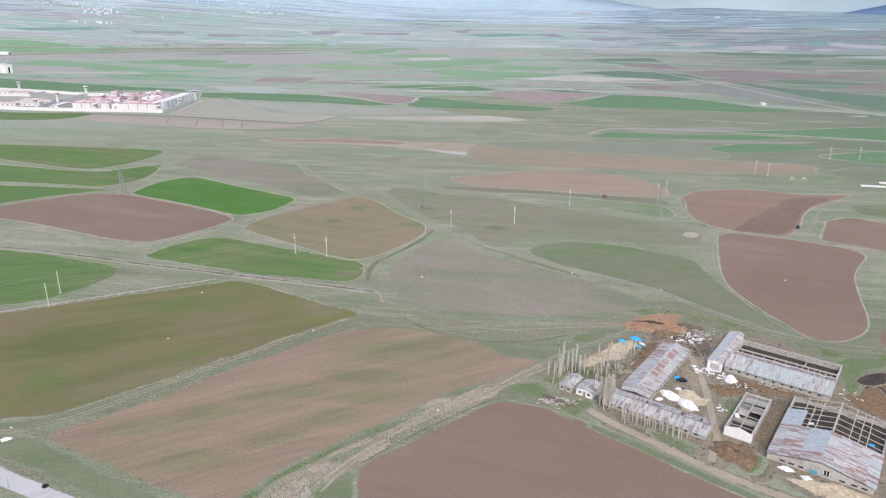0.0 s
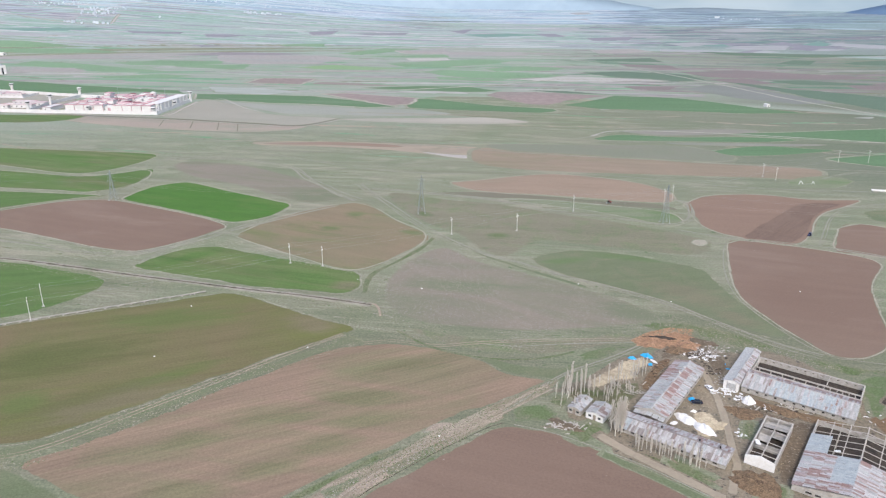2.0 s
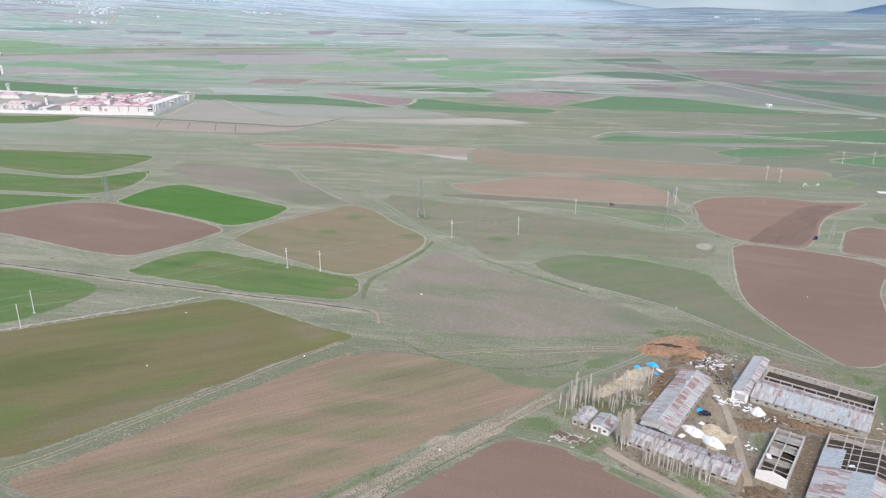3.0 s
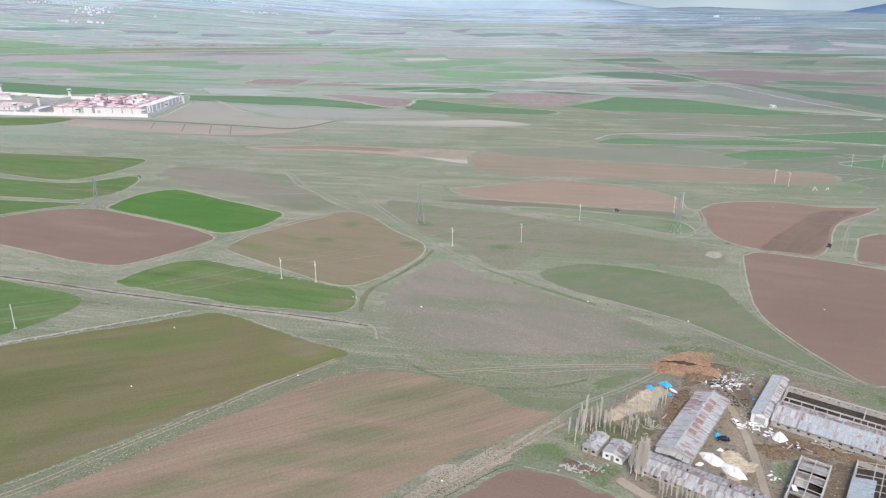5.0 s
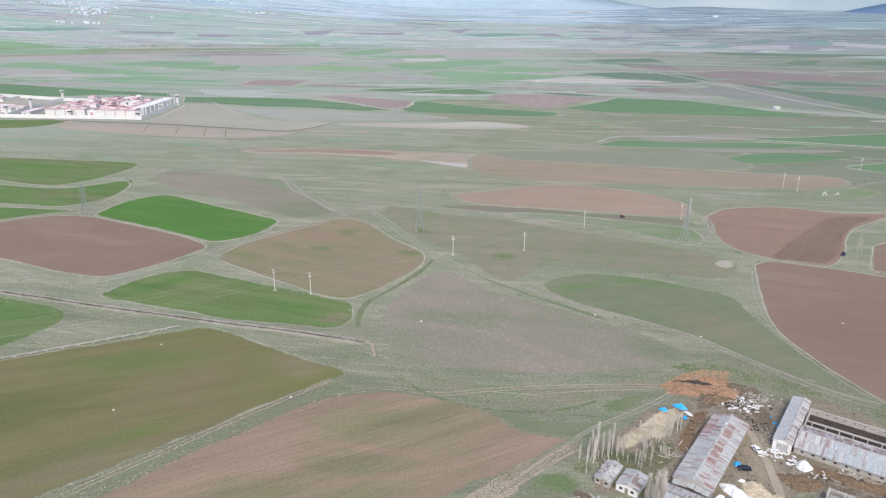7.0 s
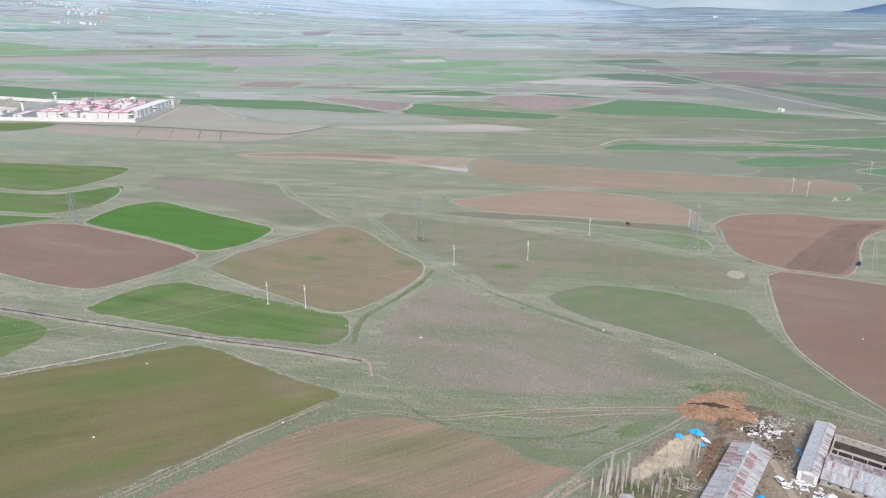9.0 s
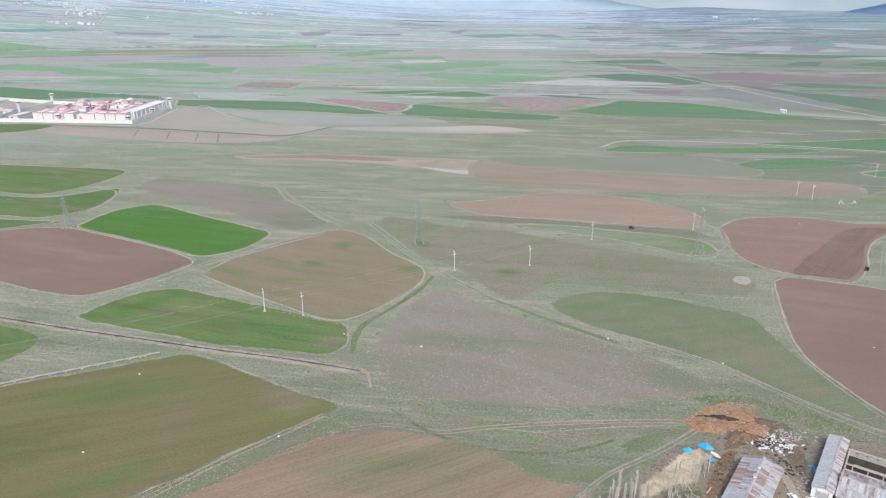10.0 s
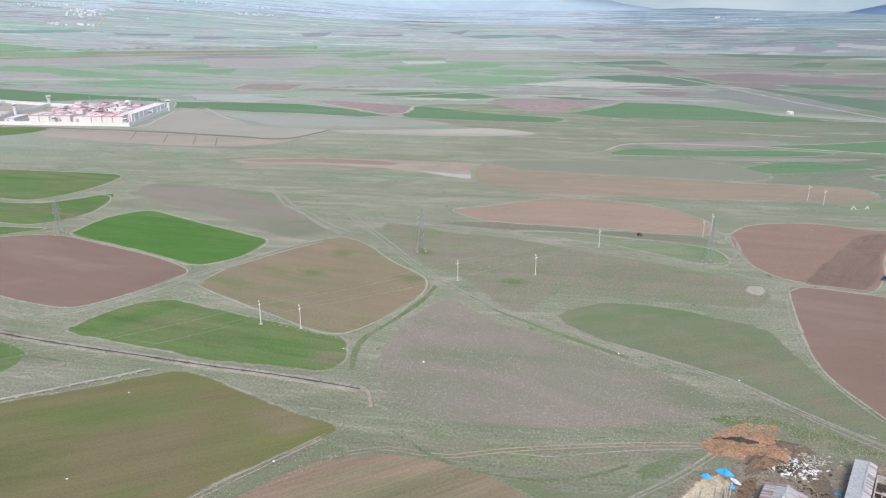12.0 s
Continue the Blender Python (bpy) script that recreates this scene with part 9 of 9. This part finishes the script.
for x, y in ((-303, 786), (-268, 776), (-238, 768), (-216, 762)):
    ribbon("drain_gully", "thin dark gully down the graded bank", FALLOW_DARK, [(x, y), (x + 7, y - 26), (x + 12, y - 46)], 0.9, 0.2, steady=True)


# ---- far buildings ----
def hall(label, m, w, l, h, wall, roof):
    t = root("industrial_hall", m, label, "building")
    part("wall_shell", cube(-w / 2, w / 2, -l / 2, l / 2, -0.5, h), wall, t)
    bm = bmesh.new()
    gable(bm, -w / 2 - 0.6, w / 2 + 0.6, -l / 2 - 0.5, h, h + w * 0.14, l + 1)
    part("roof", bm, roof, t)
    part("door", cube(-w * 0.12, w * 0.12, -l / 2 - 0.1, -l / 2, 0, h * 0.7), WINDOW, t)


hall("big white industrial hall with a blue-grey roof", pose(-748, 1238, 0, 0, 0, 60), 12, 17, 15, WHITEWASH, BLUE_ROOFING)
hall("white industrial hall on the far plain", pose(-981.4, 1633.0, 0, 0, 0, 80), 12, 22, 5, WHITEWASH, WHITEWASH)
hall("small white field building on the far plain", pose(418.7, 926.4, 0, 0, 0, 20), 4.5, 6.5, 3.4, WHITEWASH, WHITEWASH)


def town_house(m, w, l, h):
    t = root("town_house", m, "far-off house on the hillside, paled by painted haze", "house", "houses of the far town")
    part("wall_shell", cube(-w / 2, w / 2, -l / 2, l / 2, -4, h), TOWN_WALL, t)
    bm = bmesh.new()
    gable(bm, -w / 2 - 0.5, w / 2 + 0.5, -l / 2 - 0.5, h, h + 3, l + 1)
    part("roof", bm, TOWN_ROOF, t)
    return t


town_rng = random.Random(17)
town_first = None


def town(cx, cy, rx, ry, n, size):
    global town_first
    for k in range(n):
        x, y = cx + town_rng.gauss(0, rx), cy + town_rng.gauss(0, ry)
        m = pose(x, y, land_height(x, y) + 2.5, 0, 0, town_rng.uniform(-30, 30)) @ Matrix.Scale(size * town_rng.uniform(0.7, 1.4), 4)
        if town_first is None:
            town_first = town_house(m, 14, 11, 8)
            town_first.matrix_basis = m
        else:
            copy_thing(town_first, pose(0, 0, 0)).matrix_basis = m


town(-1246, 2729, 24, 40, 14, 0.46)
town(-1306, 2855, 40, 40, 16, 0.37)
town(-1211, 2458, 31, 15, 8, 0.37)
town(-1148, 2450, 26, 12, 8, 0.43)
town(-1262, 2914, 31, 30, 8, 0.31)
town(-1478, 3023, 49, 30, 12, 0.34)
town(-1593, 2959, 38, 30, 8, 0.37)
town(-1027, 2723, 7, 10, 2, 0.37)
town(-792, 3111, 36, 30, 16, 0.34)
town(-734, 3145, 26, 20, 10, 0.31)
town(-624, 3662, 90, 30, 16, 0.31)
town(-1030, 3533, 148, 40, 16, 0.31)
town(-434, 3473, 39, 20, 6, 0.25)
town(-292, 4576, 148, 40, 10, 0.25)
town(1375, 3676, 6, 8, 3, 0.5)
town(1440, 3560, 70, 30, 10, 0.24)
town(1489, 3496, 24, 20, 4, 0.26)

ribbon("hill_road", "pale road winding up to the far town", FAR_PALE, [(-1628, 2626), (-1493, 2596), (-1374, 2520), (-1295, 2477), (-1228, 2455), (-1152, 2431), (-1106, 2474), (-1147, 2615), (-1187, 2744)], 9, 1.0, z=0.8, step=25.0, steady=True)
ribbon("hill_road", "pale field road on the far plain", FAR_PALE, [(-1286, 2080), (-1168, 2097), (-1082, 2086)], 9, 1.0, z=0.8, step=25.0, steady=True)

# ---- ruin and slabs by the far lane ----
t = root("collapsed_frame", pose(266.8, 518.2, 0, 0, 0, 10) @ Matrix.Scale(0.75, 4), "collapsed pale posts and beam of a frame on the grass", "ruin")
for ax, bx, h in ((-4.5, -2.5, 3.6), (0.5, -2.5, 3.6), (9.5, 11.5, 2.6), (13.0, 11.5, 2.6)):
    part("leaning_post", bar(bmesh.new(), (ax, 0, -0.1), (bx, 0.2, h), 0.28, 0.22, 6), WHITEWASH, t)
part("fallen_beam", bar(bmesh.new(), (-1.5, -0.5, 0.3), (9.0, 0.3, 0.35), 0.22, 0.2, 6), CONCRETE, t)
for (x, y), w in (((316.0, 499.7), 16), ((336.0, 508.8), 18)):
    t = tagged(part("concrete_slab", bevelled(cube(-w / 2, w / 2, -1.6, 1.6, -0.1, 0.6), 0.08), WHITEWASH), "long pale concrete trough slab on the grass", "slab")
    t.matrix_world = pose(x, y, 0.2, 0, 0, -12)
